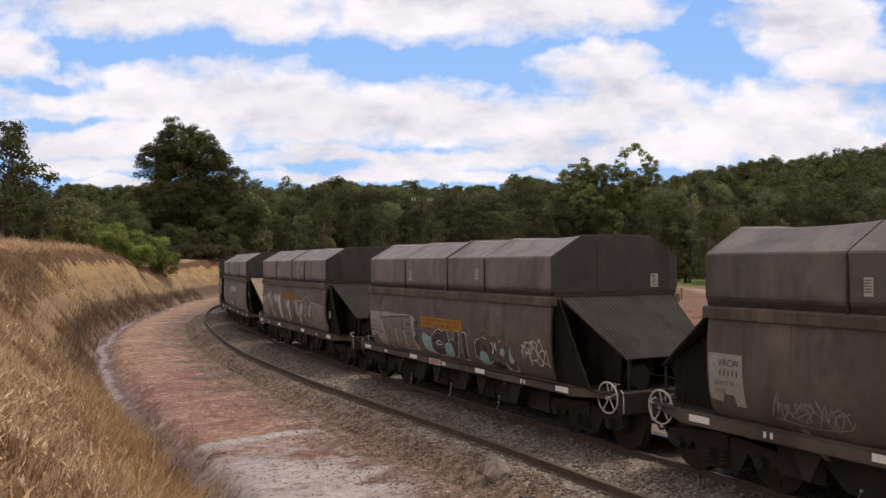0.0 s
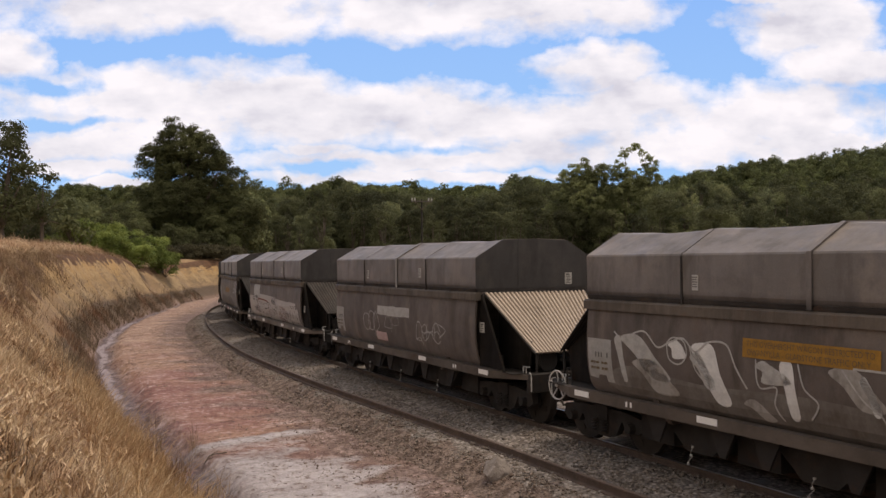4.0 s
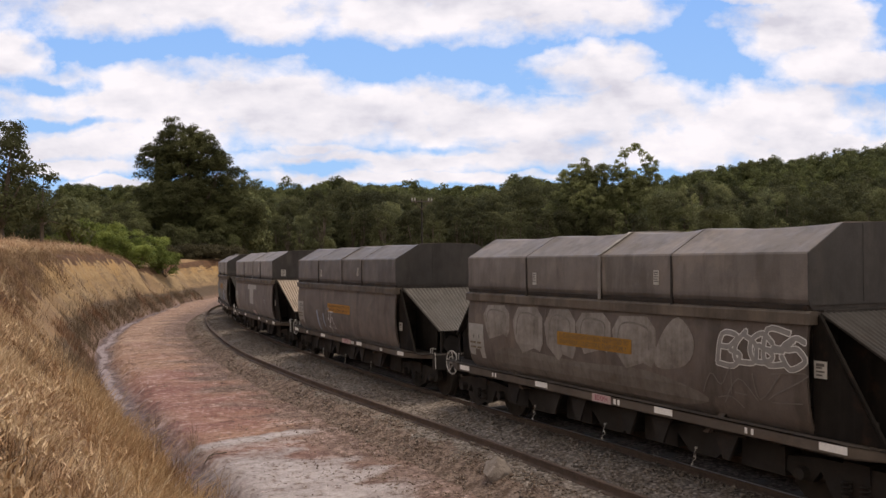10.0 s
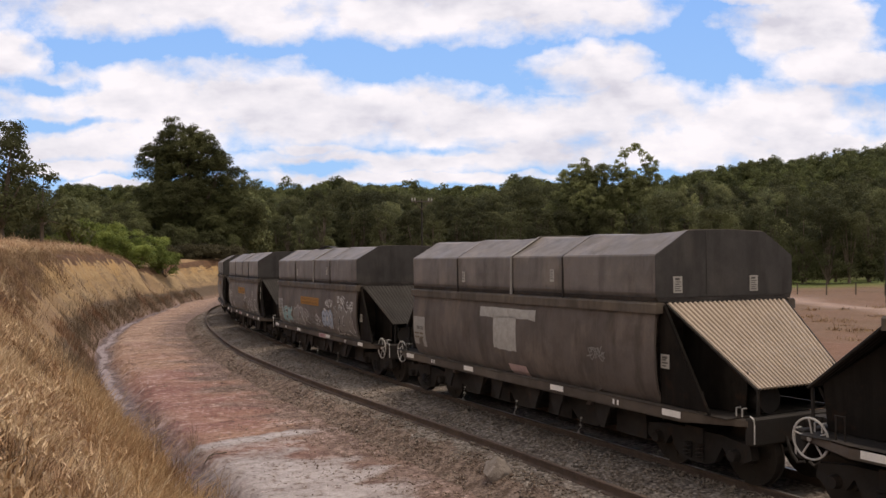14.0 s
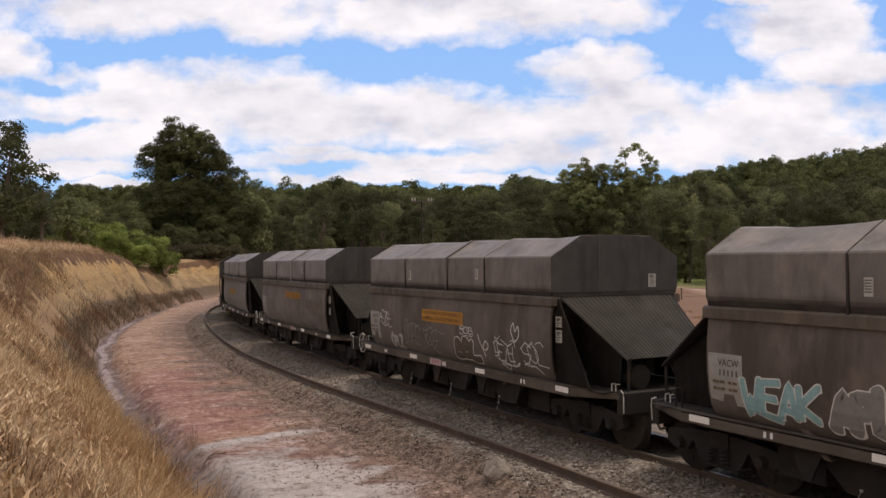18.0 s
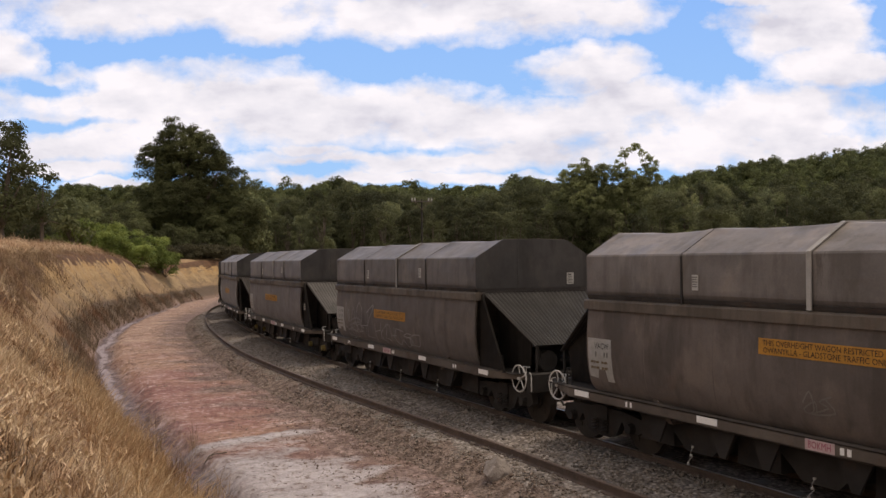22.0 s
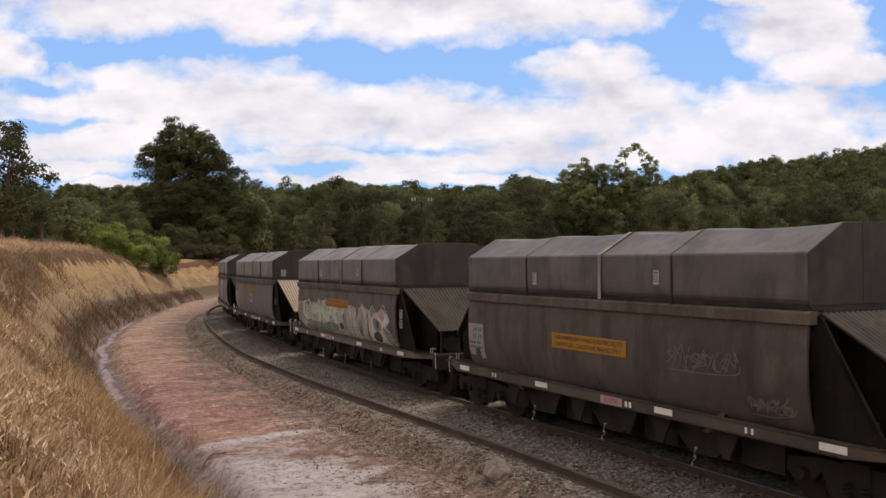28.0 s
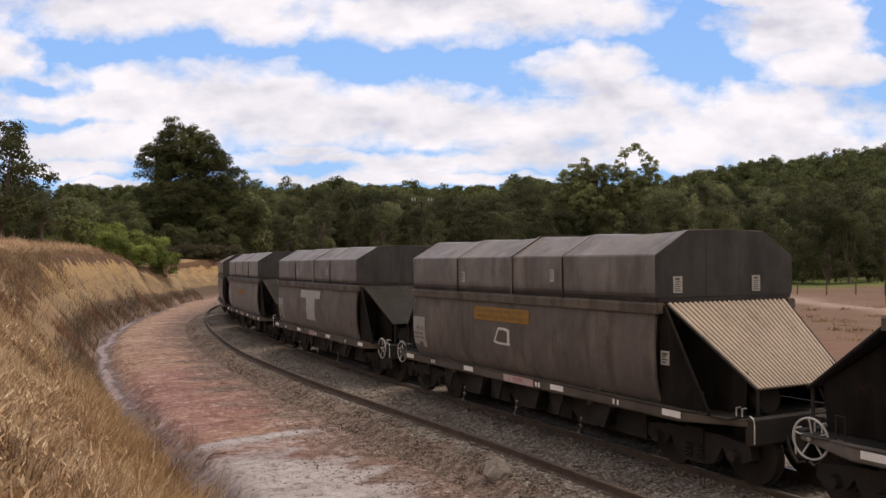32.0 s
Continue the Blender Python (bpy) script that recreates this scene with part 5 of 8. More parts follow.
        for s, m in ((1.0, "white"), (0.72, "side_plain")):
            cx, cz = (x0 + x1) / 2, (z0 + z1) / 2
            hx, hz = (x1 - x0) / 2 * s, (z1 - z0) / 2 * s
            decal("emblem", [[(cx - hx, cz - hz * 0.8), (cx - hx * 0.4, cz - hz), (cx + hx, cz - hz), (cx + hx, cz + hz * 0.8), (cx + hx * 0.5, cz + hz), (cx - hx * 0.4, cz + hz)]], M[m], w, 0.004 + (1 - s) * 0.02, "white outlined emblem")
    elif what == "block":
        n, rag = (40, 0.16) if x1 - x0 > 5 else (8, 0.02)
        e = [(x0 + (x1 - x0) * i / n, z1 - r.uniform(0, rag)) for i in range(n + 1)] + [(x0 + (x1 - x0) * i / n, z0 + r.uniform(-0.02, rag * 0.8)) for i in range(n, -1, -1)]
        decal("painted_patch", [e], M[{"side": "haze", "wash": "wash"}.get(tone, "fade_silver")] if x1 - x0 > 5 else paint, w, 0.0025 if x1 - x0 > 5 else 0.004, "patch of silver-grey paint over old lettering")
    elif what == "whitewash":
        top = [(-3.94, 1.80), (-3.2, 1.82), (-3.15, 1.80), (-2.1, 1.80), (-2.05, 1.90), (-0.6, 1.88), (0.6, 1.84), (0.62, 1.80), (2.4, 1.74), (2.45, 1.77), (3.35, 1.74), (3.38, 1.50), (3.55, 1.45), (3.80, 1.03), (3.82, 1.02)]
        decal("whitewash", [[(-3.94, 1.02)] + top], M["whitewash"], w, 0.003, "broad patch of whitewash under scrawls")
    elif what == "drips":
        polys = []
        for a, b in letters(x0, x1, z0, z1, 0.42):
            lo = z0 + r.uniform(0, 0.35) * (z1 - z0)
            hi = z1 - r.uniform(0, 0.22) * (z1 - z0)
            d = (b - a) * r.uniform(-0.3, 0.5)
            polys.append([(a + d - 0.06, lo + r.uniform(0, 0.1)), (b + d - r.uniform(-0.04, 0.06), lo), (b + 0.07, hi - 0.12), ((a + b) / 2, hi), (a - 0.05, hi - 0.08)])
        decal("graffiti", polys, M["ghost"], w, 0.005, "faded silver graffiti letters")
        lines = []
        for p in polys:
            if r.random() < 0.7:
                lines += stroke(spline(p[:4], 5), 0.015)
        decal("graffiti_line", lines, M["spray_faint"], w, 0.0085, "thin pale spray lines")
    else:
        thick = 0.02 if tone == "faint" else 0.017
        lines = []
        for a, b in letters(x0, x1, z0, z1, 0.6):
            lean = r.uniform(0.0, 0.3) * (b - a)
            m = (b - a) * r.uniform(0.15, 0.45)
            q = lambda u, v: (max(x0 - 0.05, a - m + (b - a + 2 * m) * (u + r.uniform(-0.16, 0.16)) + lean * (v - 0.5)), z0 + (z1 - z0) * (v + r.uniform(-0.2, 0.16)))
            shape = r.choice(([(0.0, 0.1), (0.3, 1.0), (0.5, 0.2), (0.65, 0.95), (0.8, 0.0), (0.55, 0.3)], [(0.9, 0.9), (0.2, 0.75), (0.7, 0.5), (0.1, 0.1), (1.0, 0.25), (0.5, 0.9)],
                              [(0.0, 0.6), (0.5, 1.0), (0.8, 0.5), (0.4, 0.0), (0.1, 0.4), (0.6, 0.7), (1.0, 0.1)], [(0.5, 1.1), (0.1, 0.2), (0.6, 0.0), (0.9, 0.7), (0.4, 0.5), (1.1, 0.3)],
                              [(0.2, 0.0), (0.5, 0.8), (0.1, 0.7), (0.9, 0.2), (0.6, 1.0), (0.9, 0.5)]))
            lines += stroke(spline([q(u, v) for u, v in shape], 3), thick)
            if r.random() < 0.5:
                lines += stroke(spline([q(0.0, r.uniform(0.2, 0.9)), q(0.5, r.uniform(0.3, 0.8)), q(1.1, r.uniform(0.0, 1.0))], 4), thick * 0.8)
        for _ in range(1 if x1 - x0 > 0.6 else 0):
            z = z0 - 0.05
            lines += stroke(spline([(x0, z + r.uniform(0, 0.1)), ((x0 + x1) / 2, z), (x1, z + r.uniform(0, 0.08)), (x1 + 0.08, z + 0.15)], 5), thick * 0.8)
        decal("graffiti", lines, paint, w, 0.010, "%s spray-painted tag" % {"grey": "pale grey", "faint": "faded grey"}[tone])


deck(-8, "plate", -4.04, -3.45, 1.20, 1.85)
deck(-8, "yellow", -1.03, 0.85, 1.65, 1.87)
deck(-8, "pink", -0.63, -0.09, 0.84, 1.00)
deck(-7, "plate", -4.01, -3.29, 1.37, 1.90)
deck(-7, "yellow_dull", -0.81, 1.07, 1.85, 2.09)
deck(-7, "label", 3.93, 4.05, 1.46, 1.66)
deck(-6, "plate", -4.09, -3.37, 1.19, 1.86)
deck(-6, "block_silver", -1.00, 0.89, 1.79, 2.02)
deck(-6, "pink", -1.11, -0.45, 1.15, 1.36)
deck(-6, "label", 3.88, 4.01, 1.68, 1.88)
deck(-5, "whitewash", -4.08, 3.53, 0.84, 1.76)
deck(-5, "block_silver", -3.16, -2.11, 1.79, 2.26)
deck(-5, "label", 3.86, 4.03, 1.49, 1.70)
deck(-4, "plate", -3.96, -3.21, 1.30, 1.88)
deck(-4, "yellow_dull", -0.94, 0.93, 1.68, 1.90)
deck(-4, "label", 3.91, 4.05, 1.69, 1.89)
deck(-4, "pink", -0.02, 0.43, 0.87, 1.03)
deck(-3, "plate", -3.97, -3.23, 1.24, 1.87)
deck(-3, "yellow", -0.97, 0.89, 1.66, 1.90)
deck(-3, "label", 3.94, 4.11, 1.45, 1.64)
deck(-3, "pink", 0.26, 0.95, 0.88, 1.01)
deck(-2, "plate", -4.03, -3.32, 1.28, 1.85)
deck(-2, "block_silver", -0.97, 0.94, 2.03, 2.22)
deck(-2, "block_silver", -0.47, 0.32, 1.44, 2.07)
deck(-2, "pink", -0.01, 0.58, 1.00, 1.19)
deck(-2, "tag_grey", 2.43, 2.84, 1.54, 1.72)
deck(-2, "label", 3.94, 4.12, 1.53, 1.73)
deck(-1, "plate", -4.11, -3.55, 1.33, 1.86)
deck(-1, "yellow", -1.18, 0.71, 1.78, 2.01)
deck(-1, "label", 3.77, 3.91, 1.50, 1.70)
deck(-1, "pink", 0.75, 1.39, 0.83, 0.99)
deck(0, "plate", -4.04, -3.23, 1.15, 1.85)
deck(0, "yellow", -0.97, 0.91, 1.78, 2.04)
deck(0, "label", 3.87, 4.03, 1.95, 2.13)
deck(0, "label", 3.88, 4.03, 1.69, 1.90)
deck(0, "pink", -0.58, -0.07, 0.86, 1.00)
deck(1, "plate", -4.01, -3.29, 1.24, 1.89)
deck(1, "yellow", -0.56, 1.31, 1.91, 2.11)
deck(1, "tag_faint", 0.08, 0.41, 1.25, 1.56)
deck(1, "drips_side", 1.92, 3.41, 1.44, 2.05)
deck(1, "label", 3.90, 4.03, 1.89, 2.09)
deck(1, "label", 3.88, 4.05, 1.56, 1.75)
deck(1, "pink", 0.10, 0.49, 0.88, 1.03)
deck(2, "plate", -4.20, -3.51, 1.30, 1.87)
deck(2, "yellow", -1.19, 0.69, 1.69, 1.90)
deck(2, "pink", -0.63, -0.17, 0.84, 1.00)
deck(3, "yellow", -1.09, 0.80, 1.72, 1.93)
deck(3, "tag_faint", -0.42, 0.20, 1.37, 1.72)
deck(3, "label", 3.80, 3.98, 1.57, 1.76)
deck(3, "pink", -0.17, 0.48, 0.89, 1.02)
deck(4, "plate", -4.11, -3.35, 1.18, 1.87)
deck(4, "yellow", -1.09, 0.81, 1.62, 1.87)
deck(4, "tag_faint", 1.70, 2.91, 1.61, 1.88)
deck(4, "tag_faint", 3.09, 3.73, 1.19, 1.37)
deck(4, "pink", 0.19, 0.69, 0.86, 1.00)
deck(5, "plate", -4.11, -3.47, 1.23, 1.89)
deck(5, "yellow", -1.13, 0.75, 1.81, 2.04)
deck(5, "label", 3.74, 3.91, 1.74, 1.95)
deck(5, "label", 3.82, 3.99, 1.51, 1.71)
deck(5, "pink", -1.18, -0.67, 0.87, 1.02)
deck(6, "yellow_dull", -1.19, 0.75, 1.95, 2.20)
deck(6, "logo", -0.46, 0.11, 1.52, 1.84)
deck(6, "plate", -4.19, -3.45, 1.25, 1.87)
deck(6, "label", 3.75, 3.97, 1.58, 1.78)
deck(6, "pink", -0.10, 0.87, 0.80, 0.99)
deck(7, "block_silver", -1.23, 0.81, 1.98, 2.23)
deck(7, "block_silver", -0.60, 0.29, 1.31, 2.00)
deck(-9, "plate", -3.96, -3.30, 1.17, 1.84)
deck(-9, "tag_grey", -2.91, -1.92, 1.15, 1.42)
for k in (-10, 3, 7, 8, 9, 10, 11, 12, 13):
    deck(k, "plate", -3.94, -3.36, 1.2, 1.86)
    if k != 3:
        if k != 7:
            deck(k, "yellow_dull", -1.05, 0.83, 1.75, 1.98)
        deck(k, "pink", -0.3, 0.25, 0.86, 1.0)


# scrawls, wagon by wagon
patch(-8, [(-3.45, 1.08), (-3.42, 1.80), (-2.4, 1.86), (-1.45, 1.84), (-1.30, 1.50), (-1.42, 1.30), (-1.24, 1.10), (-2.3, 1.04)], "panel", 0.0042, "ragged patch of white paint")
decal("graffiti", [[(-3.14, 1.74), (-2.3, 1.80), (-1.62, 1.83), (-1.44, 1.10), (-2.2, 1.07), (-2.98, 1.06)]], M["greypaint"], wagons[-8], 0.0065, "grey block letters")
decal("graffiti", [[(-2.50, 1.52), (-2.36, 1.53), (-2.30, 1.08), (-2.42, 1.08)], [(-2.02, 1.52), (-1.88, 1.53), (-1.80, 1.10), (-1.94, 1.10)]], M["panel"], wagons[-8], 0.0085, "white slots between block letters")
for line_ in ([(-2.98, 1.06), (-3.14, 1.74), (-2.3, 1.80), (-1.62, 1.83), (-1.44, 1.10)], [(-2.62, 1.78), (-2.42, 1.08)], [(-2.08, 1.81), (-2.06, 1.56), (-2.02, 1.52), (-1.94, 1.10)], [(-2.50, 1.52), (-2.36, 1.53), (-2.30, 1.08)], [(-2.02, 1.52), (-1.88, 1.53), (-1.80, 1.10)],
              [(-2.82, 1.52), (-2.74, 1.14)], [(-1.82, 1.64), (-1.58, 1.64)], [(-1.84, 1.42), (-1.62, 1.42)]):
    ends_ = [np.array(v) for v in line_]
    decal("graffiti_line", stroke([ends_[q] + (ends_[q + 1] - ends_[q]) * t for q in range(len(ends_) - 1) for t in (0.0, 0.1, 0.9)] + [ends_[-1]], 0.024), M["spray_ink"], wagons[-8], 0.0105, "black outline of block letters")
for text_, z_ in (("TF", 1.66), ("L", 1.48), ("R", 1.30)):
    word(-8, text_, -3.36, -3.36 + 0.1 * len(text_), z_, z_ + 0.12, "spray_ink", 0.02)
for text_, z_ in (("SO", 1.62), ("R", 1.47), ("AT", 1.30)):
    word(-8, text_, -1.40, -1.40 + 0.11 * len(text_), z_, z_ + 0.12, "spray_ink", 0.02)
word(-8, "SOOC", 1.55, 2.95, 1.22, 1.78, "spray_faint", 0.02, "side_plain", fat=0.10, drop=0.2)
patch(-8, [(-1.0, 1.42), (-0.9, 1.50), (-0.7, 1.44), (-0.45, 1.40), (-0.38, 1.14), (-0.75, 1.12), (-0.95, 1.22)], "aqua", 0.0045, "pale aqua patch behind the letters", "spray_white", 0.014)
patch(-8, [(1.95, 1.40), (2.2, 1.46), (2.45, 1.30), (2.42, 1.08), (2.1, 1.06), (1.92, 1.16)], "spray_ink", 0.0050, "black patch behind the letters")
patch(-8, [(2.10, 1.45), (2.35, 1.58), (2.62, 1.50), (2.70, 1.32), (2.88, 1.08), (2.5, 1.06), (2.40, 1.30)], "aqua", 0.0056, "pale aqua patch behind the letters", "spray_white", 0.014)
word(-8, "OWI", -0.55, 1.35, 1.05, 1.62, "spray_white", 0.018, "spray_dark", fat=0.21, lean=0.0, wild=0.05, drop=-0.05, shine="spray_grey")
word(-8, "S", 1.36, 2.08, 1.10, 1.60, "spray_white", 0.018, "spray_dark", fat=0.17, lean=0.0, wild=0.04)
patch(-8, [(0.05, 1.18), (0.12, 1.36), (0.38, 1.36), (0.42, 1.14), (0.2, 1.08)], "aqua", 0.0118, "pale aqua centre of a letter")
patch(-8, [(1.52, 1.14), (1.58, 1.32), (1.80, 1.30), (1.86, 1.10)], "aqua", 0.0118, "pale aqua centre of a letter")
word(-8, "*ROSA", 3.06, 3.92, 1.30, 1.66, "spray_white", 0.017, lean=0.2, wild=0.19, drop=0.02, sharp=True)
patch(-7, [(-3.2, 1.06), (-3.1, 1.50), (-1.6, 1.40), (0.2, 1.46), (2.0, 1.36), (3.86, 1.44), (3.88, 1.05), (1.0, 1.03)], "haze", 0.0026, "haze of old silver paint")
patch(-7, [(2.5, 1.06), (2.7, 1.26), (3.4, 1.22), (3.9, 1.30), (3.92, 1.05)], "haze_light", 0.0034, "pale wash under the scrawl")
# slanting silver strokes: head and foot, each with its width
for x0_, z0_, x1_, z1_, a_, b_, paint_ in ((-3.22, 1.92, -3.08, 1.30, 0.10, 0.05, "silver"), (-2.92, 1.96, -2.30, 1.40, 0.30, 0.22, "silver"), (-2.62, 1.62, -2.20, 1.20, 0.36, 0.26, "fade_silver"),
                                           (-2.02, 1.94, -1.92, 1.74, 0.16, 0.14, "spray_white"), (-1.50, 1.94, -1.16, 1.22, 0.26, 0.14, "spray_white"), (-1.62, 1.80, -1.36, 1.40, 0.14, 0.10, "silver"),
                                           (-0.50, 1.80, -0.30, 1.58, 0.16, 0.24, "silver"), (-0.16, 1.84, -0.06, 1.20, 0.12, 0.07, "spray_white"), (-0.70, 1.30, -0.45, 1.10, 0.18, 0.10, "fade_silver"),
                                           (0.62, 1.84, 0.98, 1.44, 0.26, 0.18, "fade_silver"), (0.86, 1.76, 1.02, 1.40, 0.07, 0.05, "spray_white"), (1.30, 1.72, 1.22, 1.18, 0.16, 0.12, "silver"), (1.52, 1.78, 1.40, 1.46, 0.08, 0.06, "spray_white"),
                                           (1.95, 1.86, 1.78, 1.30, 0.12, 0.08, "fade_silver"), (2.42, 1.76, 2.30, 1.42, 0.14, 0.10, "silver")):
    a_, b_ = a_ * 1.55, b_ * 1.7
    patch(-7, [(x0_ - a_ / 2, z0_ - 0.05), (x0_, z0_ + 0.03), (x0_ + a_ / 2, z0_ - 0.02), ((x0_ + x1_ + b_) / 2 + 0.02, (z0_ + z1_) / 2), (x1_ + b_ / 2, z1_), (x1_ - b_ / 2, z1_ - 0.03), ((x0_ + x1_ - a_) / 2 + 0.02, (z0_ + z1_) / 2)], paint_, 0.0060, "slanting silver stroke of faded letters")
for points_ in ([(-2.16, 1.92), (-2.12, 1.70), (-1.92, 1.64), (-1.78, 1.78), (-1.84, 1.96), (-2.04, 2.0), (-2.16, 1.92)], [(-1.72, 1.90), (-1.62, 1.60), (-1.40, 1.40)], [(-0.60, 1.84), (-0.56, 1.50), (-0.30, 1.52), (-0.34, 1.30), (-0.24, 1.12)],
                [(0.02, 1.84), (0.10, 1.56), (0.28, 1.40), (0.16, 1.20)], [(0.60, 1.84), (0.86, 1.52), (1.08, 1.36), (1.14, 1.10)], [(1.66, 1.66), (1.90, 1.60), (2.10, 1.72), (2.20, 1.50), (2.46, 1.54)],
                [(1.98, 1.44), (2.10, 1.50), (2.24, 1.42), (2.20, 1.30), (2.04, 1.28), (1.98, 1.44)], [(2.50, 1.52), (2.44, 1.30), (2.62, 1.14)]):
    sprayed_line(-7, points_, "silver", 0.022)
patch(-7, [(2.0, 1.40), (2.10, 1.45), (2.20, 1.40), (2.16, 1.32), (2.05, 1.31)], "spray_dark", 0.0088, "dark eye of a letter")
patch(-7, [(2.66, 1.30), (2.70, 1.78), (3.2, 1.80), (3.80, 1.76), (3.86, 1.34), (3.3, 1.26)], "haze_light", 0.0040, "pale ground behind dark letters")
sprayed_line(-7, [(-3.30, 2.00), (-3.05, 1.86), (-2.9, 1.98), (-2.62, 2.04), (-2.35, 1.84), (-2.1, 1.93), (-1.85, 2.0), (-1.62, 1.84), (-1.4, 1.98), (-1.08, 1.98), (-0.92, 1.7), (-0.75, 1.45)], "silver", 0.026)
sprayed_line(-7, [(0.74, 1.86), (1.15, 1.86), (1.45, 1.84), (1.75, 1.92), (2.0, 2.02), (2.18, 2.0), (2.4, 1.86), (2.75, 1.84), (3.2, 1.82), (3.80, 1.78), (3.84, 1.55), (3.90, 1.32)], "silver", 0.026)
sprayed_line(-7, [(1.65, 1.42), (2.0, 1.35), (2.2, 1.12), (2.05, 1.10), (1.95, 1.22)], "silver", 0.022)
word(-7, "PEIEB", 2.78, 3.82, 1.32, 1.74, "silver", 0.022, "spray_dark", fat=0.035, lean=0.0, wild=0.06, drop=0.02, sharp=True)
sprayed_line(-7, [(3.35, 1.2), (3.6, 1.14), (3.8, 1.2), (3.78, 1.34), (3.7, 1.24)], "spray_grey", 0.018)
word(-6, "GOO", -1.80, -0.90, 1.34, 1.84, "silver", 0.019, lean=0.05, wild=0.16)
sprayed_line(-6, [(-0.55, 1.50), (-0.42, 1.74), (-0.22, 1.74), (-0.06, 1.50), (-0.55, 1.50)], "spray_grey", 0.024)
word(-6, "P", -0.017, 0.34, 1.38, 1.76, "spray_grey", 0.018, wild=0.16)
word(-6, "DGHC>", 1.32, 2.75, 1.36, 1.74, "silver", 0.019, lean=0.1, wild=0.19)
word(-5, "IS 900", -3.36, -2.32, 1.60, 1.80, "spray_ink", 0.019, wild=0.16, sharp=True)
word(-5, "NOPE.", -2.95, -2.30, 1.22, 1.46, "spray_ink", 0.018, wild=0.16, sharp=True)
word(-5, "WHERE.", -0.08, 0.78, 1.60, 1.82, "spray_ink", 0.018, wild=0.16, sharp=True)
word(-5, "MOANT", -0.10, 0.75, 1.20, 1.48, "spray_ink", 0.017, wild=0.16, sharp=True)
word(-5, "OBER", -2.36, -0.28, 1.02, 1.60, "spray_ink", 0.017, "whitewash", fat=0.15, lean=0.0, wild=0.04, sharp=True)
sprayed_line(-5, [(-2.30, 1.04), (-2.40, 1.64), (-1.6, 1.70), (-0.75, 1.66), (-0.62, 1.60), (-0.50, 1.10)], "red", 0.045, 0.0135)
word(-5, "AMS", 0.98, 1.98, 1.06, 1.54, "red", 0.022, "whitewash", fat=0.10, lean=0.1)
word(-5, "VNN", 1.02, 1.98, 1.10, 1.50, "spray_ink", 0.016, wild=0.19)
word(-5, "MIE", 2.06, 2.56, 1.18, 1.40, "spray_ink", 0.018, wild=0.19)
word(-5, "DORS", 2.48, 3.74, 1.08, 1.62, "spray_ink", 0.018, "whitewash", fat=0.13, lean=0.2, wild=0.10, sharp=True)
for i_, (a_, b_, z_, h_) in enumerate(((-3.35, -2.43, 1.62, 0.62), (-2.30, -1.37, 1.45, 0.80), (-1.30, -0.44, 1.42, 0.84), (-0.42, 0.45, 1.60, 0.64), (0.50, 1.45, 1.48, 0.76))):
    n_ = 0.2 + 0.08 * (i_ % 3)
    decal("graffiti", [[(a_ + 0.05, z_ + 0.22), (a_ - 0.03, z_ + h_ * 0.7), (a_ + 0.12, z_ + h_), (b_ - 0.22, z_ + h_ + 0.02), (b_ - 0.02, z_ + h_ * 0.8), (b_, z_ + 0.2), (b_ - 0.1, z_ + 0.05), (b_ - n_, z_ + 0.1), (a_ + n_, z_ - 0.02)]],
          M["haze_light"], wagons[-4], 0.004, "ghost of a painted-out silver letter")
    sprayed_line(-4, [(a_ + 0.1, z_ + 0.3), (a_ + 0.2, z_ + h_ * 0.85), (b_ - 0.2, z_ + h_ * 0.8), (b_ - 0.15, z_ + 0.3)], "spray_faint", 0.03, 0.0062)
patch(-4, [(1.46, 1.58), (1.56, 1.98), (1.86, 2.26), (2.16, 1.98), (2.02, 1.66)], "haze_light", 0.004, "ghost of a painted-out silver letter", "haze_light", 0.05)
patch(-4, [(-2.9, 1.12), (-2.6, 1.48), (-0.4, 1.44), (1.2, 1.48), (2.4, 1.24), (1.6, 1.06), (-1.0, 1.02)], "haze", 0.0026, "haze of old silver paint")
word(-4, "BOGES", 2.68, 3.95, 1.74, 2.20, "spray_white", 0.012, "spray_grey", fat=0.06, lean=0.2, wild=0.12, drop=-0.02)
word(-4, "MAVZ", 2.46, 3.92, 1.30, 1.66, "spray_faint", 0.017, lean=0.2, wild=0.19)
word(-1, "WEAK", -3.42, -2.22, 1.12, 1.60, "spray_white", 0.016, "aqua", fat=0.085, lean=0.1, sharp=True)
word(-1, "APLZ", -2.16, -0.92, 1.12, 1.70, "spray_white", 0.017, "spray_grey", fat=0.16, lean=0.05, wild=0.05, sharp=True)
word(-1, "KIOPZ", -0.95, -0.33, 1.20, 1.55, "spray_white", 0.018, lean=0.3, wild=0.16)
word(-1, "SUG", -0.36, 0.20, 1.24, 1.52, "spray_grey", 0.018, wild=0.16)
word(-1, "SOG.", 0.36, 0.98, 1.20, 1.46, "spray_white", 0.017, wild=0.19)
word(-1, "KBENZ", 1.38, 2.0, 1.83, 1.98, "spray_white", 0.017, wild=0.16, sharp=True)
patch(-1, [(0.98, 1.30), (1.05, 1.58), (1.22, 1.74), (1.55, 1.68), (1.85, 1.70), (2.04, 1.52), (1.98, 1.22), (1.72, 1.16), (1.45, 1.26), (1.15, 1.20)], "spray_white", 0.0045, "white halo round blue letters")
word(-1, "SCG", 1.0, 2.04, 1.18, 1.72, "spray_ink", 0.02, "spray_blue_pale", fat=0.115, lean=0.1, wild=0.07, sharp=True)
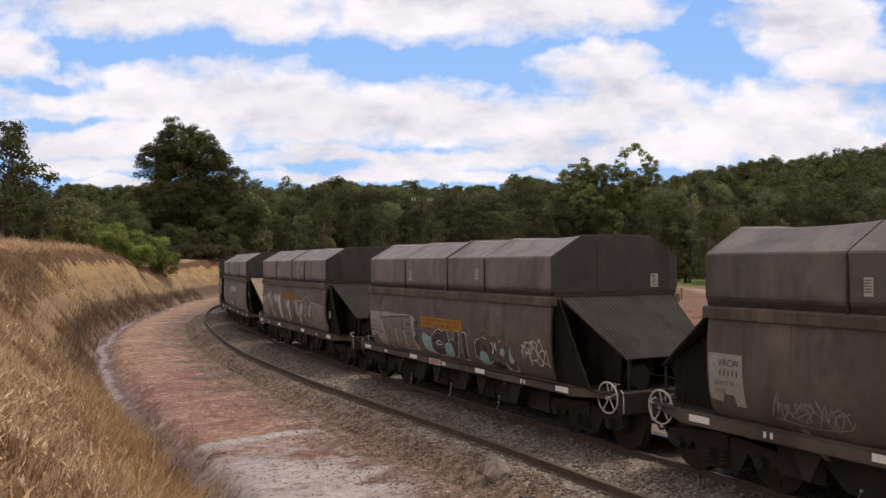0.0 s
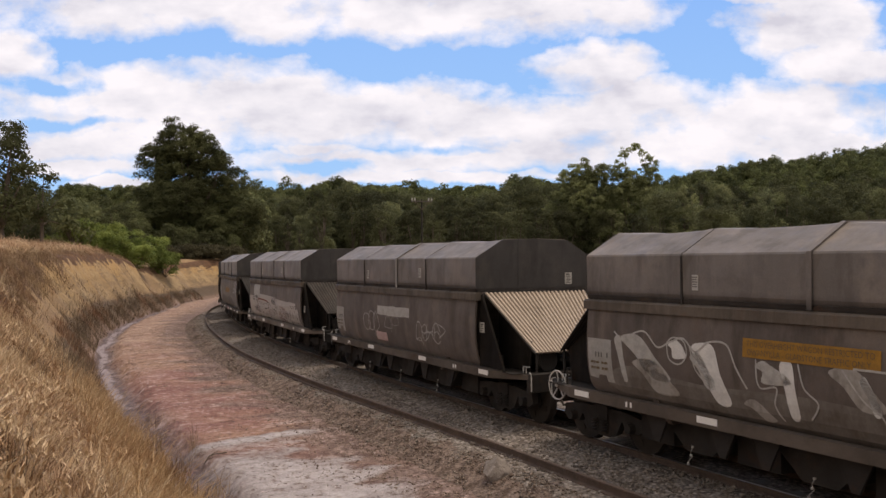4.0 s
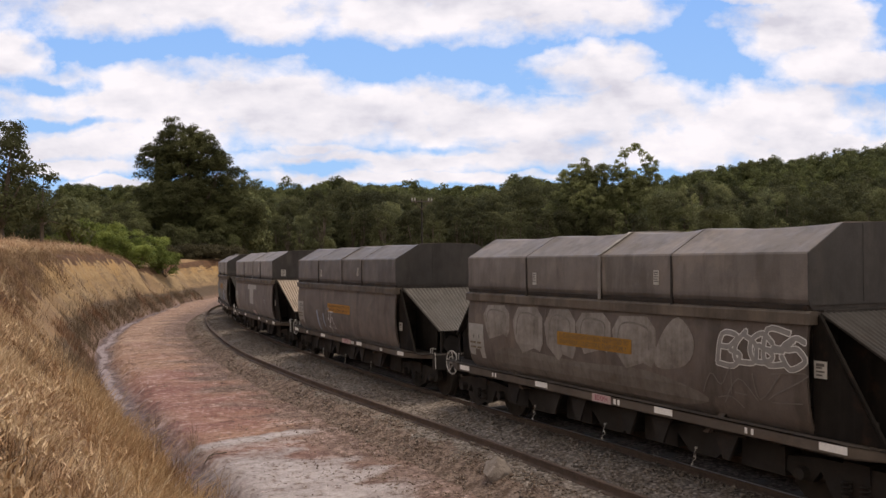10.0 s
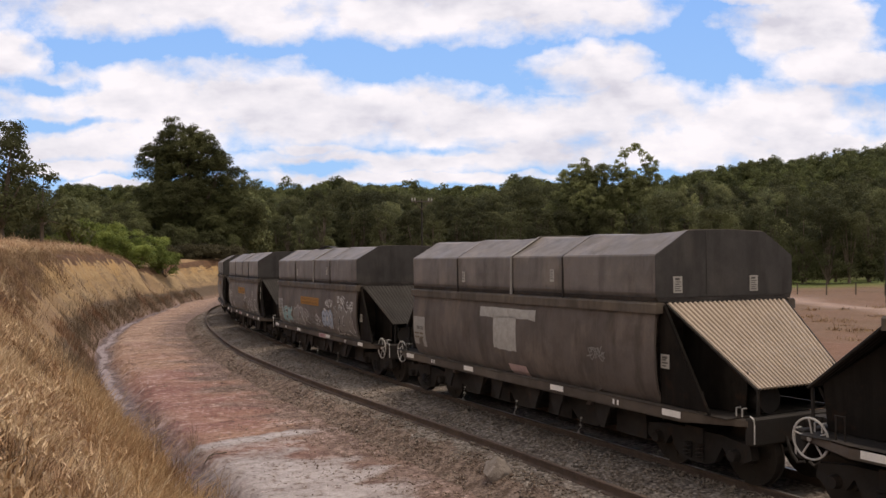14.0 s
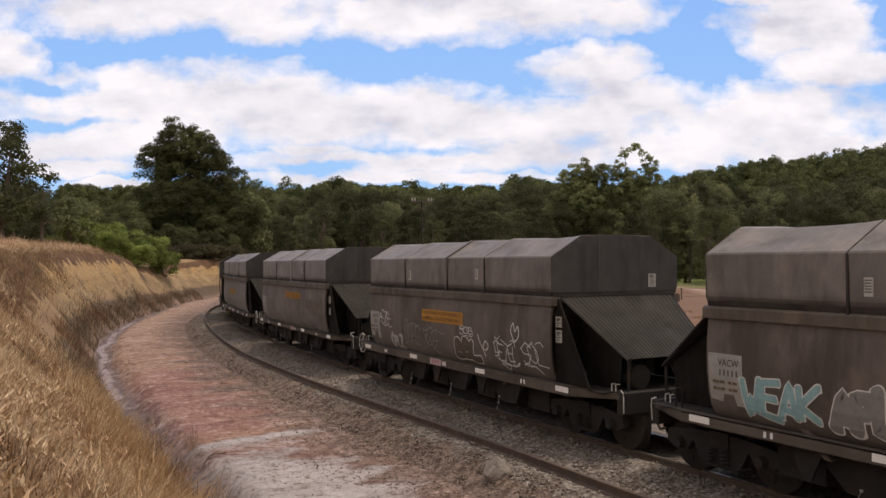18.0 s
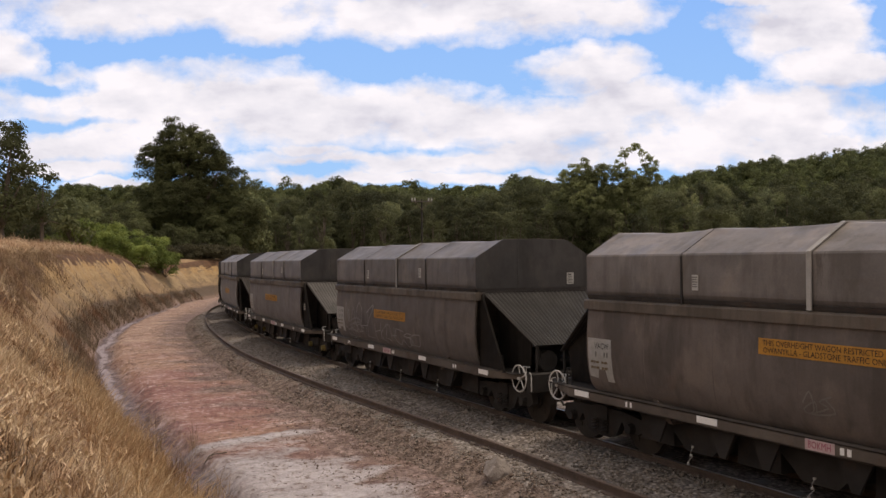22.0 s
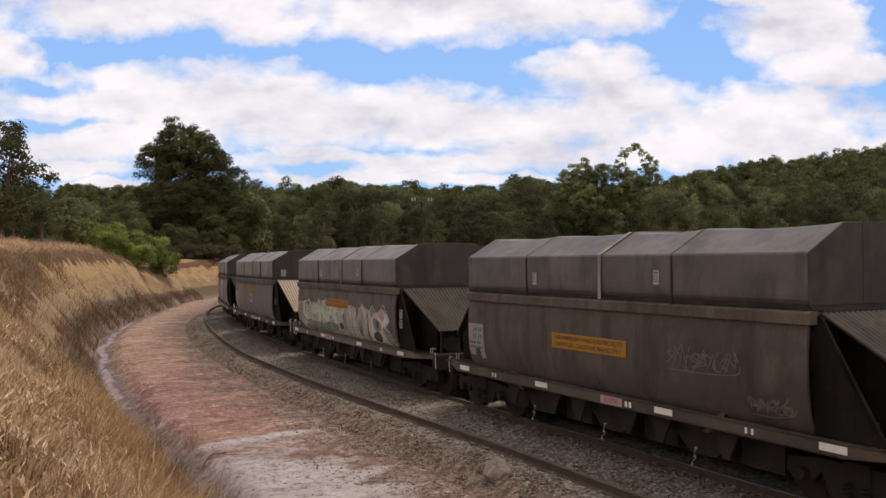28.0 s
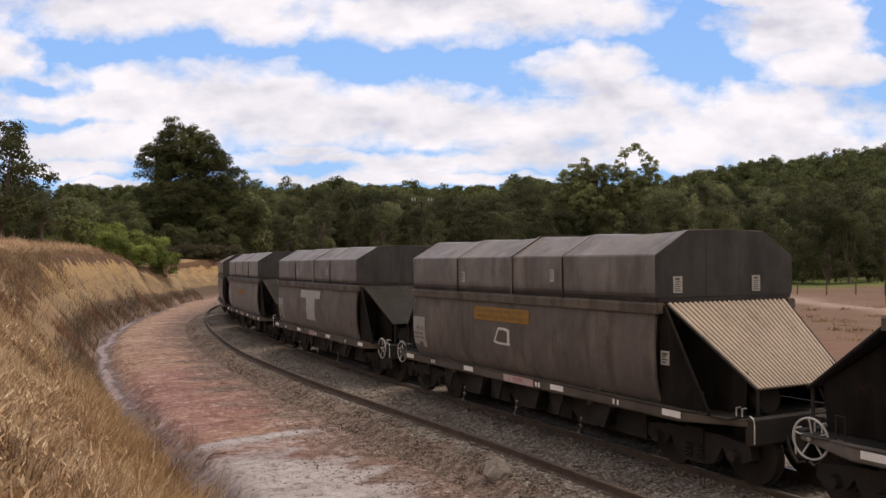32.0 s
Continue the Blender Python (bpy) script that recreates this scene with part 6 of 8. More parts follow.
word(-1, "GO SBER", 2.47, 3.05, 1.96, 2.12, "spray_white", 0.018, wild=0.16)
patch(-1, [(2.16, 1.82), (2.45, 1.62), (2.62, 1.90), (2.80, 1.78), (2.94, 1.94), (3.20, 1.72), (3.72, 1.86), (3.52, 1.58), (3.84, 1.16), (3.62, 1.12), (3.38, 1.22), (3.22, 1.10), (2.9, 1.12), (2.62, 1.08), (2.35, 1.10), (2.44, 1.40)], "spray_dark", 0.0042, "dark filling round fat letters", "spray_white", 0.03)
word(-1, "KGA", 2.18, 3.80, 1.08, 1.84, "spray_ink", 0.014, "greypaint", "spray_white", fat=0.17, lean=0.0, wild=0.08, sharp=True)
word(-1, "ELVES", 3.30, 3.78, 1.84, 1.98, "spray_white", 0.018, wild=0.16)
word(0, "MEZEL", -3.34, -2.64, 1.58, 1.86, "spray_white", 0.018, wild=0.19)
word(0, "OPLZ", -2.76, -2.02, 1.04, 1.38, "spray_grey", 0.012, "silver", fat=0.07, lean=0.1, sharp=True)
word(0, "DOPE SOG", -1.90, -0.30, 1.26, 1.66, "spray_grey", 0.017, lean=0.3, wild=0.19, drop=0.02)
sprayed_line(0, [(-0.5, 1.55), (-0.3, 1.62), (-0.08, 1.56), (0.1, 1.55)], "spray_grey", 0.018)
word(0, "SOG", 0.82, 1.28, 1.62, 1.78, "spray_white", 0.017, wild=0.16)
word(0, "BBL", 0.50, 1.62, 1.10, 1.58, "spray_white", 0.022, "side_plain", fat=0.14, lean=0.1, wild=0.06)
sprayed_line(0, [(1.52, 1.66), (1.62, 1.46), (1.78, 1.36), (1.90, 1.45), (1.80, 1.54), (1.70, 1.40), (1.76, 1.24)], "spray_white", 0.026)
word(0, "SEZEL", 2.13, 2.96, 1.22, 1.60, "spray_white", 0.019, lean=-0.2, wild=0.19, drop=0.04, sharp=True)
sprayed_line(0, [(2.20, 1.26), (2.5, 1.16), (2.85, 1.16), (2.97, 1.22)], "spray_white", 0.020)
sprayed_line(0, [(2.86, 1.60), (2.74, 1.80), (2.82, 1.95), (2.88, 1.80), (2.98, 1.90), (3.0, 1.72), (2.86, 1.60)], "spray_white", 0.026)
word(0, "SOL", 3.14, 3.82, 1.24, 1.60, "spray_white", 0.017, lean=-0.2, wild=0.19, sharp=True)
sprayed_line(0, [(3.30, 1.20), (3.48, 1.22), (3.68, 1.10)], "spray_white", 0.022)
for points_, paint_, width_ in (([(-2.00, 1.66), (-1.92, 1.4), (-1.84, 1.08)], "spray_blue", 0.13), ([(-1.88, 1.66), (-1.7, 1.67)], "spray_grey", 0.02), ([(-1.60, 1.66), (-1.60, 1.46), (-1.72, 1.42), (-1.58, 1.38), (-1.60, 1.12)], "spray_grey", 0.022),
                               ([(-1.42, 1.58), (-1.36, 1.36), (-1.30, 1.20)], "spray_blue", 0.085), ([(-1.16, 1.70), (-1.16, 1.5), (-1.10, 1.32)], "spray_grey", 0.026), ([(-1.06, 1.72), (-0.82, 1.76)], "spray_grey", 0.05),
                               ([(-0.90, 1.74), (-0.90, 1.50), (-1.0, 1.44), (-0.86, 1.42), (-0.84, 1.26), (-0.96, 1.22), (-0.80, 1.20), (-0.80, 1.06)], "spray_white", 0.024), ([(-0.80, 1.66), (-0.52, 1.66)], "spray_white", 0.028),
                               ([(-0.68, 1.66), (-0.78, 1.34), (-0.62, 1.52), (-0.50, 1.34), (-0.36, 1.18)], "spray_white", 0.026), ([(-0.72, 1.20), (-0.46, 1.22), (-0.64, 1.08)], "spray_grey", 0.024)):
    sprayed_line(-3, points_, paint_, width_)
word(2, "MASHZ", -3.22, -1.25, 1.22, 1.96, "spray_grey", 0.019, lean=0.1, wild=0.19, drop=0.10)
word(2, "UBE", -3.05, -1.9, 1.10, 1.45, "spray_grey", 0.018, lean=0.1, wild=0.16)
word(2, "HKAIC", -1.10, 0.50, 1.12, 1.58, "spray_grey", 0.020, lean=0.2, wild=0.16)
word(2, "SO", 0.62, 1.35, 1.14, 1.46, "spray_grey", 0.020, wild=0.14)
# the broad mural
patch(5, [(-3.45, 1.04), (-3.48, 1.78), (-2.9, 1.92), (-2.2, 1.88), (-1.4, 1.97), (-0.4, 1.92), (0.8, 1.92), (1.5, 1.86), (1.8, 1.96), (2.35, 1.84), (2.9, 1.80), (3.2, 1.92), (3.65, 1.66), (3.40, 1.46), (3.80, 1.16), (3.84, 1.04), (2.0, 1.02), (-1.0, 1.02)], "wash", 0.0024, "washed-out grey-green ground of a mural")
for a_, b_, z_ in ((-3.0, -2.6, 1.90), (-2.0, -1.6, 1.94), (-1.35, -0.95, 1.97)):
    patch(5, [(a_, z_ - 0.06), ((a_ + b_) / 2, z_ + 0.07), (b_, z_ - 0.06), ((a_ + b_) / 2, z_ - 0.10)], "wash", 0.003, "pale cloud shape on the mural's edge")
word(5, "UMNR", -3.42, -0.05, 1.30, 1.92, "mural_dark", 0.020, "mural_green", fat=0.26, lean=0.0, wild=0.08, drop=-0.06, shine="spray_grey", sharp=True)
for shape_, paint_ in (([(-3.3, 1.10), (-2.4, 1.30), (-1.5, 1.28), (-0.6, 1.36), (-0.1, 1.20), (-1.2, 1.06), (-2.6, 1.05)], "mural_teal"),
                       ([(0.10, 1.80), (0.7, 1.86), (1.35, 1.82), (1.45, 1.50), (1.1, 1.25), (0.75, 1.45), (0.35, 1.35), (0.05, 1.5)], "wash"),
                       ([(1.52, 1.66), (1.72, 1.78), (2.05, 1.62), (2.1, 1.2), (1.8, 1.06), (1.5, 1.12), (1.42, 1.4)], "wash"),
                       ([(2.30, 1.72), (2.70, 1.66), (3.0, 1.72), (3.25, 1.88), (3.5, 1.72), (3.62, 1.64), (3.3, 1.50), (3.1, 1.36), (3.35, 1.18), (2.9, 1.04), (2.4, 1.08), (2.25, 1.4)], "mural_pale")):
    patch(5, shape_, paint_, 0.0045, "broad washed shape of the mural", "spray_grey", 0.012)
for shape_, paint_ in (([(0.30, 1.62), (0.52, 1.66), (0.62, 1.46), (0.46, 1.30), (0.34, 1.44)], "mural_teal"), ([(0.0, 1.36), (0.24, 1.40), (0.30, 1.26), (0.06, 1.22)], "mural_dark"),
                       ([(1.52, 1.46), (1.68, 1.58), (1.86, 1.42), (1.78, 1.18), (1.58, 1.16)], "mural_teal"), ([(1.62, 1.36), (1.72, 1.38), (1.72, 1.22), (1.62, 1.22)], "mural_ochre"),
                       ([(1.76, 2.00), (2.02, 1.88), (2.44, 1.82), (2.26, 1.62), (2.12, 1.46), (1.98, 1.66)], "mural_pale"), ([(1.36, 1.94), (1.5, 1.96), (1.52, 1.72), (1.40, 1.62)], "mural_ochre"),
                       ([(2.12, 1.80), (2.24, 1.78), (2.26, 1.3), (2.24, 1.04), (2.12, 1.06), (2.16, 1.4)], "mural_ochre"),
                       ([(2.36, 1.86), (2.55, 1.92), (2.62, 1.80), (2.48, 1.68), (2.38, 1.74)], "mural_teal"),
                       ([(2.60, 1.66), (3.02, 1.60), (3.08, 1.40), (2.78, 1.34), (2.62, 1.46)], "mural_teal"), ([(3.04, 1.80), (3.22, 1.88), (3.34, 1.70), (3.2, 1.62), (3.06, 1.68)], "mural_pink"),
                       ([(2.55, 1.26), (2.9, 1.34), (3.1, 1.22), (2.95, 1.08), (2.6, 1.10)], "mural_dark"), ([(3.24, 1.46), (3.48, 1.44), (3.70, 1.28), (3.84, 1.14), (3.66, 1.06), (3.4, 1.2)], "mural_teal"),
                       ([(-0.2, 1.90), (0.05, 1.96), (0.2, 1.88), (0.0, 1.80)], "mural_ochre"), ([(-3.2, 1.84), (-2.6, 1.90), (-2.2, 1.84), (-2.8, 1.80)], "mural_ochre")):
    patch(5, shape_, paint_, 0.0075, "sprayed shape of the mural", "spray_grey" if paint_ in ("mural_teal", "mural_pale") else "", 0.012)
patch(5, [(2.78, 1.58), (2.94, 1.58), (2.92, 1.44), (2.80, 1.44)], "mural_dark", 0.0105, "dark eye shape of the mural")
sprayed_line(5, [(2.36, 1.70), (2.5, 1.96), (2.8, 1.82), (3.05, 1.86), (3.26, 2.02), (3.45, 1.86), (3.64, 1.68), (3.52, 1.56), (3.30, 1.48), (3.62, 1.38), (3.84, 1.16)], "spray_white", 0.016)
sprayed_line(5, [(1.78, 2.0), (1.92, 1.7), (2.1, 1.5), (2.2, 1.62), (2.46, 1.80)], "spray_white", 0.014)


def scatter_stones(name, n, s0, s1, a, b, size, z, seed, label, rare=-0.3, material="stone"):
    """Loose angular stones along the line between the distances a and b from its centre."""
    r = np.random.RandomState(seed)
    s = s0 + (s1 - s0) * r.rand(n) ** 1.5
    lat = r.uniform(a, b, n) if b - a > 2.5 else a + np.abs(r.normal(0, b - a, n))
    patch = waves(s * 1.0, lat * 2.0, 2.5, seed) + 0.8 * waves(s * 3.0, lat * 4.0, 2.0, seed + 1) + r.normal(0, 0.35, n) > rare
    s, lat = s[patch], lat[patch]
    n = len(s)
    p = along(s, lat)
    p[:, 2] = z(s, lat, p)
    base = np.array([(1, 0, 0), (-1, 0, 0), (0, 1, 0), (0, -1, 0), (0, 0, 1), (0, 0, -1)], float)
    tri = np.array([(0, 2, 4), (2, 1, 4), (1, 3, 4), (3, 0, 4), (2, 0, 5), (1, 2, 5), (3, 1, 5), (0, 3, 5)])
    v = base[None] * r.uniform(0.6, 1.3, (n, 6, 1)) * (size * r.lognormal(0, 0.35, (n, 1, 1))) * np.array([1, 1, 0.75])
    v = v + r.normal(0, 0.18, (n, 6, 3)) * size
    ang = r.uniform(0, math.tau, n)
    c, sn = np.cos(ang)[:, None], np.sin(ang)[:, None]
    x, y = v[:, :, 0] * c - v[:, :, 1] * sn, v[:, :, 0] * sn + v[:, :, 1] * c
    v = np.stack([x, y, v[:, :, 2]], -1) + p[:, None]
    me = bpy.data.meshes.new(name)
    me.vertices.add(n * 6)
    me.vertices.foreach_set("co", v.astype(np.float32).ravel())
    idx = (tri[None] + (np.arange(n) * 6)[:, None, None]).reshape(-1, 3)
    me.loops.add(idx.size)
    me.loops.foreach_set("vertex_index", idx.astype(np.int32).ravel())
    me.polygons.add(len(idx))
    me.polygons.foreach_set("loop_start", np.arange(0, idx.size, 3, dtype=np.int32))
    me.update()
    me.materials.append(M[material])
    return tagged(new(name, me), label, "stones", kind="stuff")


def bed_height(s, lat, p):
    return np.interp(np.abs(lat), [0, 0.6, 0.72, 1.1, 1.5, 2.0, 2.68, 2.85, 3.05, 3.3, 3.6], [-0.16, -0.13, -0.07, -0.065, -0.10, -0.19, -0.245, -0.33, -0.45, -0.56, -0.68]) + 0.012


def verge_height(s, lat, p):
    return np.maximum(height(p[:, 0], p[:, 1]), np.where(np.abs(lat) < 3.6, bed_height(s, lat, p), -9)) + 0.004


scatter_stones("ballast_stones", 30000, -9, 44, 0.7, 2.6, 0.021, bed_height, 31, "loose grey crushed stones on the ballast shoulder")
scatter_stones("ballast_stones", 14000, -7, 36, 2.45, 3.3, 0.016, verge_height, 34, "loose stones strewn over the brown dirt verge", 0.1, "verge_stone")
scatter_stones("gravel", 9000, -5, 40, 3.2, 4.2, 0.013, verge_height, 32, "scattered gravel on the bare formation", 0.2, "verge_stone")
scatter_stones("clods", 9000, -4, 36, 3.4, 7.2, 0.011, verge_height, 35, "scattered clods and pebbles on the red formation", 0.7, "verge_stone")


def sleepers():
    """Sleepers whose ends show beside the near rail."""
    bm = bmesh.new()
    box(bm, -1.05, 1.05, -0.115, 0.115, -0.13, 0.0, 0.012)
    me = bpy.data.meshes.new("sleeper")
    bm.to_mesh(me)
    bm.free()
    me.materials.append(M["sleeper"])
    for i in range(150):
        s = -20 + 0.66 * i
        a, b = along(s, 1.0), along(s, -1.0)
        ob = new("sleeper", me)
        c = (a + b) / 2
        ob.matrix_basis = pose(c[0], c[1], -0.151, 0, 0, math.degrees(math.atan2(a[1] - b[1], a[0] - b[0])))
        tagged(ob, "weathered sleeper bedded in the ballast under the rails", "sleeper", "sleepers of the track")


sleepers()


def boulder(x, y, wide, tall, name="boulder", seed=1):
    bm = bmesh.new()
    bmesh.ops.create_icosphere(bm, subdivisions=4, radius=1.0)
    for v in bm.verts:
        q = v.co.copy()
        n = noise.noise(q * 1.1 + Vector((seed, 0, 0))) * 0.42 + noise.noise(q * 2.6 + Vector((0, seed, 0))) * 0.16 + noise.noise(q * 7.0) * 0.05
        v.co *= 1 + n
        for way, far in (((0.6, -0.5, 0.62), 0.66), ((-0.75, -0.35, 0.55), 0.62), ((0.1, -0.95, 0.3), 0.72), ((0.9, 0.1, 0.4), 0.78)):
            over = v.co.dot(Vector(way).normalized()) - far
            if over > 0:
                v.co -= Vector(way).normalized() * over * 0.85
        v.co.x *= wide / 2
        v.co.y *= wide / 2.6
        v.co.z *= tall / 1.7
    ob = part(name, bm, M["boulder"])
    s, d = line_of([x], [y])
    ob.location = (x, y, float(bed_height(s, d, None)[0]) + tall * 0.30)
    return tagged(ob, "single rough brown boulder lying beside the spare rail", "rock")


boulder(0.84, 13.25, 0.46, 0.32)


def stick(points, r):
    """A dead twig lying on the ground, with a side shoot."""
    bm = bmesh.new()
    way = [(x, y, float(height(np.array([x]), np.array([y]))[0]) + 0.015 + lift) for x, y, lift in points]
    sweep(bm, way, r, 5)
    a, b = Vector(way[1]), Vector(way[2])
    tube(bm, a, a + (b - a) * 0.6 + Vector((0.05, 0.10, 0.05)), r * 0.7, r * 0.3, 5)
    return tagged(part("stick", bm, M["bark"]), "dark dead twig lying on the washed ground", "stick")


stick([(-2.42, 18.80, 0.0), (-2.28, 19.02, 0.02), (-2.14, 19.22, 0.03), (-2.0, 19.42, 0.06)], 0.014)
stick([(-4.50, 15.62, 0.0), (-4.38, 15.72, 0.03), (-4.25, 15.80, 0.02), (-4.12, 15.95, 0.0)], 0.011)


# ---- grass ----
def blades(name, n, place, length, width, material, label, seed, lean=0.9, drift=0.0, lift=0.0, wild=1.2):
    """Thin bent blades of dry grass, each two joined triangles wide at the foot."""
    r = np.random.RandomState(seed)
    x, y = place(r, n)
    n = len(x)
    z = height(x, y) - 0.02 + lift * r.uniform(0.4, 1.2, n)
    a = r.uniform(0, math.tau, n)
    h = length * r.lognormal(0, 0.35, n)
    out = h * lean * r.uniform(0.2, 1.2, n)
    way = (a + r.normal(0, 0.5, n)) if not drift else r.normal(drift, wild, n)
    wx, wy = np.cos(a) * width, np.sin(a) * width
    tip = np.stack([x - np.sin(way) * out, y + np.cos(way) * out, z + h], -1)
    mid = np.stack([x - np.sin(way) * out * 0.3, y + np.cos(way) * out * 0.3, z + h * 0.6], -1)
    side = np.stack([wx, wy, 0 * wx], -1)
    foot = np.stack([x, y, z], -1)
    return tagged(quads(name, np.stack([foot - side, mid - side * 0.8, tip, mid + side * 0.8, foot + side], 1), material, 5), label, "grass", kind="stuff")


def clumped(s0, s1, a, b, clumps, spread):
    def place(r, n):
        cs, cl = r.uniform(s0, s1, clumps), r.uniform(a, b, clumps)
        i = r.randint(clumps, size=n)
        ss = cs[i] + r.normal(0, spread, n)
        p = along(ss, np.maximum(cl[i] + r.normal(0, spread, n), a - 0.15) + np.interp(ss, [50, 59.5, 73, 80, 110], [0, 1.0, 4.6, 7.0, 12.0]))
        far = np.hypot(p[:, 0], p[:, 1]) > 3.2
        return p[far, 0], p[far, 1]
    return place


DOWNHILL = -1.9
blades("dry_grass", 46000, clumped(-13, 15, 7.5, 13.5, 2200, 0.24), 0.15, 0.006, M["hay"], "matted dry golden grass on the cutting slope", 41, 1.1, DOWNHILL, 0.0, 2.4)
blades("dry_grass", 9000, clumped(-6, 12, 7.35, 8.3, 160, 0.16), 0.34, 0.0055, M["hay_orange"], "tall orange grass tufts leaning over the drain", 49, 0.9, DOWNHILL, 0.0, 1.3)
blades("dry_grass", 5200, clumped(-7, 9.5, 7.0, 7.6, 120, 0.13), 0.30, 0.0055, M["hay_orange"], "orange grass tufts hanging into the drain", 53, 1.0, DOWNHILL, 0.0, 1.3)
blades("dry_grass", 7000, clumped(-12, 15, 7.5, 12.5, 230, 0.10), 0.36, 0.0055, M["hay_pale"], "pale taller tufts standing out of the matted grass", 54, 0.7, DOWNHILL, 0.0, 1.2)
blades("seed_heads", 3500, clumped(-6, 13, 7.3, 8.4, 400, 0.16), 0.05, 0.008, M["hay_pale"], "pale seed heads above the tufts", 52, 1.5, DOWNHILL, 0.3, 2.4)
blades("dry_grass", 12000, clumped(13, 38, 9.3, 11.2, 700, 0.25), 0.20, 0.008, M["hay_dark"], "dull brown grass on the shoulder of the bank", 50, 1.0)
blades("dry_grass", 10000, clumped(-13, 0, 7.6, 13.0, 900, 0.3), 0.17, 0.006, M["hay"], "dry golden grass on the near slope", 51, 1.1, DOWNHILL, 0.0, 2.4)
blades("dry_grass", 15000, clumped(-13, 16, 7.4, 13.5, 420, 0.20), 0.15, 0.006, M["hay_dark"], "matted brown grass on the cutting slope", 45, 1.8, DOWNHILL)
blades("seed_heads", 25000, clumped(-13, 16, 7.35, 12.6, 1500, 0.20), 0.062, 0.011, M["hay_pale"], "pale seed heads among the dry grass", 46, 1.5, DOWNHILL, 0.16, 2.4)
blades("dry_grass", 26000, clumped(12, 62, 11.4, 26, 1500, 0.4), 0.24, 0.010, M["hay"], "dry grass on top of the cutting", 42)
blades("dry_grass", 15000, clumped(10, 75, 7.45, 8.3, 420, 0.26), 0.30, 0.008, M["weeds"], "dull brown weeds at the foot of the cutting", 43)
blades("dry_grass", 5000, clumped(12, 75, 10.5, 11.4, 400, 0.2), 0.22, 0.008, M["hay_dark"], "brown grass hanging over the crest", 44)
blades("dry_grass", 2500, clumped(14, 62, 8.4, 10.2, 160, 0.16), 0.16, 0.007, M["hay_dark"], "sparse tufts on the clay face", 47)
blades("drain_weeds", 1500, clumped(-4, 11, 6.6, 7.5, 45, 0.12), 0.17, 0.005, M["hay_dark"], "dead brown weeds in the drain", 48, 1.4)
blades("drain_weeds", 420, clumped(-4, 7, 6.3, 7.3, 16, 0.05), 0.42, 0.004, M["hay_dark"], "thin dead stalks standing in the drain", 55, 0.5)
blades("seed_heads", 7000, clumped(-9, 12, 7.3, 11.5, 900, 0.15), 0.075, 0.014, M["hay_pale"], "larger pale seed heads bent over the grass", 57, 2.0, DOWNHILL, 0.20, 1.6)
blades("dead_shrub", 1500, clumped(-9, 11, 8.4, 11.0, 9, 0.17), 0.26, 0.005, M["weeds"], "dark twiggy dead shrubs in the grass", 56, 1.3)


# ---- distance ----
def skyline(u):
    """Tangent of the height of the treetops over the eye, by direction."""
    px = 784 + 1486 * np.asarray(u)
    y = np.interp(px, [-80, 60, 115, 180, 240, 445, 500, 545, 600, 640, 700, 760, 860, 915, 960, 1000, 1170, 1300, 1420, 1500, 1620, 1900],
                  [300, 300, 338, 332, 345, 335, 338, 325, 316, 322, 328, 335, 336, 320, 316, 318, 304, 288, 274, 262, 262, 262])
    return (466 - y) / 1486


